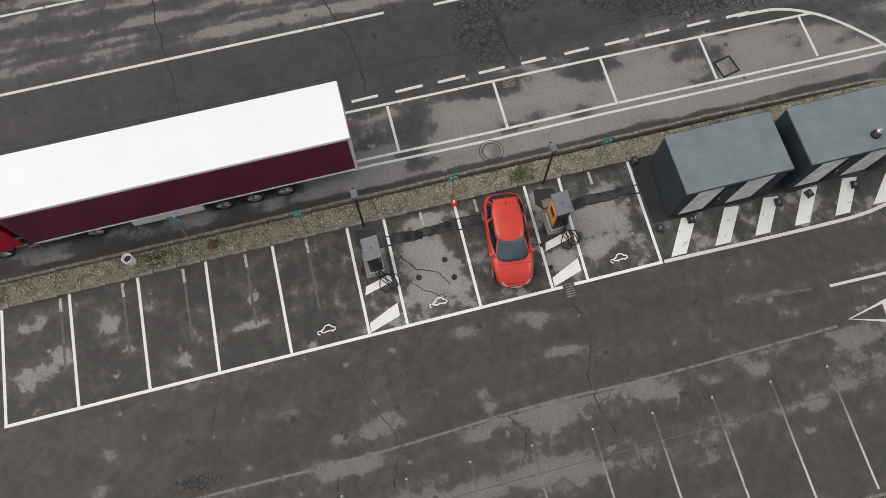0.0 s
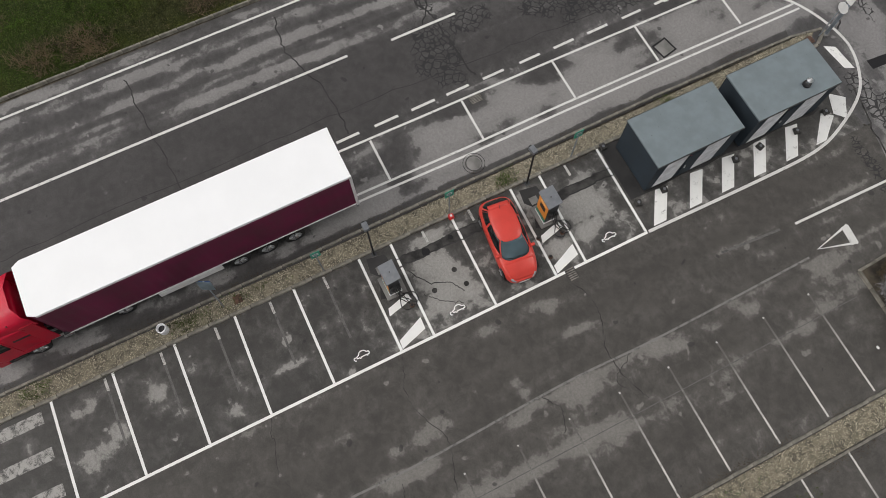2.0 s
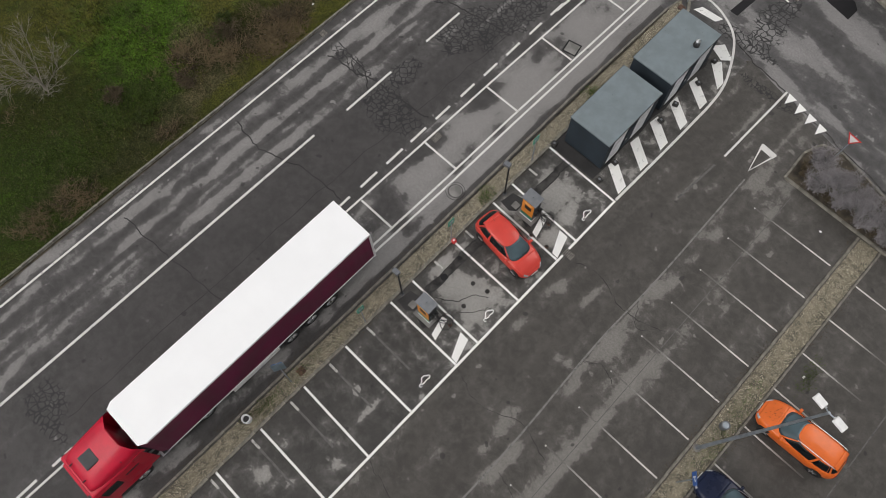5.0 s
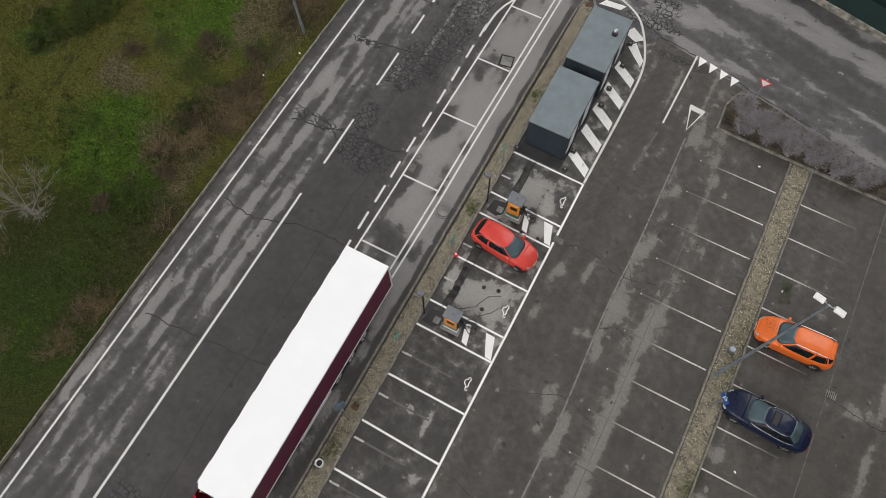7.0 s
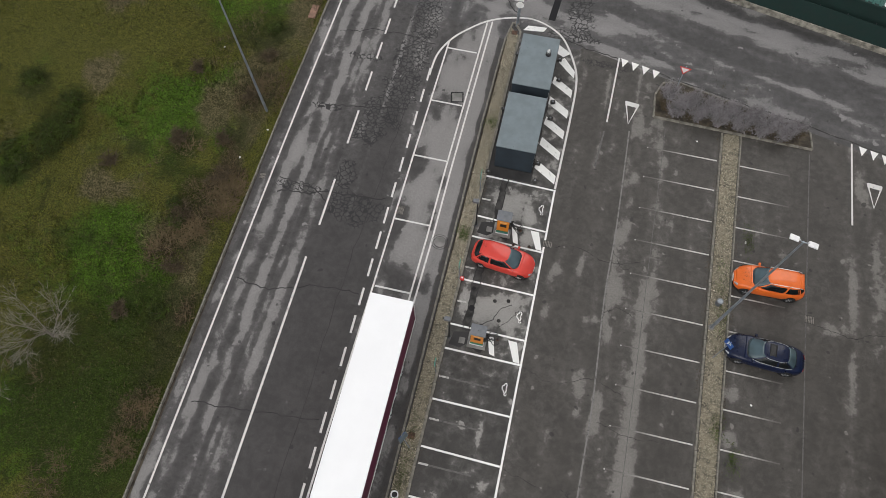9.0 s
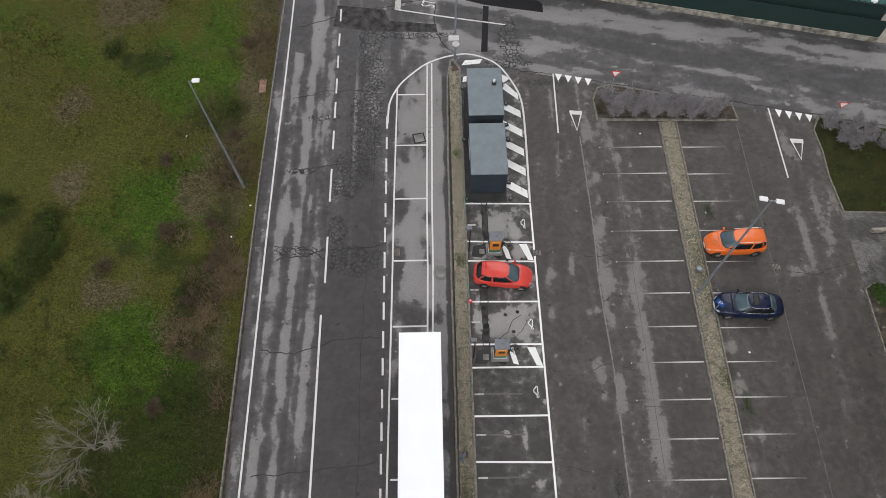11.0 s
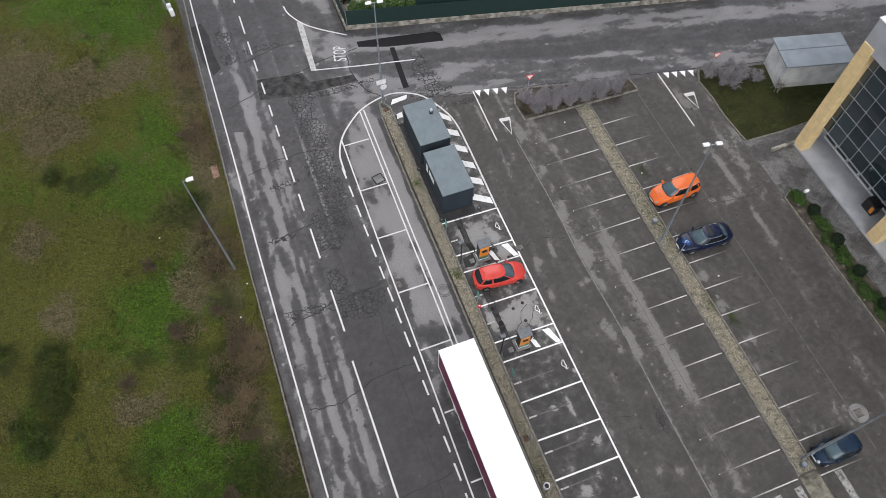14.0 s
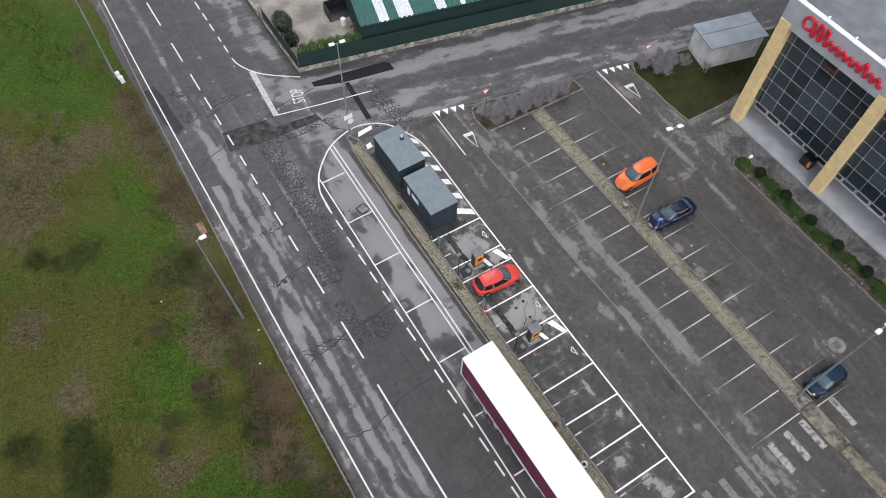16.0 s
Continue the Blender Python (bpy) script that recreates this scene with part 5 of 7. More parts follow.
for k, (y0, y1, x0) in enumerate(((-3.3, 1.3, -3.82), (4.6, 8.15, -3.48))):
    ys = np.arange(y0, y1, 0.09)
    west, east = ([(x0 + w + 0.10 * noise.noise((w, y * 1.3, k)) + 0.06 * noise.noise((w, y * 4.5, 3 + k)), float(y)) for y in ys] for w in (-0.20, 0.22))
    quads = list(zip(west, west[1:], east[1:], east))
    tagged(raw("trench_repair", [(*p, 0.0032) for q in quads for p in q], [(4 * i + 3, 4 * i + 2, 4 * i + 1, 4 * i) for i in range(len(quads))], TRENCH), "dark ragged trench repair across the bays", "pavement patch", "trench repairs", "structure")
    for side, w in ((west, 0.05), (east, 0.07)):
        stripe("trench_seal", side, w, TAR_OLD, "black tar line along a trench repair", 0.0042, "trench repairs")
for x, y, r in ((-3.75, -1.75, 0.2), (-3.9, -0.4, 0.13)):
    tagged(part("oil_stain", prism([(x + r * (1 + 0.2 * math.sin(a * 2.1)) * math.cos(a * 0.52), y + r * math.sin(a * 0.52)) for a in range(12)], 0.0005, 0.0046), TAR), "round dark oil stain", "stain", "oil stains", "structure")
for x, y in ((-2.4, -0.95), (-1.55, 0.0 - 0.75), (-1.9, -2.2)):
    tagged(part("oil_stain", prism([(x + 0.13 * math.cos(a * 0.63), y + 0.13 * math.sin(a * 0.63)) for a in range(10)], 0.0005, 0.003), TRENCH), "round dark oil stain", "stain", "oil stains", "structure")

# wheel stops / small concrete weights by the islands
for x, y in ((-1.72, -3.42), (-0.95, 3.32), (-1.75, 4.4), (-2.0, 3.25)):
    c = thing("rubber_cone_foot", pose(x, y, 0), "small round rusty bollard stump on the charger island", "bollard", "bollard stumps")
    part("stump", rod((0, 0, 0), (0, 0, 0.12), 0.11, 0.08, 12), RUST, c)
    part("cap", rod((0, 0, 0.12), (0, 0, 0.15), 0.07, 0.05, 10), BLACK, c)


def bay_sign(m):
    c = thing("charging_sign", m, "small green charging sign plate on a thin grey post", "sign", "charging signs")
    part("post", rod((0, 0, 0), (0, 0, 2.5), 0.03, n=8), GALV, c)
    p = part("plate", block(-0.02, 0.012, -0.22, 0.22, 2.0, 2.55, 0.006), SIGN_GREEN, c, "green sign plate")
    part("bar", block(0.012, 0.016, -0.14, 0.14, 2.2, 2.27), WHITE_SIGN, p)
    part("bar", block(0.012, 0.016, -0.14, 0.14, 2.35, 2.41), WHITE_SIGN, p)
    part("clamp", block(-0.05, 0.03, -0.05, 0.05, 2.22, 2.32), GALV, c)
    return c


sg = bay_sign(pose(-4.98, 0.08, 0.05))
copy_thing(sg, pose(-5.0, -6.35, 0.05))
copy_thing(sg, pose(-5.0, 6.7, 0.05))
c = thing("red_post_foot", pose(-4.78, 0.08, 0), "bright red plastic post foot at a bay line's end", "post foot")
part("foot", block(-0.14, 0.14, -0.14, 0.14, 0, 0.2, 0.03, 0.03), RED_PAINT, c)
part("cap", block(-0.05, 0.05, -0.05, 0.05, 0.2, 0.24), WHITE_SIGN, c)


# ---- sheds ----
def shed(m, length, windows, vent, label):
    c = thing("shed", m, label, "shed", "sheds")
    w = 1.31
    part("wall", block(-w, w, -length / 2, length / 2, 0.16, 2.62, 0.01), SHED_WALL, c, "navy grey clad walls")
    part("skid", block(-w + 0.02, w - 0.02, -length / 2 + 0.05, length / 2 - 0.05, 0.02, 0.16), BLACK, c)
    part("roof", block(-w - 0.03, w + 0.03, -length / 2 - 0.03, length / 2 + 0.03, 2.62, 2.72, 0.02), SHED_ROOF, c, "grey felted flat roof")
    for k in range(3):
        x = -w + 2 * w * (k + 1) / 4
        part("roof_seam", block(x - 0.04, x + 0.04, -length / 2, length / 2, 2.72, 2.727), SHED_ROOF, c)
    for s in (1, -1):
        part("drip_edge", block(min(s * (w + 0.03), s * (w + 0.045)), max(s * (w + 0.03), s * (w + 0.045)), -length / 2 - 0.03, length / 2 + 0.03, 2.58, 2.725), DARK_GREY, c)
    y = -length / 2 + 0.1
    for k, (a, b) in enumerate(windows):
        bm = bmesh.new()
        x0, x1 = w + 0.002, w + 0.012
        quad = [(a - 0.1, 0.2), (b - 0.1, 0.2), (b + 0.1, 2.55), (a + 0.1, 2.55)]
        lo = [bm.verts.new((x0, p, z)) for p, z in quad]
        hi = [bm.verts.new((x1, p, z)) for p, z in quad]
        bm.faces.new(hi)
        bm.faces.new(lo[::-1])
        for i in range(4):
            bm.faces.new((lo[i], lo[(i + 1) % 4], hi[(i + 1) % 4], hi[i]))
        bmesh.ops.recalc_face_normals(bm, faces=bm.faces)
        part("pale_panel", bm, SHED_PALE, c, "slanting pale grey stripe panel")
    part("emblem", rod((w, -0.35, 2.1), (w + 0.015, -0.35, 2.1), 0.08, n=14), RED_PAINT, c, "small round red emblem")
    d = part("door", block(w + 0.012, w + 0.04, -0.5, 0.25, 0.25, 2.2, 0.008), SHED_WALL, c)
    part("handle", block(w + 0.04, w + 0.08, -0.42, -0.38, 1.1, 1.3), STEEL, d)
    if not vent:
        part("window_plate", block(-w - 0.02, -w, -0.2, 0.9, 1.5, 2.1), WHITE_METAL, c, "white plate on the back wall")
        part("window_plate", block(-w - 0.02, -w, 1.2, 1.6, 1.3, 2.2), WHITE_METAL, c)
    else:
        v = part("vent_curb", rod((0.72, 0.72, 2.72), (0.72, 0.72, 2.84), 0.2, 0.19, 18), BLACK, c)
        part("vent_pipe", rod((0.72, 0.72, 2.84), (0.72, 0.72, 3.1), 0.09, n=14), STEEL, v)
        part("vent_cap", rod((0.72, 0.72, 3.1), (0.72, 0.72, 3.22), 0.15, 0.06, 14), STEEL, v, "shiny steel vent cap")
    return c


shed(pose(-3.14, 11.12, 0), 4.5, ((-1.75, -0.65), (0.35, 1.55)), False, "navy grey flat-roofed shed with slanting pale stripes")
shed(pose(-3.1, 16.45, 0), 4.5, ((-1.75, -0.65), (0.35, 1.55)), True, "navy grey flat-roofed shed with a steel roof vent")
for x, y in ((-4.75, 8.35), (-1.45, 8.35), (-1.3, 13.75), (-1.35, 15.2), (-1.25, 17.3), (-4.75, 13.8), (-4.7, 19.0), (-1.5, 19.2), (-1.5, 9.8)):
    c = thing("ballast_block", pose(x, y, 0, 0, 0, random.uniform(-20, 20)), "small dark concrete ballast block at a shed's foot", "ballast block", "ballast blocks")
    part("block", block(-0.17, 0.17, -0.15, 0.15, 0, 0.16, 0.03), IRON, c)
    part("ring", rod((0, 0, 0.16), (0, 0, 0.19), 0.07, n=10), GREY, c)
# the strip south of the wall puts the shed's foot shadow into colour
tagged(part("base_mat_with_shadow", prism([(-4.85, 8.15), (-1.75, 8.15), (-1.7, 9.5), (-1.8, 11.0), (-1.66, 12.2), (-1.78, 13.6), (-1.6, 14.6), (-1.74, 16.0), (-1.8, 17.6), (-1.66, 18.6), (-1.8, 19.1), (-4.6, 19.1)], 0.0005, 0.012), TAR_OLD), "black bitumen mat under the sheds, with painted shadow at their south foot", "mat", kind="structure")


# ---- street furniture ----
def lamp_post(m, height, heads, label, arm=0.0):
    c = thing("street_lamp", m, label, "street lamp", "street lamps")
    part("foot", rod((0, 0, 0), (0, 0, 0.06), 0.2, n=14), CONCRETE, c)
    part("pole", rod((0, 0, 0.05), (0, 0, height), 0.10, 0.045, 12), GALV, c, "tapered galvanised pole")
    part("hatch", block(0.06, 0.11, -0.05, 0.05, 0.7, 1.1), GALV, c)
    for s in ((1, -1) if heads == 2 else (1,)):
        part("arm", rod((0, 0, height - 0.05), (s * 0.25, 0, height + 0.03), 0.025, n=8), GALV, c)
        h = part("lamp_head", block(min(s * 0.22, s * 0.70), max(s * 0.22, s * 0.70), -0.16, 0.16, height, height + 0.09, 0.03, 0.02), LAMP_WHITE, c, "flat white lamp head")
        part("lens", block(min(s * 0.3, s * 0.62), max(s * 0.3, s * 0.62), -0.11, 0.11, height - 0.012, height), LAMP_GLASS, h)
        part("hinge", rod((s * 0.18, 0, height + 0.04), (s * 0.25, 0, height + 0.06), 0.04, n=8), STEEL, h)
    return c


lamp_post(pose(11.2, 0.4, 0.04, -2.2, 1.5, -12), 11.9, 2, "tall galvanised lamp post with two white heads on a gravel strip")
lamp_post(pose(11.75, -18.3, 0.04, 0, 0, 2), 11.9, 2, "tall galvanised lamp post with two white heads by the foot crossing")
lamp_post(pose(-5.25, 22.0, 0.04, 0, 0, -8), 11.3, 2, "tall galvanised lamp post with two white heads at the island's tip")
lamp_post(pose(-21.5, 9.75, -0.05, 0, -2.0, 0), 12.2, 1, "tall galvanised lamp post with one head at the meadow's edge")
lamp_post(pose(-21.4, 40.5, -0.05, 0, 0, 0), 12.0, 1, "tall galvanised lamp post with a white junction box")
c = thing("junction_box", pose(-21.1, 40.2, -0.05), "pair of small white roadside junction boxes", "junction box")
part("box", block(-0.2, 0.2, -0.15, 0.15, 0, 0.9, 0.02), WHITE_METAL, c)
part("box", block(-0.1, 0.3, -0.85, -0.5, 0, 0.8, 0.02), WHITE_METAL, c)
c = thing("road_sign", pose(-5.3, 21.6, 0.05), "white double road sign seen at the island's tip", "sign")
part("post", rod((0, 0, 0), (0, 0, 3.4), 0.03, n=8), GALV, c)
part("plate", block(-0.5, 0.35, -0.05, -0.03, 2.75, 3.3, 0.005), WHITE_SIGN, c, "white rectangular sign plate")
part("plate", rod((0.1, -0.05, 2.35), (0.1, -0.03, 2.35), 0.3, n=20), WHITE_SIGN, c, "white round sign plate")
for z in (2.35, 3.0):
    part("clamp", block(-0.06, 0.06, -0.035, 0.035, z - 0.03, z + 0.03), GALV, c)


def give_way(m):
    c = thing("give_way_sign", m, "red and white give-way sign on a grey post", "sign", "give-way signs")
    part("post", rod((0, 0, 0), (0, 0, 3.0), 0.03, n=8), GALV, c)
    for name, r, d, mat in (("rim", 0.48, 0.0, RED_SIGN), ("face", 0.33, 0.012, WHITE_SIGN)):
        bm = bmesh.new()
        pts = [(r * math.sin(a), r * math.cos(a)) for a in (radians(60), radians(180), radians(300))]
        lo = [bm.verts.new((x, -0.03 - d, 2.65 + z)) for x, z in pts]
        hi = [bm.verts.new((x, -0.045 - d, 2.65 + z)) for x, z in pts]
        bm.faces.new(lo)
        bm.faces.new(hi[::-1])
        for i in range(3):
            bm.faces.new((lo[i], lo[(i + 1) % 3], hi[(i + 1) % 3], hi[i]))
        bmesh.ops.recalc_face_normals(bm, faces=bm.faces)
        part(name, bm, mat, c, "red triangular rim" if name == "rim" else "white triangular face")
    return c


gw = give_way(pose(7.2, 18.1, 0, 0, 0, -8))
copy_thing(gw, pose(24.15, 14.7, 0, 0, 0, -8))
c = thing("parking_sign", pose(11.45, -1.55, 0.04, 0, 0, -50), "blue parking sign on a thin post in the gravel strip", "sign")
part("post", rod((0, 0, 0), (0, 0, 3.1), 0.03, n=8), GALV, c)
p = part("plate", block(-0.3, 0.3, -0.05, -0.03, 2.55, 3.15, 0.006), SIGN_BLUE, c, "square blue sign face")
letter = bpy.data.curves.new("letter", "FONT")
letter.body, letter.size, letter.align_x, letter.align_y, letter.extrude = "P", 0.6, "CENTER", "CENTER", 0.002
lt = new("letter", letter)
lt.parent, lt.matrix_basis = p, pose(0, -0.054, 2.85, 90, 0, 0)
letter.materials.append(WHITE_SIGN)
c = thing("road_sign", pose(-5.45, -11.1, 0.05, -7, 0, 62), "blue-grey metal road sign on a leaning post in the weeds", "sign")
part("post", rod((0, 0, 0), (-0.05, 0, 2.9), 0.03, n=8), GALV, c)
part("plate", block(-0.36, 0.26, -0.05, -0.03, 2.1, 2.9, 0.006), SIGN_BACK, c)
part("plate", block(-0.3, 0.2, 0.03, 0.045, 2.28, 2.82, 0.006), SIGN_BLUE, c)


def bin_pot(m, label, wall, mouth, fill=0.42):
    c = thing("litter_bin", m, label, "bin", "litter bins")
    bm = bmesh.new()
    n = 22
    prof = [(0.27, 0.0), (0.29, 0.58), (0.29, 0.62), (0.22, 0.62), (0.2, 0.25)]
    rings = [[bm.verts.new((r * math.cos(2 * math.pi * i / n), r * math.sin(2 * math.pi * i / n), z)) for i in range(n)] for r, z in prof]
    for a, b in zip(rings, rings[1:]):
        for i in range(n):
            bm.faces.new((a[i], a[(i + 1) % n], b[(i + 1) % n], b[i]))
    bmesh.ops.recalc_face_normals(bm, faces=bm.faces)
    part("shell", bm, wall, c, "round shell with a thick rim", True)
    part("liner", rod((0, 0, 0.05), (0, 0, fill), 0.205, n=18), mouth, c, "dark bag inside" if fill < 0.5 else "pale lid")
    return c


bin_pot(pose(-5.6, -13.85, 0.05) @ Matrix.Scale(0.78, 4), "round pale concrete litter bin standing in gravel", SHED_PALE, BLACK)
bin_pot(pose(11.5, 2.1, 0.05) @ Matrix.Scale(0.74, 4), "round grey litter bin standing in gravel", GREY, GALV, 0.61)
bin_pot(pose(11.45, -18.75, 0.05) @ Matrix.Scale(0.74, 4), "round grey litter bin beside a lamp post", GREY, GALV, 0.61)


GRATE = plain("weathered_grate_iron", (0.20, 0.185, 0.165), 0.8, 0.1, 0.3, 6.0)


def drain(x, y, w, d, turn=0.0):
    c = thing("drain_grate", pose(x, y, 0.0, 0, 0, turn), "cast-iron drain grate let into the asphalt", "drain", "drain grates")
    part("frame", block(-w / 2, w / 2, -d / 2, d / 2, 0.0005, 0.006), IRON, c)
    for k in range(6):
        u = -w / 2 + w * (k + 0.5) / 6
        part("bar", block(u - w * 0.045, u + w * 0.045, -d / 2 + 0.04, d / 2 - 0.04, 0.006, 0.016), GRATE, c)


for x, y, w, d, a in ((-9.95, 4.05, 0.45, 0.7, 0), (0.2, 3.8, 0.62, 0.5, 0), (-20.0, 4.5, 0.4, 0.5, 0), (17.2, 2.35, 0.6, 0.55, 0), (-0.6, 26.6, 0.55, 0.55, -13), (17.44, -17.05, 0.6, 0.6, 0), (-20.0, 27.2, 0.4, 0.5, 0)):
    drain(x, y, w, d, a)
tagged(part("concrete_ring", prism([(17.44 + 0.7 * math.cos(a / 3.5), -17.05 + 0.7 * math.sin(a / 3.5)) for a in range(22)], 0.0005, 0.003), CONCRETE_PATCH), "pale round concrete collar of a drain", "pavement patch", kind="structure")


def manhole(x, y, r, label, square=False):
    c = thing("manhole_cover", pose(x, y, 0, 0, 0, 12 if square else 0), label, "manhole cover", "manhole covers")
    if square:
        part("collar", ribbon([(-r, -r), (r, -r), (r, r), (-r, r)], 0.12, 0.0005, 0.006, True), TAR, c)
        part("lid", block(-r * 0.85, r * 0.85, -r * 0.85, r * 0.85, 0.0005, 0.008, 0.003), CONCRETE_PATCH, c)
    else:
        part("collar", ribbon([(r * 1.35 * math.cos(a / 3.82), r * 1.35 * math.sin(a / 3.82)) for a in range(24)], 0.025, 0.0005, 0.006, True), TAR, c)
        part("ring", ribbon([(r * math.cos(a / 3.82), r * math.sin(a / 3.82)) for a in range(24)], 0.04, 0.0005, 0.008, True), IRON, c)
        part("lid", rod((0, 0, 0.0005), (0, 0, 0.009), r * 0.85, n=24), CONCRETE, c)


manhole(-6.8, 2.33, 0.4, "round manhole cover with a tarred collar beside the kerb")
manhole(-8.27, 14.1, 0.42, "square manhole cover with a tarred collar in a roadside bay", True)
for x, y, s in ((-5.5, -10.4, 0.2), (-5.3, 21.0, 0.2)):
    tagged(part("pit_cover", block(x - s, x + s, y - s, y + s, 0.0, 0.075, 0.01), RUST), "small rusty iron pit cover in the gravel", "manhole cover", "rusty covers")
tagged(part("brick_slab", block(-21.3, -20.75, 18.9, 20.2, -0.1, 0.08, 0.02), plain("terracotta_slab", (0.25, 0.15, 0.11), 0.85, 0, 0.2)), "terracotta coloured slab at the meadow's edge", "slab")

# tarred cracks
def crack(ctrl, width, label="thin tar-sealed crack in the asphalt", wander=0.22):
    pts = []
    base = smooth_path(ctrl, 14)
    for i, (x, y) in enumerate(base):
        pts.append((x + wander * (noise.noise((x * 0.9, y * 0.9, 3.1)) + 0.5 * noise.noise((x * 3.5, y * 3.5, 7)) + 0.3 * noise.noise((x * 9, y * 9, 7))),
                    y + wander * (noise.noise((x * 0.9, y * 0.9, 11.1)) + 0.5 * noise.noise((x * 3.5, y * 3.5, 17)) + 0.3 * noise.noise((x * 9, y * 9, 17)))))
    stripe("sealed_crack", pts, width * (1.2 if pts[0][0] < 0 else 0.65), TAR_OLD if pts[0][0] < -6 else TRENCH, label, 0.0027, "sealed cracks")


for ctrl, w in (([(-19.0, -3.2), (-16.5, -3.4), (-14, -2.6), (-11, -2.4)], 0.06), ([(-18.5, 3.6), (-16.5, 3.9), (-14.8, 4.3), (-11.2, 4.6)], 0.08), ([(-18.8, 4.6), (-16.5, 4.4), (-15, 3.4)], 0.06),
                ([(-18, 11.0), (-15, 11.8), (-12, 12.2)], 0.06), ([(-18.5, 18.2), (-15, 19), (-11, 18.6)], 0.05), ([(-18.8, -11.5), (-15.5, -11.2), (-11, -10.8)], 0.05), ([(-18.5, 26), (-14, 27.5), (-9, 28.8), (-5.5, 29.2)], 0.07),
                ([(-16, 31), (-12, 32), (-9.8, 31.8)], 0.06), ([(-6.6, 28.6), (-6.9, 26.5), (-6.2, 24), (-5.2, 22.8)], 0.07), ([(0.3, 3.6), (2.2, 4.0), (4.4, 3.4), (6.5, 3.9)], 0.06), ([(0.2, -4.8), (2, -5.4), (4.4, -4.6), (6.2, -5.2)], 0.05),
                ([(17.3, 2.2), (19.5, 1.6), (21.5, 2.3), (23.0, 2.6)], 0.06), ([(-3.3, -2.9), (-2.3, -2.2), (-1.9, -1.4), (-1.2, -0.9)], 0.035), ([(-2.0, -2.6), (-1.3, -2.1), (-0.8, -1.2)], 0.03), ([(-2.2, 21.4), (1.5, 20.6), (6, 19.6), (14, 17.9), (24, 15.7), (34, 13.5)], 0.07),
                ([(4.5, 4.3), (5.2, 3.2), (5.9, 3.4)], 0.05), ([(4.4, -0.3), (5.3, 0.4), (6.2, -0.2)], 0.06), ([(-11.6, 20), (-11.9, 8), (-12.3, -4), (-12.2, -20)], 0.03), ([(9.6, 22), (10.3, 19.3)], 0.04), ([(5.0, -7.2), (7.4, -7.6), (10.4, -7.0)], 0.04), ([(0.1, -11), (2.4, -11.5), (4.4, -11.2)], 0.04)):
    crack(ctrl, w)

# ---- glass-fronted building ----
B = thing("office_building", Matrix(), "glass-fronted building with yellow pillars and a grey roof band", "building")
X0, Y0, Y1 = 27.15, 5.0, -46.0
part("porch_floor", prism([(27.0, 5.0), (29.9, 5.0), (29.9, -46), (27.3, -46)], 0.0, 0.16), PORCH, B, "pale tiled porch floor")
part("ground_floor_wall", block(29.9, 30.1, Y1, 4.9, 0.1, 3.0), FASCIA, B)
part("core", block(30.1, 52, Y1, 5.0, 0.0, 12.0), FASCIA, B)
part("soffit", block(27.9, 30.1, Y1, 5.0, 2.82, 3.0), FASCIA, B)
part("north_wall", block(28.0, 52, 4.9, 5.12, 0.0, 12.0), FASCIA, B)
# near-black block stands in for unlit rooms, their darkness put into its colour
part("backing", block(28.05, 30.0, Y1, 4.9, 3.0, 11.4), plain("unlit_interior", (0.02, 0.022, 0.024), 0.8), B)
part("roof", block(27.5, 52, Y1, 5.0, 12.5, 12.75), ROOF_GREY, B, "grey sheet roof")
part("fascia", block(27.15, 27.5, Y1, 5.2, 11.55, 14.1, 0.02), FASCIA, B, "pale grey fascia band")
part("fascia_end", block(27.5, 52, 5.0, 5.2, 11.55, 14.1), FASCIA, B)
part("parapet_rail", block(27.1, 27.6, Y1, 5.25, 14.1, 14.2, 0.02), WHITE_METAL, B, "white parapet rail")
for k in range(18):
    y = 4.5 - 2.7 * k
    part("rail_clip", block(27.45, 27.75, y - 0.07, y + 0.07, 14.15, 14.3), WHITE_METAL, B)
rows = [3.0 + 8.5 * k / 6 for k in range(7)]
cols = [4.9 - 1.47 * k for k in range(36)]
for k, (a, b) in enumerate(zip(cols, cols[1:])):
    for j, (u, v) in enumerate(zip(rows, rows[1:])):
        if k < 24:
            ob = part("pane", block(27.86, 27.885, b + 0.03, a - 0.03, u + 0.03, v - 0.03), CURTAIN_GLASS, B)
            ob.rotation_euler = (0, 0, 0)
for a in cols[:25]:
    part("mullion", block(27.82, 27.94, a - 0.024, a + 0.024, 3.0, 11.5), MULLION, B)
for u in rows:
    part("transom", block(27.815, 27.93, cols[24], 5.0, u - 0.024, u + 0.024), MULLION, B)
for k in range(4):
    y = 4.6 - 10.05 * k
    p = part("pillar", block(27.05 + 0.04 * k, 28.05, y - 0.52, y + 0.52, 0.0, 12.05, 0.03), YELLOW_STONE, B, "yellow rendered pillar")
    for j in range(1, 16):
        z = j * 0.78
        part("joint", block(27.04 + 0.04 * k, 28.0, y - 0.53, y + 0.53, z - 0.008, z + 0.008), plain("ochre_joint", (0.62, 0.46, 0.22), 0.9) if (k, j) == (0, 1) else bpy.data.materials["ochre_joint"], p)
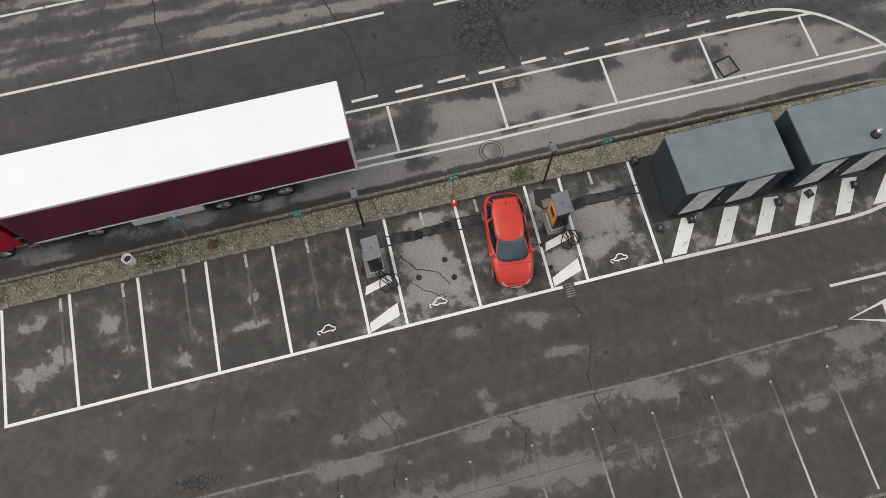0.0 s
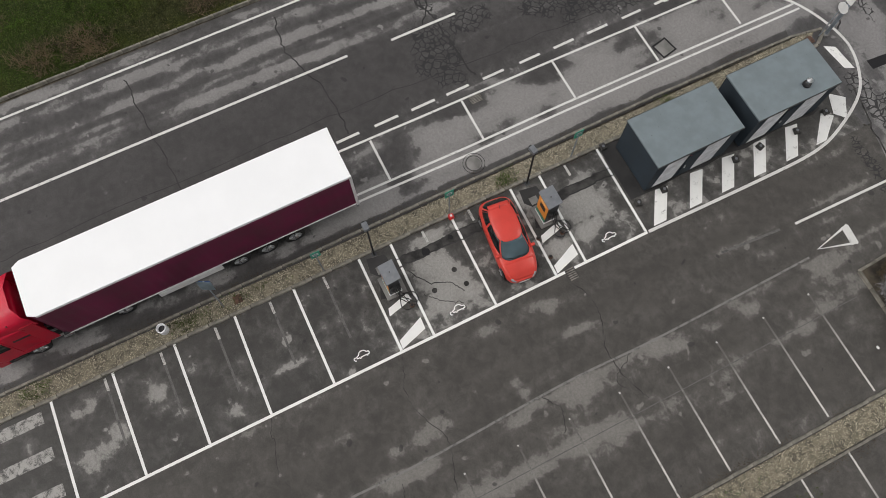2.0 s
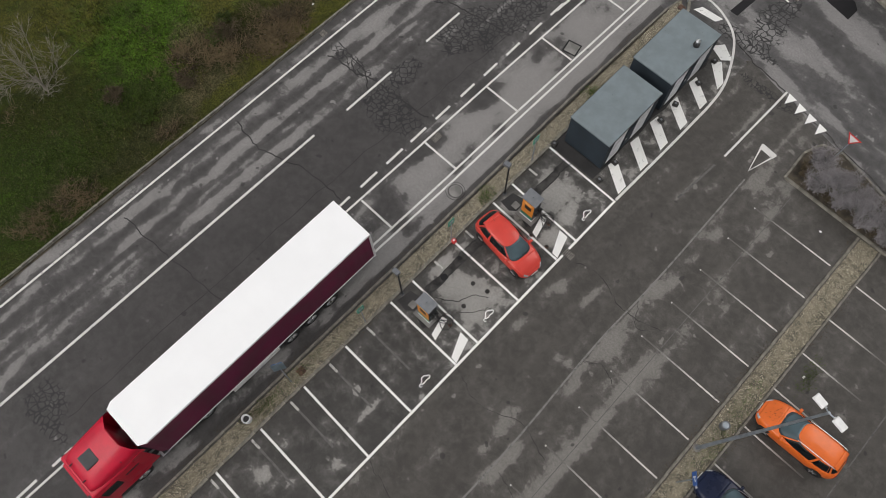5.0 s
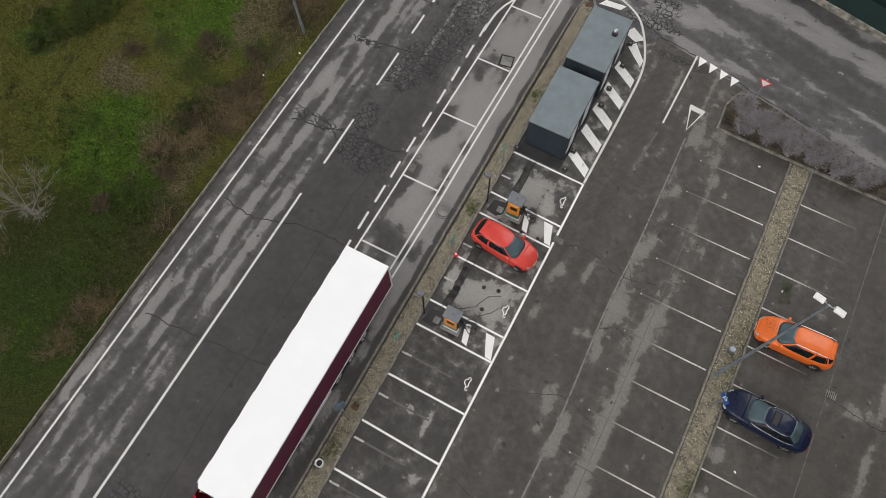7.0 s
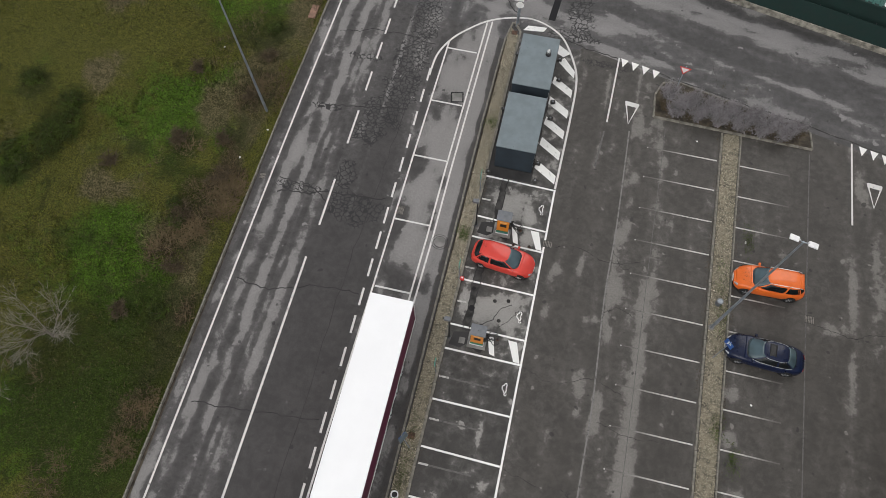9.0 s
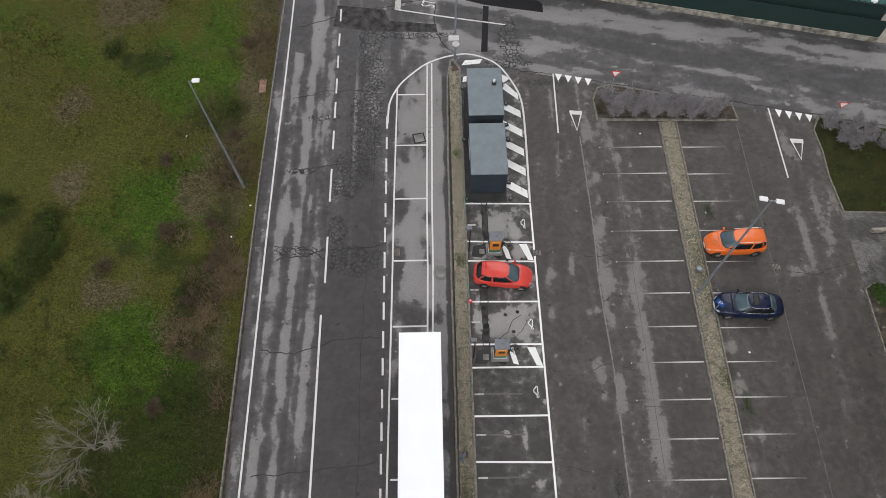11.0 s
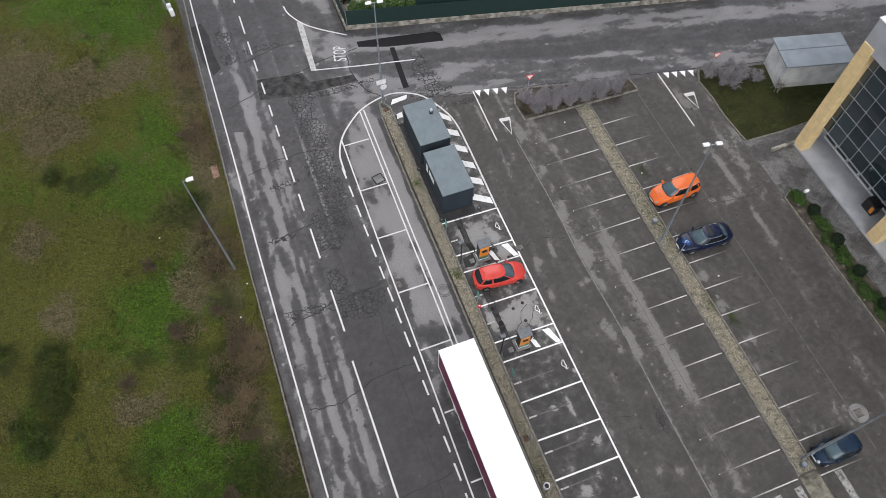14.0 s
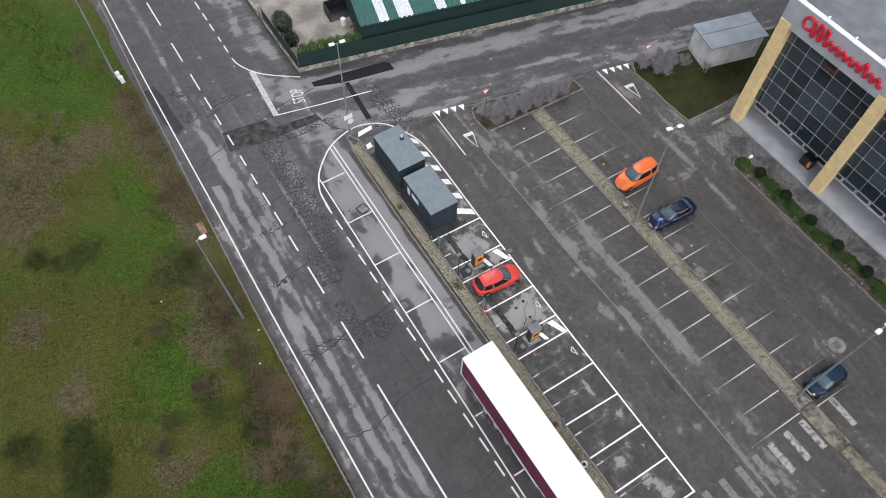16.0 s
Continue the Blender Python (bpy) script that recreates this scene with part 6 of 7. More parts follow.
for k in range(16):
    y = 3.9 - 1.55 * k
    w = part("window", block(29.84, 29.9, y - 0.66, y + 0.66, 0.5, 2.6), CURTAIN_GLASS, B, "dark ground-floor window")
    part("window_frame", block(29.8, 29.87, y - 0.72, y - 0.64, 0.3, 2.7), WHITE_METAL, w)
    part("window_sill", block(29.78, 29.9, y - 0.72, y + 0.72, 0.3, 0.48), WHITE_METAL, w)
# the sign's script, kept as plain flowing red strokes
sy0 = 3.2
def sweep(points, r, n=8):
    """One unbroken round bar along a line of points."""
    bm = bmesh.new()
    pts = [Vector(p) for p in points]
    rings = []
    for k, p in enumerate(pts):
        d = (pts[min(k + 1, len(pts) - 1)] - pts[max(k - 1, 0)]).normalized()
        a = d.cross(Vector((1, 0, 0))).normalized()
        b = Vector((1, 0, 0))
        rings.append([bm.verts.new(p + (a * math.cos(2 * math.pi * i / n) + b * math.sin(2 * math.pi * i / n)) * r) for i in range(n)])
    for a, b in zip(rings, rings[1:]):
        for i in range(n):
            bm.faces.new((a[i], a[(i + 1) % n], b[(i + 1) % n], b[i]))
    bm.faces.new(rings[0])
    bm.faces.new(rings[-1][::-1])
    bmesh.ops.recalc_face_normals(bm, faces=bm.faces)
    return bm


wave = [[(0.95, 1.35), (0.75, 1.75), (0.3, 1.8), (0.0, 1.35), (0.2, 0.85), (0.65, 0.8), (1.05, 1.2)]]
stroke = [(1.0, 1.9), (1.05, 0.6)]
for k in range(10):
    u, top = 1.2 + 0.66 * k, 1.9 if k < 2 else 1.6 if k == 7 else 1.22
    stroke += [(u + 0.08, 0.75), (u + 0.26, top - 0.08), (u + 0.40, top), (u + 0.50, top - 0.2), (u + 0.54, 0.62)]
wave.append(stroke + [(8.0, 0.8)])
for curl in wave:
    part("sign_stroke", sweep(smooth_path([(27.08, sy0 - u, 11.85 + v) for u, v in curl], 6), 0.13), RED_LETTER, B, "flowing red stroke on the fascia", True)
c = thing("black_machine", pose(28.9, -3.0, 0.16), "black box with a yellow stripe standing in the porch", "machine")
part("body", block(-0.4, 0.4, -0.6, 0.6, 0, 1.1, 0.04), BLACK, c)
part("stripe", block(-0.405, -0.4, -0.5, -0.2, 0.2, 0.9), ORANGE_PANEL, c)
tagged(part("low_wall", block(24.75, 27.05, 4.95, 5.2, 0.0, 0.35, 0.02), KERB), "low dark concrete wall before the pillar", "wall", kind="structure")

# planting strip along the forecourt
bed = prism([(23.1, 0.5), (24.0, 0.8), (24.9, -1.0), (24.95, -30), (23.15, -30)], -0.02, 0.12)
tagged(part("planting_bed", bed, EARTH), "planting bed with white stones beside the forecourt", "planting bed", kind="structure")
kerb_run("bed_kerb", [(23.05, -30), (23.0, 0.45), (23.9, 0.95)], 0.14, 0.18, "whitish rough kerb of the planting bed", length=0.7)
kerb_run("lawn_kerb", [(23.25, 6.7), (23.0, 9.8), (23.1, 12.4), (22.95, 14.2), (23.7, 15.6), (26.0, 15.2)], 0.15, 0.14, "broken pale kerb round the lawn", length=0.8)
kerb_run("lawn_kerb", [(23.3, 6.75), (27.0, 6.6), (30.0, 6.7)], 0.12, 0.10, "pale kerb between lawn and forecourt", length=0.8)

# small grey outbuilding on the lawn
O = thing("outbuilding", pose(32.5, 11.95, 0, 0, 0, -13.8), "small whitish prefabricated outbuilding with a metal roof", "building")
part("wall", block(-3.0, 3.0, -1.6, 1.6, 0, 2.85, 0.02), SHED_GREY, O)
part("roof", block(-3.25, 3.25, -1.85, 0.2, 2.85, 3.0, 0.05), SHED_GREY_ROOF, O, "weathered metal roof sheet")
part("roof", block(-3.25, 3.25, 0.24, 1.85, 2.85, 3.0, 0.05), SHED_GREY_ROOF, O, "weathered metal roof sheet")

# ---- walled yard and green hall beyond the side road ----
U = Matrix.Translation((-5.6, 31.75, 0)) @ pose(0, 0, 0, 0, 0, -13.2)
F = thing("screen_fence", U, "dark green screen fence on a low concrete wall", "fence", kind="structure")
part("wall", block(0, 37.2, 0, 0.25, 0, 0.55, 0.02), KERB, F, "low pale concrete wall")
part("screen", block(0.02, 37.2, 0.08, 0.12, 0.55, 2.3), GREEN_DARK, F, "dark green privacy screen")
for k in range(19):
    part("post", rod((0.05 + k * 2.06, 0.16, 0.5), (0.05 + k * 2.06, 0.16, 2.4), 0.03, n=8), DARK_GREY, F)
F2 = thing("yard_wall", Matrix.Translation((-5.6, 31.75, 0)), "low concrete yard wall with a dark screen", "wall", kind="structure")
part("wall", block(-0.2, 0.05, 0, 40, 0, 0.55, 0.02), KERB, F2)
part("screen", block(-0.08, -0.04, 0, 8.3, 0.55, 1.9), GREEN_DARK, F2)
part("gate_post", block(-0.25, 0.1, 8.6, 9.0, 0, 2.0), KERB, F2)
tagged(part("yard_ground", prism([(-5.5, 31.9), (60, 16.4), (60, 90), (-5.5, 90)], -0.1, 0.012), plain("yard_concrete", (0.27, 0.245, 0.21), 0.9, 0, 0.25, 0.5)), "pale stained concrete yard behind the fence", "pavement", kind="structure")
H = thing("green_hall", Matrix.Translation((1.15, 30.95, 0)) @ pose(0, 0, 0, 0, 0, -13.2), "dark green hall with a corrugated roof and white strips", "building")
part("wall", block(0, 30, 0, 14, 0, 3.35), GREEN_DARK, H)
part("gutter", block(-0.1, 30, -0.2, 0.0, 3.3, 3.45), GREEN_DARK, H)
for k in range(60):
    x0 = -0.1 + k * 0.5
    white = 4 <= k % 12 <= 5 or 8 <= k % 12 <= 10 and k < 12 or k % 12 == 9
    bm = bmesh.new()
    pts = [(0.0, 0.0), (0.13, 0.0), (0.18, 0.05), (0.32, 0.05), (0.37, 0.0), (0.5, 0.0)]
    a = [bm.verts.new((x0 + u, -0.15, 3.42 + z)) for u, z in pts]
    b = [bm.verts.new((x0 + u, 7.0, 4.2 + z)) for u, z in pts]
    d = [bm.verts.new((x0 + u, 14.2, 3.42 + z)) for u, z in pts]
    for i in range(5):
        bm.faces.new((a[i], a[i + 1], b[i + 1], b[i]))
        bm.faces.new((b[i], b[i + 1], d[i + 1], d[i]))
    part("roof_sheet", bm, WHITE_ROOF if white else GREEN_ROOF, H)
c = thing("open_container", pose(0.3, 36.6, 0.01, 0, 0, -5), "dark open rubbish container in the yard", "container")
part("floor", block(0, 2.4, 0, 1.8, 0, 0.1), BLACK, c)
for a in ((0, 2.4, 1.74, 1.8), (0, 0.06, 0, 1.8), (2.34, 2.4, 0, 1.8)):
    part("side", block(*a, 0.1, 1.3), BLACK, c)
c = thing("scrap_pile", pose(2.2, 34.6, 0.01), "heap of rusty scrap and boards", "scrap heap")
for k in range(16):
    a, b = random.uniform(0, 6.28), random.uniform(0.2, 0.7)
    part("board", rod((b * math.cos(a), b * math.sin(a), 0.05), (-b * math.cos(a) * 0.5, -b * math.sin(a), random.uniform(0.2, 0.7)), 0.05, n=5), random.choice((RUST, YELLOW_STONE, RUST)), c)
c = thing("white_barrel", pose(1.3, 35.6, 0.01), "white plastic barrel in the yard", "barrel")
part("shell", rod((0, 0, 0), (0, 0, 0.8), 0.28, n=16), WHITE_METAL, c)
part("lid", rod((0, 0, 0.8), (0, 0, 0.85), 0.25, n=16), WHITE_SIGN, c)


# ---- plants ----
def leaf_material(name, stops, rough=0.85):
    n = Nodes(name)
    g = n.tree.nodes.new("ShaderNodeNewGeometry")
    tone = n.mix(g.outputs["Random Per Island"], stops[0], stops[1])
    tone = n.mix(n.step(n.noise(0.5, 3.0), 0.42, 0.62), tone, n.mix(g.outputs["Random Per Island"], stops[1], stops[2]))
    return n.done(tone, rough, 0.0, 0.25)


def meadow_material(name, blade=False):
    """Winter grass; lushness, straw and murk come from the mesh itself."""
    n = Nodes(name)
    lush, straw = (n.tree.nodes.new("ShaderNodeAttribute") for _ in range(2))
    lush.attribute_name, straw.attribute_name = "lush", "straw"
    b = n.noise(0.9, 5.0, 0.68, None, 0.5)
    c = n.noise(3.5, 5.0, 0.7, n.place((1, 1, 1), 0.4, (30, 9, 0)), 0.4)
    jitter = n.math("ADD", n.math("MULTIPLY", n.math("SUBTRACT", b, 0.5), 1.3), n.math("MULTIPLY", n.math("SUBTRACT", c, 0.5), 0.9))
    tone = n.mix(n.step(c, 0.3, 0.7), (0.084, 0.088, 0.012), (0.142, 0.140, 0.027))
    tone = n.mix(n.step(n.math("ADD", lush.outputs["Fac"], jitter), 0.15, 0.9), tone, n.mix(n.step(c, 0.35, 0.65), (0.046, 0.100, 0.005), (0.094, 0.186, 0.014)))
    tone = n.mix(n.step(n.math("ADD", straw.outputs["Fac"], jitter), 0.2, 0.8, 0.0, 0.95), tone, n.mix(n.step(c, 0.35, 0.65), (0.095, 0.078, 0.040), (0.195, 0.162, 0.092)))
    murk = n.tree.nodes.new("ShaderNodeAttribute")
    murk.attribute_name = "murk"
    tone = n.mix(n.step(n.math("ADD", murk.outputs["Fac"], n.math("MULTIPLY", jitter, 1.2)), 0.25, 0.8, 0.0, 0.75), tone, n.mix(n.step(c, 0.35, 0.65), (0.014, 0.024, 0.003), (0.030, 0.043, 0.007)))
    d = n.noise(0.35, 5.0, 0.7, n.place((1, 0.8, 1), 0, (4, 40, 0)), 0.5)
    tone = n.mix(n.step(n.math("ADD", d, n.math("MULTIPLY", jitter, 0.25)), 0.58, 0.70, 0.0, 0.7), tone, (0.022, 0.030, 0.006))
    # dark and pale flecks put shadows and highlights among the tufts into colour
    fine = n.noise(11.0, 5.0, 0.75)
    tone = n.mix(n.step(fine, 0.40, 0.60, 0.0, 0.84), tone, (0.016, 0.021, 0.004))
    tone = n.mix(n.step(n.noise(14.0, 5.0, 0.75), 0.52, 0.70, 0.0, 0.6), tone, (0.15, 0.145, 0.060))
    if blade:
        g = n.tree.nodes.new("ShaderNodeNewGeometry")
        gain = n.tree.nodes.new("ShaderNodeVectorMath")
        gain.operation = "SCALE"
        n.tree.links.new(tone, gain.inputs[0])
        n.put(gain.inputs["Scale"], n.step(g.outputs["Random Per Island"], 0.0, 1.0, 0.55, 1.75))
        tone = gain.outputs[0]
    else:
        n.bump(n.noise(7.0, 5.0, 0.75), 1.0, 0.18)
    return n.done(tone, 0.95, 0.0, 0.2)


MEADOW = meadow_material("winter_meadow")
MEADOW_BLADE = meadow_material("winter_grass_blades", True)


def rise(x, y):
    edge = min(1.0, max(0.0, (-20.8 - x) / 4.0))
    return -0.02 + edge * (0.22 + 0.5 * noise.noise((x * 0.09, y * 0.09, 2)) + 0.18 * noise.noise((x * 0.4, y * 0.4, 5)) + 0.07 * noise.noise((x * 1.3, y * 1.3, 8)))


def road_edge(y):
    return -20.6 + (0.0 if y < 0 else 0.022 * y)


xs = np.concatenate([np.linspace(0, 22, 56), np.linspace(23, 60, 30)])
ys = np.linspace(-60, 100, 220)
verts, faces = [], []
for y in ys:
    for d in xs:
        x = road_edge(y) - 0.1 - d
        verts.append((x, float(y), rise(x + (road_edge(y) + 20.6) * -1, y)))
w = len(xs)
for j in range(len(ys) - 1):
    for i in range(w - 1):
        k = j * w + i
        faces.append((k, k + w, k + w + 1, k + 1))
LUSH = ((-26.4, 40.8, 4.0, 5.0), (-30.8, 47.0, 4.0, 6.0), (-24.6, 25.0, 2.2, 3.0), (-24.5, 49.6, 3.0, 6.0), (-29.1, -3.0, 1.6, 1.6), (-24.8, -5.4, 2.6, 3.0), (-25.2, 10.9, 1.2, 2.0), (-27.5, 19.2, 3.0, 4.0), (-29.0, -15.0, 3.0, 3.0), (-37.5, 1.4, 1.0, 1.5), (-23.6, 6.6, 0.8, 1.2), (-28.0, 8.0, 3.0, 4.0), (-24.0, -14.0, 3.0, 4.0), (-26.5, -4.5, 3.0, 2.5), (-27.5, -1.5, 2.5, 2.0), (-24.4, 21.0, 1.6, 4.0), (-23.6, 42.0, 2.5, 6.0))
STRAW = ((-30.8, 33.3, 4.0, 3.0), (-33.5, 28.9, 3.0, 3.0), (-34.9, 10.5, 1.5, 1.5), (-24.3, -0.8, 1.2, 1.5), (-21.6, 33.0, 1.0, 5.0), (-35.8, 17.6, 1.5, 1.5), (-30.5, 1.0, 1.5, 0.9), (-25.0, 8.7, 1.3, 2.0), (-23.3, 12.2, 1.0, 4.0), (-22.3, 5.0, 0.8, 6.0), (-27.5, 33.0, 3.0, 2.5), (-22.2, -4.0, 0.8, 4.0), (-36.0, 36.0, 4.0, 5.0), (-22.0, 22.0, 0.8, 5.0))
ob = raw("meadow", verts, faces, MEADOW)
MURK = ((-23.4, 17.5, 1.8, 1.6), (-24.6, 16.6, 2.2, 1.5), (-26.5, 4.0, 1.2, 1.6), (-35.8, 5.6, 1.3, 2.6), (-37.0, 1.2, 1.2, 1.2), (-39.0, 8.0, 1.4, 1.6), (-23.6, -8.0, 1.3, 2.5), (-22.4, -14.0, 1.3, 4.0), (-26.5, -12.0, 2.2, 2.6), (-34.0, 49.0, 2.5, 2.5), (-31.0, 22.0, 1.6, 1.2), (-34.0, 23.5, 0.9, 1.0), (-23.8, 2.0, 0.9, 1.6), (-29.5, 4.6, 0.8, 0.8))


BRAMBLE = ((-22.8, 10.5, 1.0, 2.8), (-22.9, 6.5, 1.1, 2.4), (-22.6, 3.6, 1.0, 1.8), (-22.9, -0.6, 1.1, 1.5), (-24.2, 2.4, 0.9, 0.9), (-25.6, 5.6, 0.8, 0.8), (-24.3, -2.2, 0.7, 0.7), (-21.5, -6.5, 0.5, 1.0), (-22.3, -12.7, 0.8, 1.4), (-22.4, -15.5, 0.8, 2.0), (-21.7, 33.0, 0.9, 4.0), (-21.6, 24.0, 0.6, 3.0))


def growth(a, b):
    """How lush, how straw-dry and how dark the meadow is at a place."""
    near = max(0.0, 1 - (road_edge(b) - a) / 6.0)
    lush = 0.9 * smear(a, b, LUSH) + 0.50 * noise.noise((a * 0.10, b * 0.10, 30)) + 0.38 * noise.noise((a * 0.33, b * 0.33, 31)) + 0.25 * noise.noise((a * 1.2, b * 1.2, 32)) + 0.10
    straw = 1.1 * smear(a, b, STRAW) + 0.5 * noise.noise((a * 0.16, b * 0.12, 60)) + 0.40 * noise.noise((a * 0.45, b * 0.45, 61)) + 0.30 * noise.noise((a * 1.1, b * 1.1, 62)) + 0.22 * near
    # bramble term darkens the ground there, shade between stalks put into the colour
    murk = smear(a, b, MURK) + 0.3 * noise.noise((a * 0.2, b * 0.2, 80)) + 0.50 * min(1.0, max(0.0, (4.0 - b) / 14.0)) * (0.9 + 0.8 * near) + 0.35 * max(0.0, noise.noise((a * 0.5, b * 0.5, 81))) + 0.45 * smear(a, b, BRAMBLE)
    return lush, straw, murk


def set_growth(ob, places):
    values = np.array([growth(a, b) for a, b in places])
    for key, column in zip(("lush", "straw", "murk"), values.T):
        ob.data.attributes.new(key, "FLOAT", "POINT").data.foreach_set("value", np.ascontiguousarray(column, dtype=np.float32))


set_growth(ob, [(a, b) for a, b, _ in verts])
for p in ob.data.polygons:
    p.use_smooth = True
tagged(ob, "uneven winter meadow, green with brown dry patches", "meadow", kind="structure")


def blades(name, count, place_fn, height, width, material, label, category, lean=0.6, per=4, seed=1):
    """Many narrow leaves in clumps, in one mesh."""
    rng = np.random.default_rng(seed)
    verts, faces = [], []
    for _ in range(count):
        spot = place_fn(rng)
        if spot is None:
            continue
        x, y, z, s = spot
        for _ in range(per):
            a = rng.random() * 6.283
            h = height * s * rng.uniform(0.5, 1.2)
            l = lean * h * rng.uniform(0.3, 1.3)
            bx, by = x + rng.normal(0, 0.10 * s), y + rng.normal(0, 0.10 * s)
            c, sn = math.cos(a), math.sin(a)
            wd = width * s * 0.5
            k = len(verts)
            verts += [(bx - sn * wd, by + c * wd, z - 0.03), (bx + sn * wd, by - c * wd, z - 0.03), (bx + c * l, by + sn * l, z + h)]
            faces.append((k, k + 1, k + 2))
    return tagged(raw(name, verts, faces, material), label, category, kind="stuff")


GRASS_GREEN = leaf_material("grass_blades", ((0.040, 0.056, 0.014), (0.070, 0.098, 0.020), (0.072, 0.135, 0.020)))
GRASS_DRY = leaf_material("dry_stalks", ((0.020, 0.016, 0.008), (0.165, 0.124, 0.070), (0.10, 0.076, 0.040)))
TWIG = leaf_material("bare_twigs", ((0.045, 0.041, 0.042), (0.37, 0.35, 0.36), (0.27, 0.257, 0.265)))
TWIG_BROWN = leaf_material("brown_twigs", ((0.040, 0.031, 0.018), (0.13, 0.102, 0.064), (0.09, 0.070, 0.042)))
TWIG_PALE = leaf_material("pale_twigs", ((0.16, 0.145, 0.12), (0.27, 0.25, 0.21), (0.2, 0.18, 0.15)))
HEDGE_GREEN = leaf_material("hedge_leaves", ((0.03, 0.06, 0.012), (0.06, 0.12, 0.024), (0.07, 0.13, 0.026)))
DARK_LEAF = leaf_material("dark_evergreen_leaves", ((0.008, 0.016, 0.008), (0.016, 0.03, 0.012), (0.02, 0.035, 0.014)))


def in_meadow(rng):
    d = rng.uniform(0.3, 1.0) ** 1.3 * 42 - 8.5
    y = rng.uniform(-28, 62)
    if d < 0.3:
        d = rng.uniform(0.3, 40)
    x = road_edge(y) - d
    v = noise.noise((x * 0.14, y * 0.14, 20))
    if v < -0.25:
        return None
    return x, y, rise(x, y), 0.6 + 0.8 * max(0, v)


def meadow_blades(name, count, height, width, label, lean, per, seed):
    ob = blades(name, count, in_meadow, height, width, MEADOW_BLADE, label, "grass", lean, per, seed)
    co = np.empty(len(ob.data.vertices) * 3, dtype=np.float32)
    ob.data.vertices.foreach_get("co", co)
    feet = co.reshape(-1, 3, 3)[:, 0, :2]
    values = np.repeat([growth(float(a), float(b)) for a, b in feet], 3, axis=0)
    for key, column in zip(("lush", "straw", "murk"), values.T):
        ob.data.attributes.new(key, "FLOAT", "POINT").data.foreach_set("value", np.ascontiguousarray(column, dtype=np.float32))


meadow_blades("meadow_grass", 30000, 0.26, 0.085, "tufts of green winter grass", 0.9, 4, 3)


def in_scrub(rng):
    y = rng.uniform(-28, 60)
    d = abs(rng.normal(0, 3.2)) + 0.35
    x = road_edge(y) - d
    v = noise.noise((x * 0.28, y * 0.20, 50)) + 0.35 * noise.noise((x * 0.9, y * 0.9, 4)) + 0.75 * smear(x, y, BRAMBLE) - 0.20
    if v < 0.02:
        return None
    return x, y, rise(x, y), 0.6 + 1.2 * max(0, v)


blades("straw_grass", 6000, in_meadow, 0.22, 0.04, GRASS_DRY, "pale dry grass tufts across the meadow", "grass", 1.1, 4, 13)
blades("roadside_scrub", 13000, in_scrub, 0.34, 0.042, GRASS_DRY, "brown dry bramble and stalks along the road", "scrub", 1.7, 5, 4)


def shrub(name, m, radius, height, count, material, label, twig=0.012, seed=1, group="", stretch=1.0, category="shrub"):
    """A leafless bush: limbs that fork from the foot into a cloud of fine twigs."""
    rng = np.random.default_rng(seed)
    c = thing(name, m, label, category, group)
    verts, faces = [], []

    def stick(p, q, r):
        d = q - p
        s = d.orthogonal().normalized() * r
        t = d.cross(s).normalized() * r
        k = len(verts)
        for u in (s, -0.5 * s + 0.87 * t, -0.5 * s - 0.87 * t):
            verts.append(tuple(p + u))
        for u in (s, -0.5 * s + 0.87 * t, -0.5 * s - 0.87 * t):
            verts.append(tuple(q + u * 0.4))
        for i in range(3):
            faces.append((k + i, k + (i + 1) % 3, k + 3 + (i + 1) % 3, k + 3 + i))

    limbs = []
    lv, lf = verts, faces
    for i in range(max(5, count // 30)):
        a = rng.random() * 6.283
        f = Vector((rng.normal(0, radius * 0.2), rng.normal(0, radius * 0.2 * stretch), 0))
        tip = Vector((math.cos(a) * radius * rng.uniform(0.2, 0.75), math.sin(a) * radius * stretch * rng.uniform(0.2, 0.75), height * rng.uniform(0.45, 0.8)))
        stick(f, tip, twig * 3)
        limbs.append((f, tip))
    part("limb_fork", mesh_to_bm(verts, faces), material, c)
    verts, faces = [], []
    for i in range(count):
        f, tip = limbs[rng.integers(len(limbs))]
        p = f.lerp(tip, rng.uniform(0.35, 1.0))
        d = Vector((rng.normal(0, 1), rng.normal(0, 1), rng.uniform(-0.1, 1.2))).normalized()
        q = p + d * rng.uniform(0.2, 0.5) * radius * 0.8
        stick2(verts, faces, p, q, twig)
        for _ in range(3):
            e = p.lerp(q, rng.uniform(0.4, 1.0))
            d2 = (d + Vector((rng.normal(0, 0.8), rng.normal(0, 0.8), rng.normal(0, 0.5)))).normalized()
            stick2(verts, faces, e, e + d2 * rng.uniform(0.1, 0.3) * radius * 0.7, twig * 0.6)
    raw("twig_cloud", verts, faces, material, c)
    return c


def stick2(verts, faces, p, q, r):
    d = q - p
    s = d.orthogonal().normalized() * r
    t = d.cross(s).normalized() * r
    k = len(verts)
    for u in (s, -0.5 * s + 0.87 * t, -0.5 * s - 0.87 * t):
        verts.append(tuple(p + u))
    verts.append(tuple(q))
    for i in range(3):
        faces.append((k + i, k + (i + 1) % 3, k + 3))


def mesh_to_bm(verts, faces):
    bm = bmesh.new()
    vs = [bm.verts.new(v) for v in verts]
    for f in faces:
        bm.faces.new([vs[i] for i in f])
    return bm


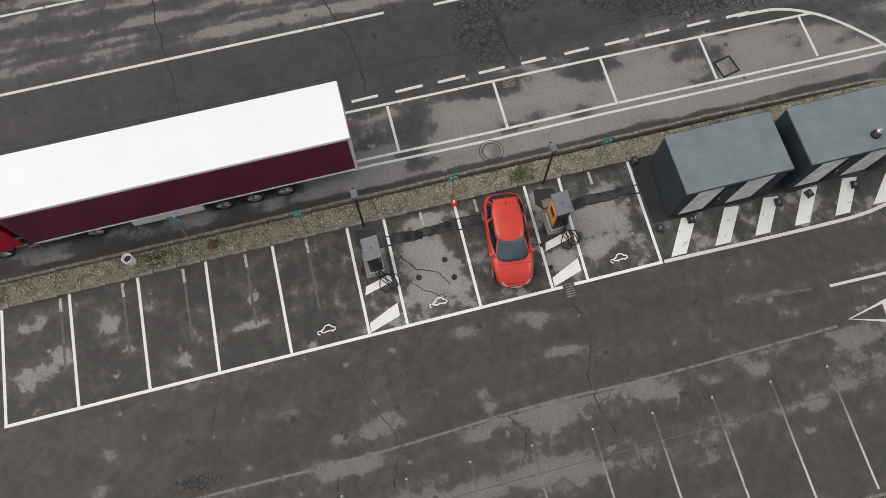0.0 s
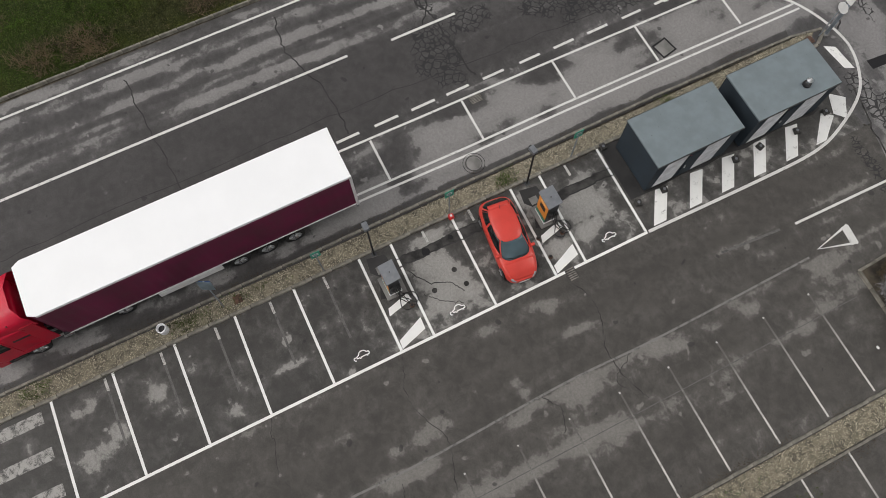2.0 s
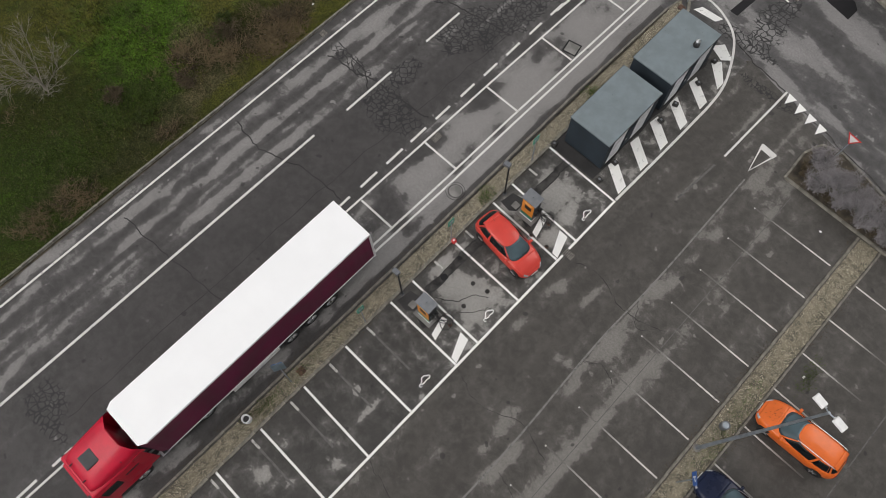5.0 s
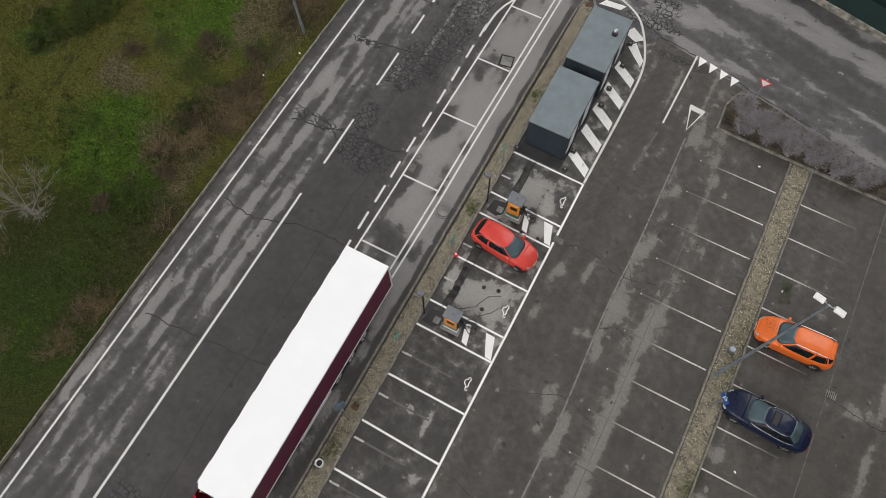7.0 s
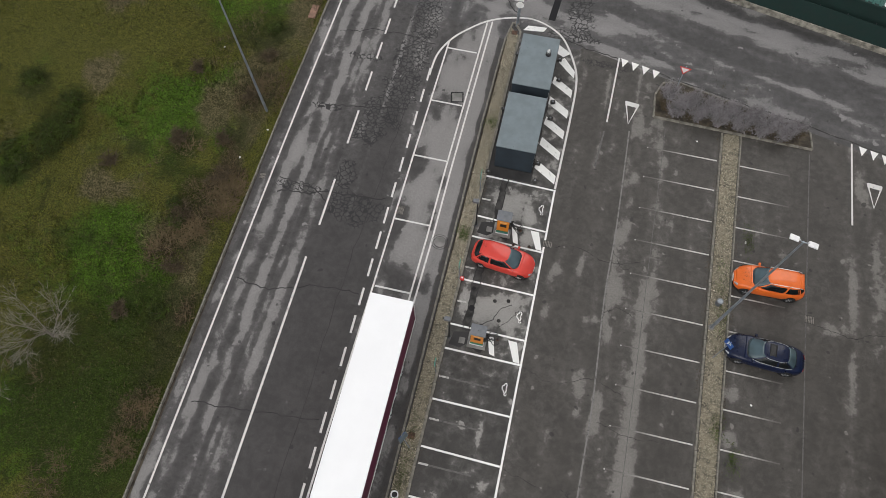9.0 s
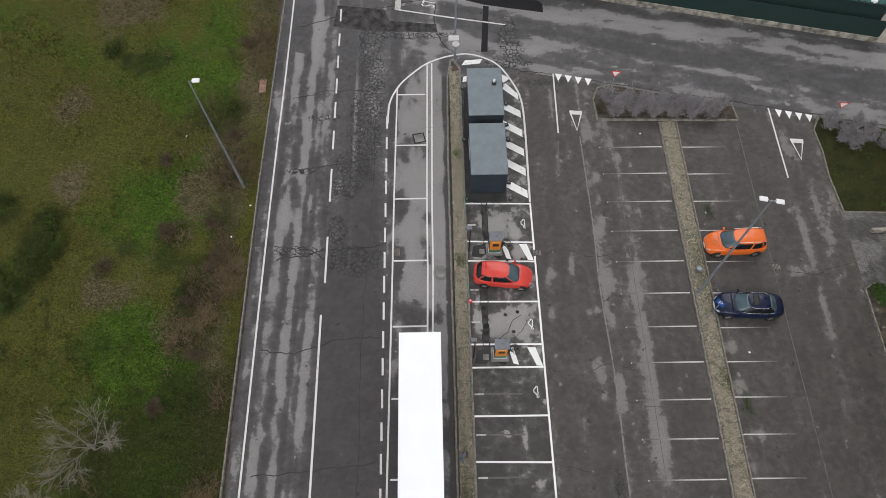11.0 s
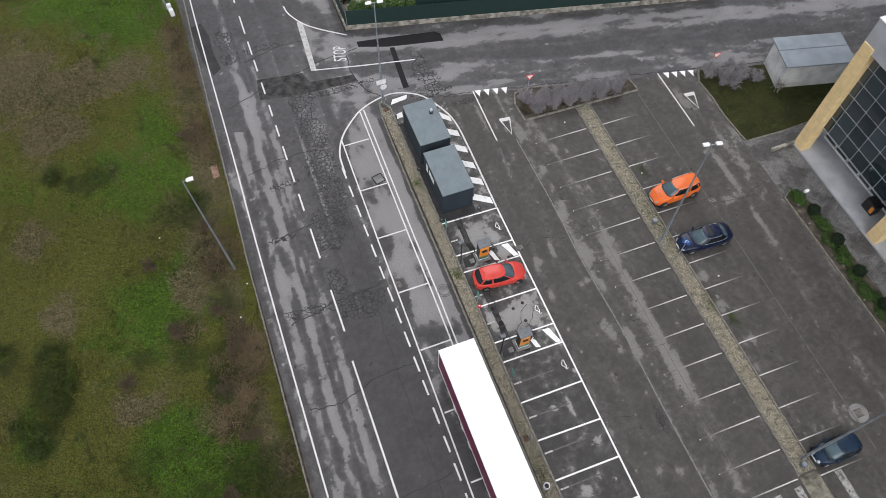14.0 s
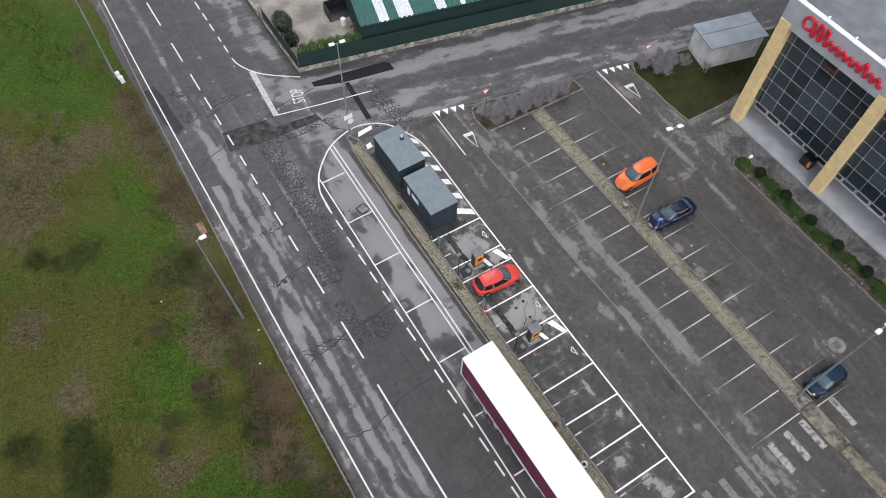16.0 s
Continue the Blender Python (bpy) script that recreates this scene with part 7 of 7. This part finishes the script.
# planted island with bare purple-grey shrubs
tagged(part("shrub_island", prism([(5.95, 15.65), (17.1, 15.35), (16.9, 16.7), (7.4, 19.0), (6.3, 18.7), (5.9, 17.6)], -0.05, 0.1), EARTH), "earth island under bare shrubs", "planting bed", kind="structure")
kerb_run("island_kerb", [(5.95, 15.6), (17.15, 15.3), (16.95, 16.75), (7.4, 19.05), (6.3, 18.75), (5.85, 17.6), (5.95, 15.6)], 0.15, 0.16, "pale kerb round the shrub island", length=0.9)
for k in range(19):
    u = k / 18
    x, y = 6.9 + 9.0 * u, 17.35 - 0.9 * u + (0.55, -0.75, -0.1)[k % 3] * (1 - 0.4 * u) - 0.45 + 0.1 * u
    shrub("bare_shrub", pose(x, y, 0.08, 0, 0, k * 50), 1.15 - 0.2 * u, 1.5, 700, TWIG, "dense leafless purple-grey shrub on the planted island", 0.0135, 10 + k, "island shrubs")
for k in range(12):
    x, y = 6.7 + 0.84 * k, 16.6 - 0.06 * k + 0.35 * math.sin(k * 2.4)
    shrub("brown_shrub", pose(x, y, 0.08, 0, 0, k * 40), 0.9, 0.8, 420, TWIG_BROWN, "low brown dead undergrowth on the planted island", 0.014, 200 + k, "island undergrowth")
for k, (x, y) in enumerate(((28.0, 12.6), (24.3, 15.0), (26.3, 14.6), (24.2, 14.4), (25.2, 14.0), (25.9, 13.6), (24.8, 13.2), (26.7, 13.2), (25.6, 12.6), (27.2, 14.0))):
    shrub("bare_shrub", pose(x, y, 0.05, 0, 0, k * 70), 1.0, 1.3, 520, TWIG, "leafless grey shrub at the lawn's corner", 0.0135, 40 + k, "lawn shrubs")

LAWN = Nodes("moss_dark_lawn")
t = LAWN.mix(LAWN.step(LAWN.noise(0.7, 5.0, 0.65), 0.35, 0.65), (0.022, 0.025, 0.007), (0.042, 0.042, 0.012))
t = LAWN.mix(LAWN.step(LAWN.noise(16.0, 5.0, 0.7), 0.35, 0.7, 0.0, 0.6), t, (0.018, 0.020, 0.008))
LAWN.bump(LAWN.noise(20.0, 4.0), 0.6, 0.05)
LAWN = LAWN.done(t, 0.95, 0.0, 0.2)
tagged(part("lawn", prism([(23.3, 6.75), (40, 6.4), (60, 6.7), (60, 6.9), (26, 14.9), (23.8, 15.4), (23.1, 14.2), (23.2, 12.4), (23.1, 9.8)], -0.05, 0.07), LAWN), "dark mossy lawn beside the outbuilding", "lawn", kind="structure")


def on_lawn(rng):
    x, y = rng.uniform(23.4, 36), rng.uniform(6.9, 12.5)
    return x, y, 0.07, rng.uniform(0.5, 1.0)


blades("lawn_grass", 2500, on_lawn, 0.10, 0.05, GRASS_GREEN, "short dark lawn grass", "grass", 0.8, 4, 8)
shrub("young_tree", pose(28.9, 10.9, 0.05), 0.8, 2.0, 160, TWIG_PALE, "thin leafless young tree on the lawn", 0.014, 77, category="tree")


def leafy(name, m, rx, ry, rz, count, material, label, leaf=0.07, seed=1, group="", category="shrub", lumpy=0.25):
    """A clipped evergreen: stems and many small leaves in an uneven crown."""
    rng = np.random.default_rng(seed)
    c = thing(name, m, label, category, group)
    bm = bmesh.new()
    for k in range(5):
        a = k * 1.26
        tube(bm, (0, 0, 0), (0.5 * rx * math.cos(a), 0.5 * ry * math.sin(a), rz * 1.1), 0.03, 0.012, 5)
    part("stem_fork", bm, TWIG_BROWN, c)
    verts, faces = [], []
    for i in range(count):
        v = Vector(rng.normal(0, 1, 3)).normalized()
        s = rng.uniform(0.55, 1.0) ** 0.5 * (1 + lumpy * noise.noise((v.x * 2 + seed, v.y * 2, v.z * 2)))
        p = Vector((v.x * rx * s, v.y * ry * s, rz + v.z * rz * s * 0.97))
        t = Vector(rng.normal(0, 1, 3)).normalized()
        u = v.cross(t).normalized() * leaf
        w = (v * 0.5 + t).normalized() * leaf
        k = len(verts)
        verts += [tuple(p - u * 0.5), tuple(p + w * 0.6), tuple(p + u * 0.5), tuple(p - w * 0.6)]
        faces.append((k, k + 1, k + 2, k + 3))
    raw("crown", verts, faces, material, c)
    return c


for k in range(9):
    y = -1.6 - 3.05 * k
    leafy("clipped_ball_shrub", pose(24.25 + 0.08 * math.sin(k * 2), y, 0.1), 0.52, 0.52, 0.48, 1500, DARK_LEAF, "dark evergreen shrub clipped to a ball", 0.09, 60 + k, "ball shrubs")
    leafy("low_green_shrub", pose(24.0 + 0.3 * math.sin(k * 1.7), y + 1.5, 0.1), 0.6, 0.8, 0.25, 900, HEDGE_GREEN, "low spreading light green shrub", 0.09, 90 + k, "low shrubs", lumpy=0.6)
for k in range(14):
    leafy("low_green_shrub", pose(23.75 + 0.5 * (k % 2), 0.2 - 1.9 * k - 0.4 * (k % 3), 0.1), 0.5, 0.7, 0.22, 600, HEDGE_GREEN, "low spreading light green shrub", 0.08, 120 + k, "low shrubs", lumpy=0.6)
rng = np.random.default_rng(5)
for k in range(14):
    x, y = 23.2 + rng.random() * 0.5, 0.2 - k * 1.3 - rng.random()
    c = tagged(part("bed_stone", block(-0.1, 0.1, -0.07, 0.07, -0.05, 0.09, 0.04), KERB), "rough whitish stone in the planting bed", "stone", "bed stones")
    c.matrix_basis = pose(x, y, 0.14, 0, 0, rng.random() * 180)
c = thing("floodlight", pose(24.6, 0.1, 0.12), "small white ground floodlight in the planting bed", "floodlight")
part("post", rod((0, 0, 0), (0, 0, 0.5), 0.03, n=6), GALV, c)
part("head", block(-0.2, 0.2, -0.12, 0.12, 0.5, 0.75, 0.03), LAMP_WHITE, c)
for k in range(7):
    p = U @ Vector((0.9 + 0.92 * k, 1.3, 0.0))
    leafy("yard_hedge", pose(p.x, p.y, 0), 0.7, 0.85, 1.15, 1500, HEDGE_GREEN, "bright green clipped hedge behind the fence", 0.10, 120 + k, "yard hedge plants", "hedge", 0.3)
leafy("yard_bush", pose(-4.3, 38.2, 0), 1.0, 1.5, 1.0, 1500, DARK_LEAF, "dark evergreen bush by the yard wall", 0.12, 140)
leafy("yard_bush", pose(-4.6, 35.6, 0), 0.7, 0.9, 0.9, 900, DARK_LEAF, "dark evergreen bush by the yard wall", 0.12, 141)

# leafless trees and bushes in the meadow
def bare_tree(m, height, spread, label, seed, material):
    rng = np.random.default_rng(seed)
    c = thing("bare_tree", m, label, "tree", "meadow trees")
    bm = rod((0, 0, -0.1), (0.1, 0.05, height * 0.35), 0.10, 0.06, 8)
    part("trunk", bm, material, c)
    lv, lf, tv, tf = [], [], [], []

    def grow(p, d, length, r, depth):
        q = p + d * length
        stick2(lv if depth > 1 else tv, lf if depth > 1 else tf, p, q, r)
        if depth == 0:
            return
        for k in range(5 if depth > 1 else 8):
            e = p.lerp(q, rng.uniform(0.35, 1.0))
            nd = (d + Vector((rng.normal(0, 0.55), rng.normal(0, 0.55), rng.normal(0.05, 0.3)))).normalized()
            grow(e, nd, length * rng.uniform(0.5, 0.75), r * 0.55, depth - 1)

    for k in range(7):
        a = k * 0.9 + rng.random()
        grow(Vector((0, 0, height * 0.08 * k * 0.6)), Vector((math.cos(a) * spread, math.sin(a) * spread, 1.0)).normalized(), height * 0.5, 0.05, 3)
    raw("limb_fork", lv, lf, material, c)
    raw("twig_cloud", tv, tf, material, c)
    return c


bare_tree(pose(-28.8, -9.6, 0.1), 4.2, 1.0, "pale leafless young tree spreading low in the meadow", 3, TWIG_PALE)
bare_tree(pose(-31.5, -14.5, 0.1), 3.6, 1.1, "pale leafless bush in the meadow", 8, TWIG_PALE)
for k, (x, y, r) in enumerate(((-24.0, 0.3, 1.5), (-26.6, 5.8, 1.3), (-23.2, -3.5, 1.2), (-22.8, 14.5, 1.1), (-23.5, 6.5, 1.0), (-25.3, -7.2, 1.1), (-22.6, 24.0, 1.1), (-27.5, 12.0, 1.0), (-22.9, 3.6, 1.2), (-23.1, 10.6, 0.9), (-30.5, 3.0, 1.1))):
    shrub("dry_bush", pose(x, y, rise(x, y) - 0.05), r, 0.8, 380, TWIG_BROWN, "tangled brown leafless bush in the meadow", 0.014, 200 + k, "dry bushes")
SCRUB_LEAF = leaf_material("dark_scrub_leaves", ((0.020, 0.032, 0.008), (0.060, 0.082, 0.015), (0.075, 0.115, 0.016)))
for k, (x, y, r) in enumerate(((-35.6, 7.4, 1.1), (-35.2, 5.6, 1.2), (-36.0, 4.2, 1.1), (-35.4, 3.0, 0.8), (-36.9, 1.6, 0.9), (-37.2, 0.4, 0.8), (-39.4, 8.6, 0.9), (-38.2, 2.6, 0.7), (-34.6, 4.6, 0.7), (-34.0, 23.6, 0.7), (-23.3, 17.3, 0.7), (-24.4, -0.2, 0.7), (-25.0, 0.9, 0.5), (-23.0, -6.6, 0.6))):
    leafy("scrub_bush", pose(x, y, rise(x, y) - 0.05, 0, 0, k * 61), r, r * (0.8 + 0.08 * (k % 5)), 0.20 + 0.10 * r, int(2000 * r), SCRUB_LEAF, "low dark green scrub in the rough meadow", 0.065, 300 + k, "meadow scrub", "bush", 1.1)


def on_shed_roof(rng):
    y = rng.uniform(9.0, 13.2) if rng.random() < 0.6 else rng.uniform(14.4, 18.5)
    return rng.uniform(-4.3, -1.95), y, 2.735, rng.uniform(0.4, 1.0)


def on_strip(rng):
    spots = ((-5.5, -10.8, 1.4), (-5.5, -12.8, 0.5), (-5.4, 3.3, 0.3), (11.6, 3.6, 1.2), (11.8, 1.2, 0.8), (12.0, -6.0, 0.5), (11.9, -24, 1.5), (-5.4, 12.5, 0.3), (-5.5, -19.8, 0.4), (13.2, 7.0, 0.5), (13.0, -7.6, 0.5))
    x, y, s = spots[rng.integers(len(spots))]
    px = x + rng.normal(0, 0.22)
    if not (-5.95 < px < -4.98 or 11.0 < px < 13.6):
        return None
    return px, y + rng.normal(0, s), 0.05 if px < 12.1 else 0.0, rng.uniform(0.4, 0.9)


blades("strip_weeds", 1500, on_strip, 0.16, 0.05, GRASS_GREEN, "weeds and grass tufts in the gravel strips", "weeds", 0.9, 4, 9)


def along_kerbs(rng):
    k = rng.integers(4)
    y = rng.uniform(-26, 20)
    x = (-4.80, 10.72, -6.22, 12.36)[k] + rng.normal(0, 0.05) * (1 if rng.random() < 0.8 else 4)
    if noise.noise((x, y * 0.5, 90)) < -0.1:
        return None
    return x, y, 0.004, rng.uniform(0.5, 1.0)


LITTER = leaf_material("dead_leaves", ((0.02, 0.016, 0.010), (0.085, 0.062, 0.035), (0.05, 0.038, 0.022)))
blades("leaf_litter", 7000, along_kerbs, 0.03, 0.07, LITTER, "dead leaves and dirt gathered along the kerbs", "leaf litter", 3.0, 3, 31)


def anywhere(rng):
    return rng.uniform(-20, 22), rng.uniform(-26, 20), 0.004, rng.uniform(0.5, 1.0)


blades("roof_leaves", 60, on_shed_roof, 0.012, 0.05, LITTER, "dead leaves and dirt lying on the shed roofs", "leaf litter", 3.0, 1, 34)
blades("scattered_leaves", 500, anywhere, 0.02, 0.06, LITTER, "single dead leaves blown over the asphalt", "leaf litter", 3.0, 1, 32)
for k, (x, y) in enumerate(((-20.9, 8.2), (-22.5, 2.0), (-26.5, 14.5), (-22.0, 5.5), (13.9, -4.0), (9.2, 14.2), (6.8, 29.0), (13.0, 6.9))):
    c = tagged(part("paper_scrap", block(-0.07, 0.07, -0.05, 0.05, 0, 0.03, 0.01), WHITE_SIGN), "small white scrap of paper litter", "litter", "paper scraps")
    c.matrix_basis = pose(x, y, max(0.004, rise(x, y) + 0.02 if x < -20.8 else 0.004), 0, 0, k * 37)


def on_bonnet(rng):
    u, v = 1.25 + abs(rng.normal(0, 0.30)), rng.normal(0.1, 0.34)
    if not (u < 1.95 and abs(v) < 0.6):
        return None
    p = cross @ Vector((u, v, 0))
    return p.x, p.y, float(np.interp(u, (1.2, 1.8, 2.2), (1.075, 0.965, 0.80))) - 0.06 * v * v, rng.uniform(0.5, 1.0)


blades("bonnet_leaves", 110, on_bonnet, 0.015, 0.06, LITTER, "dead leaves and dirt lying on the orange bonnet", "leaf litter", 3.0, 1, 33)
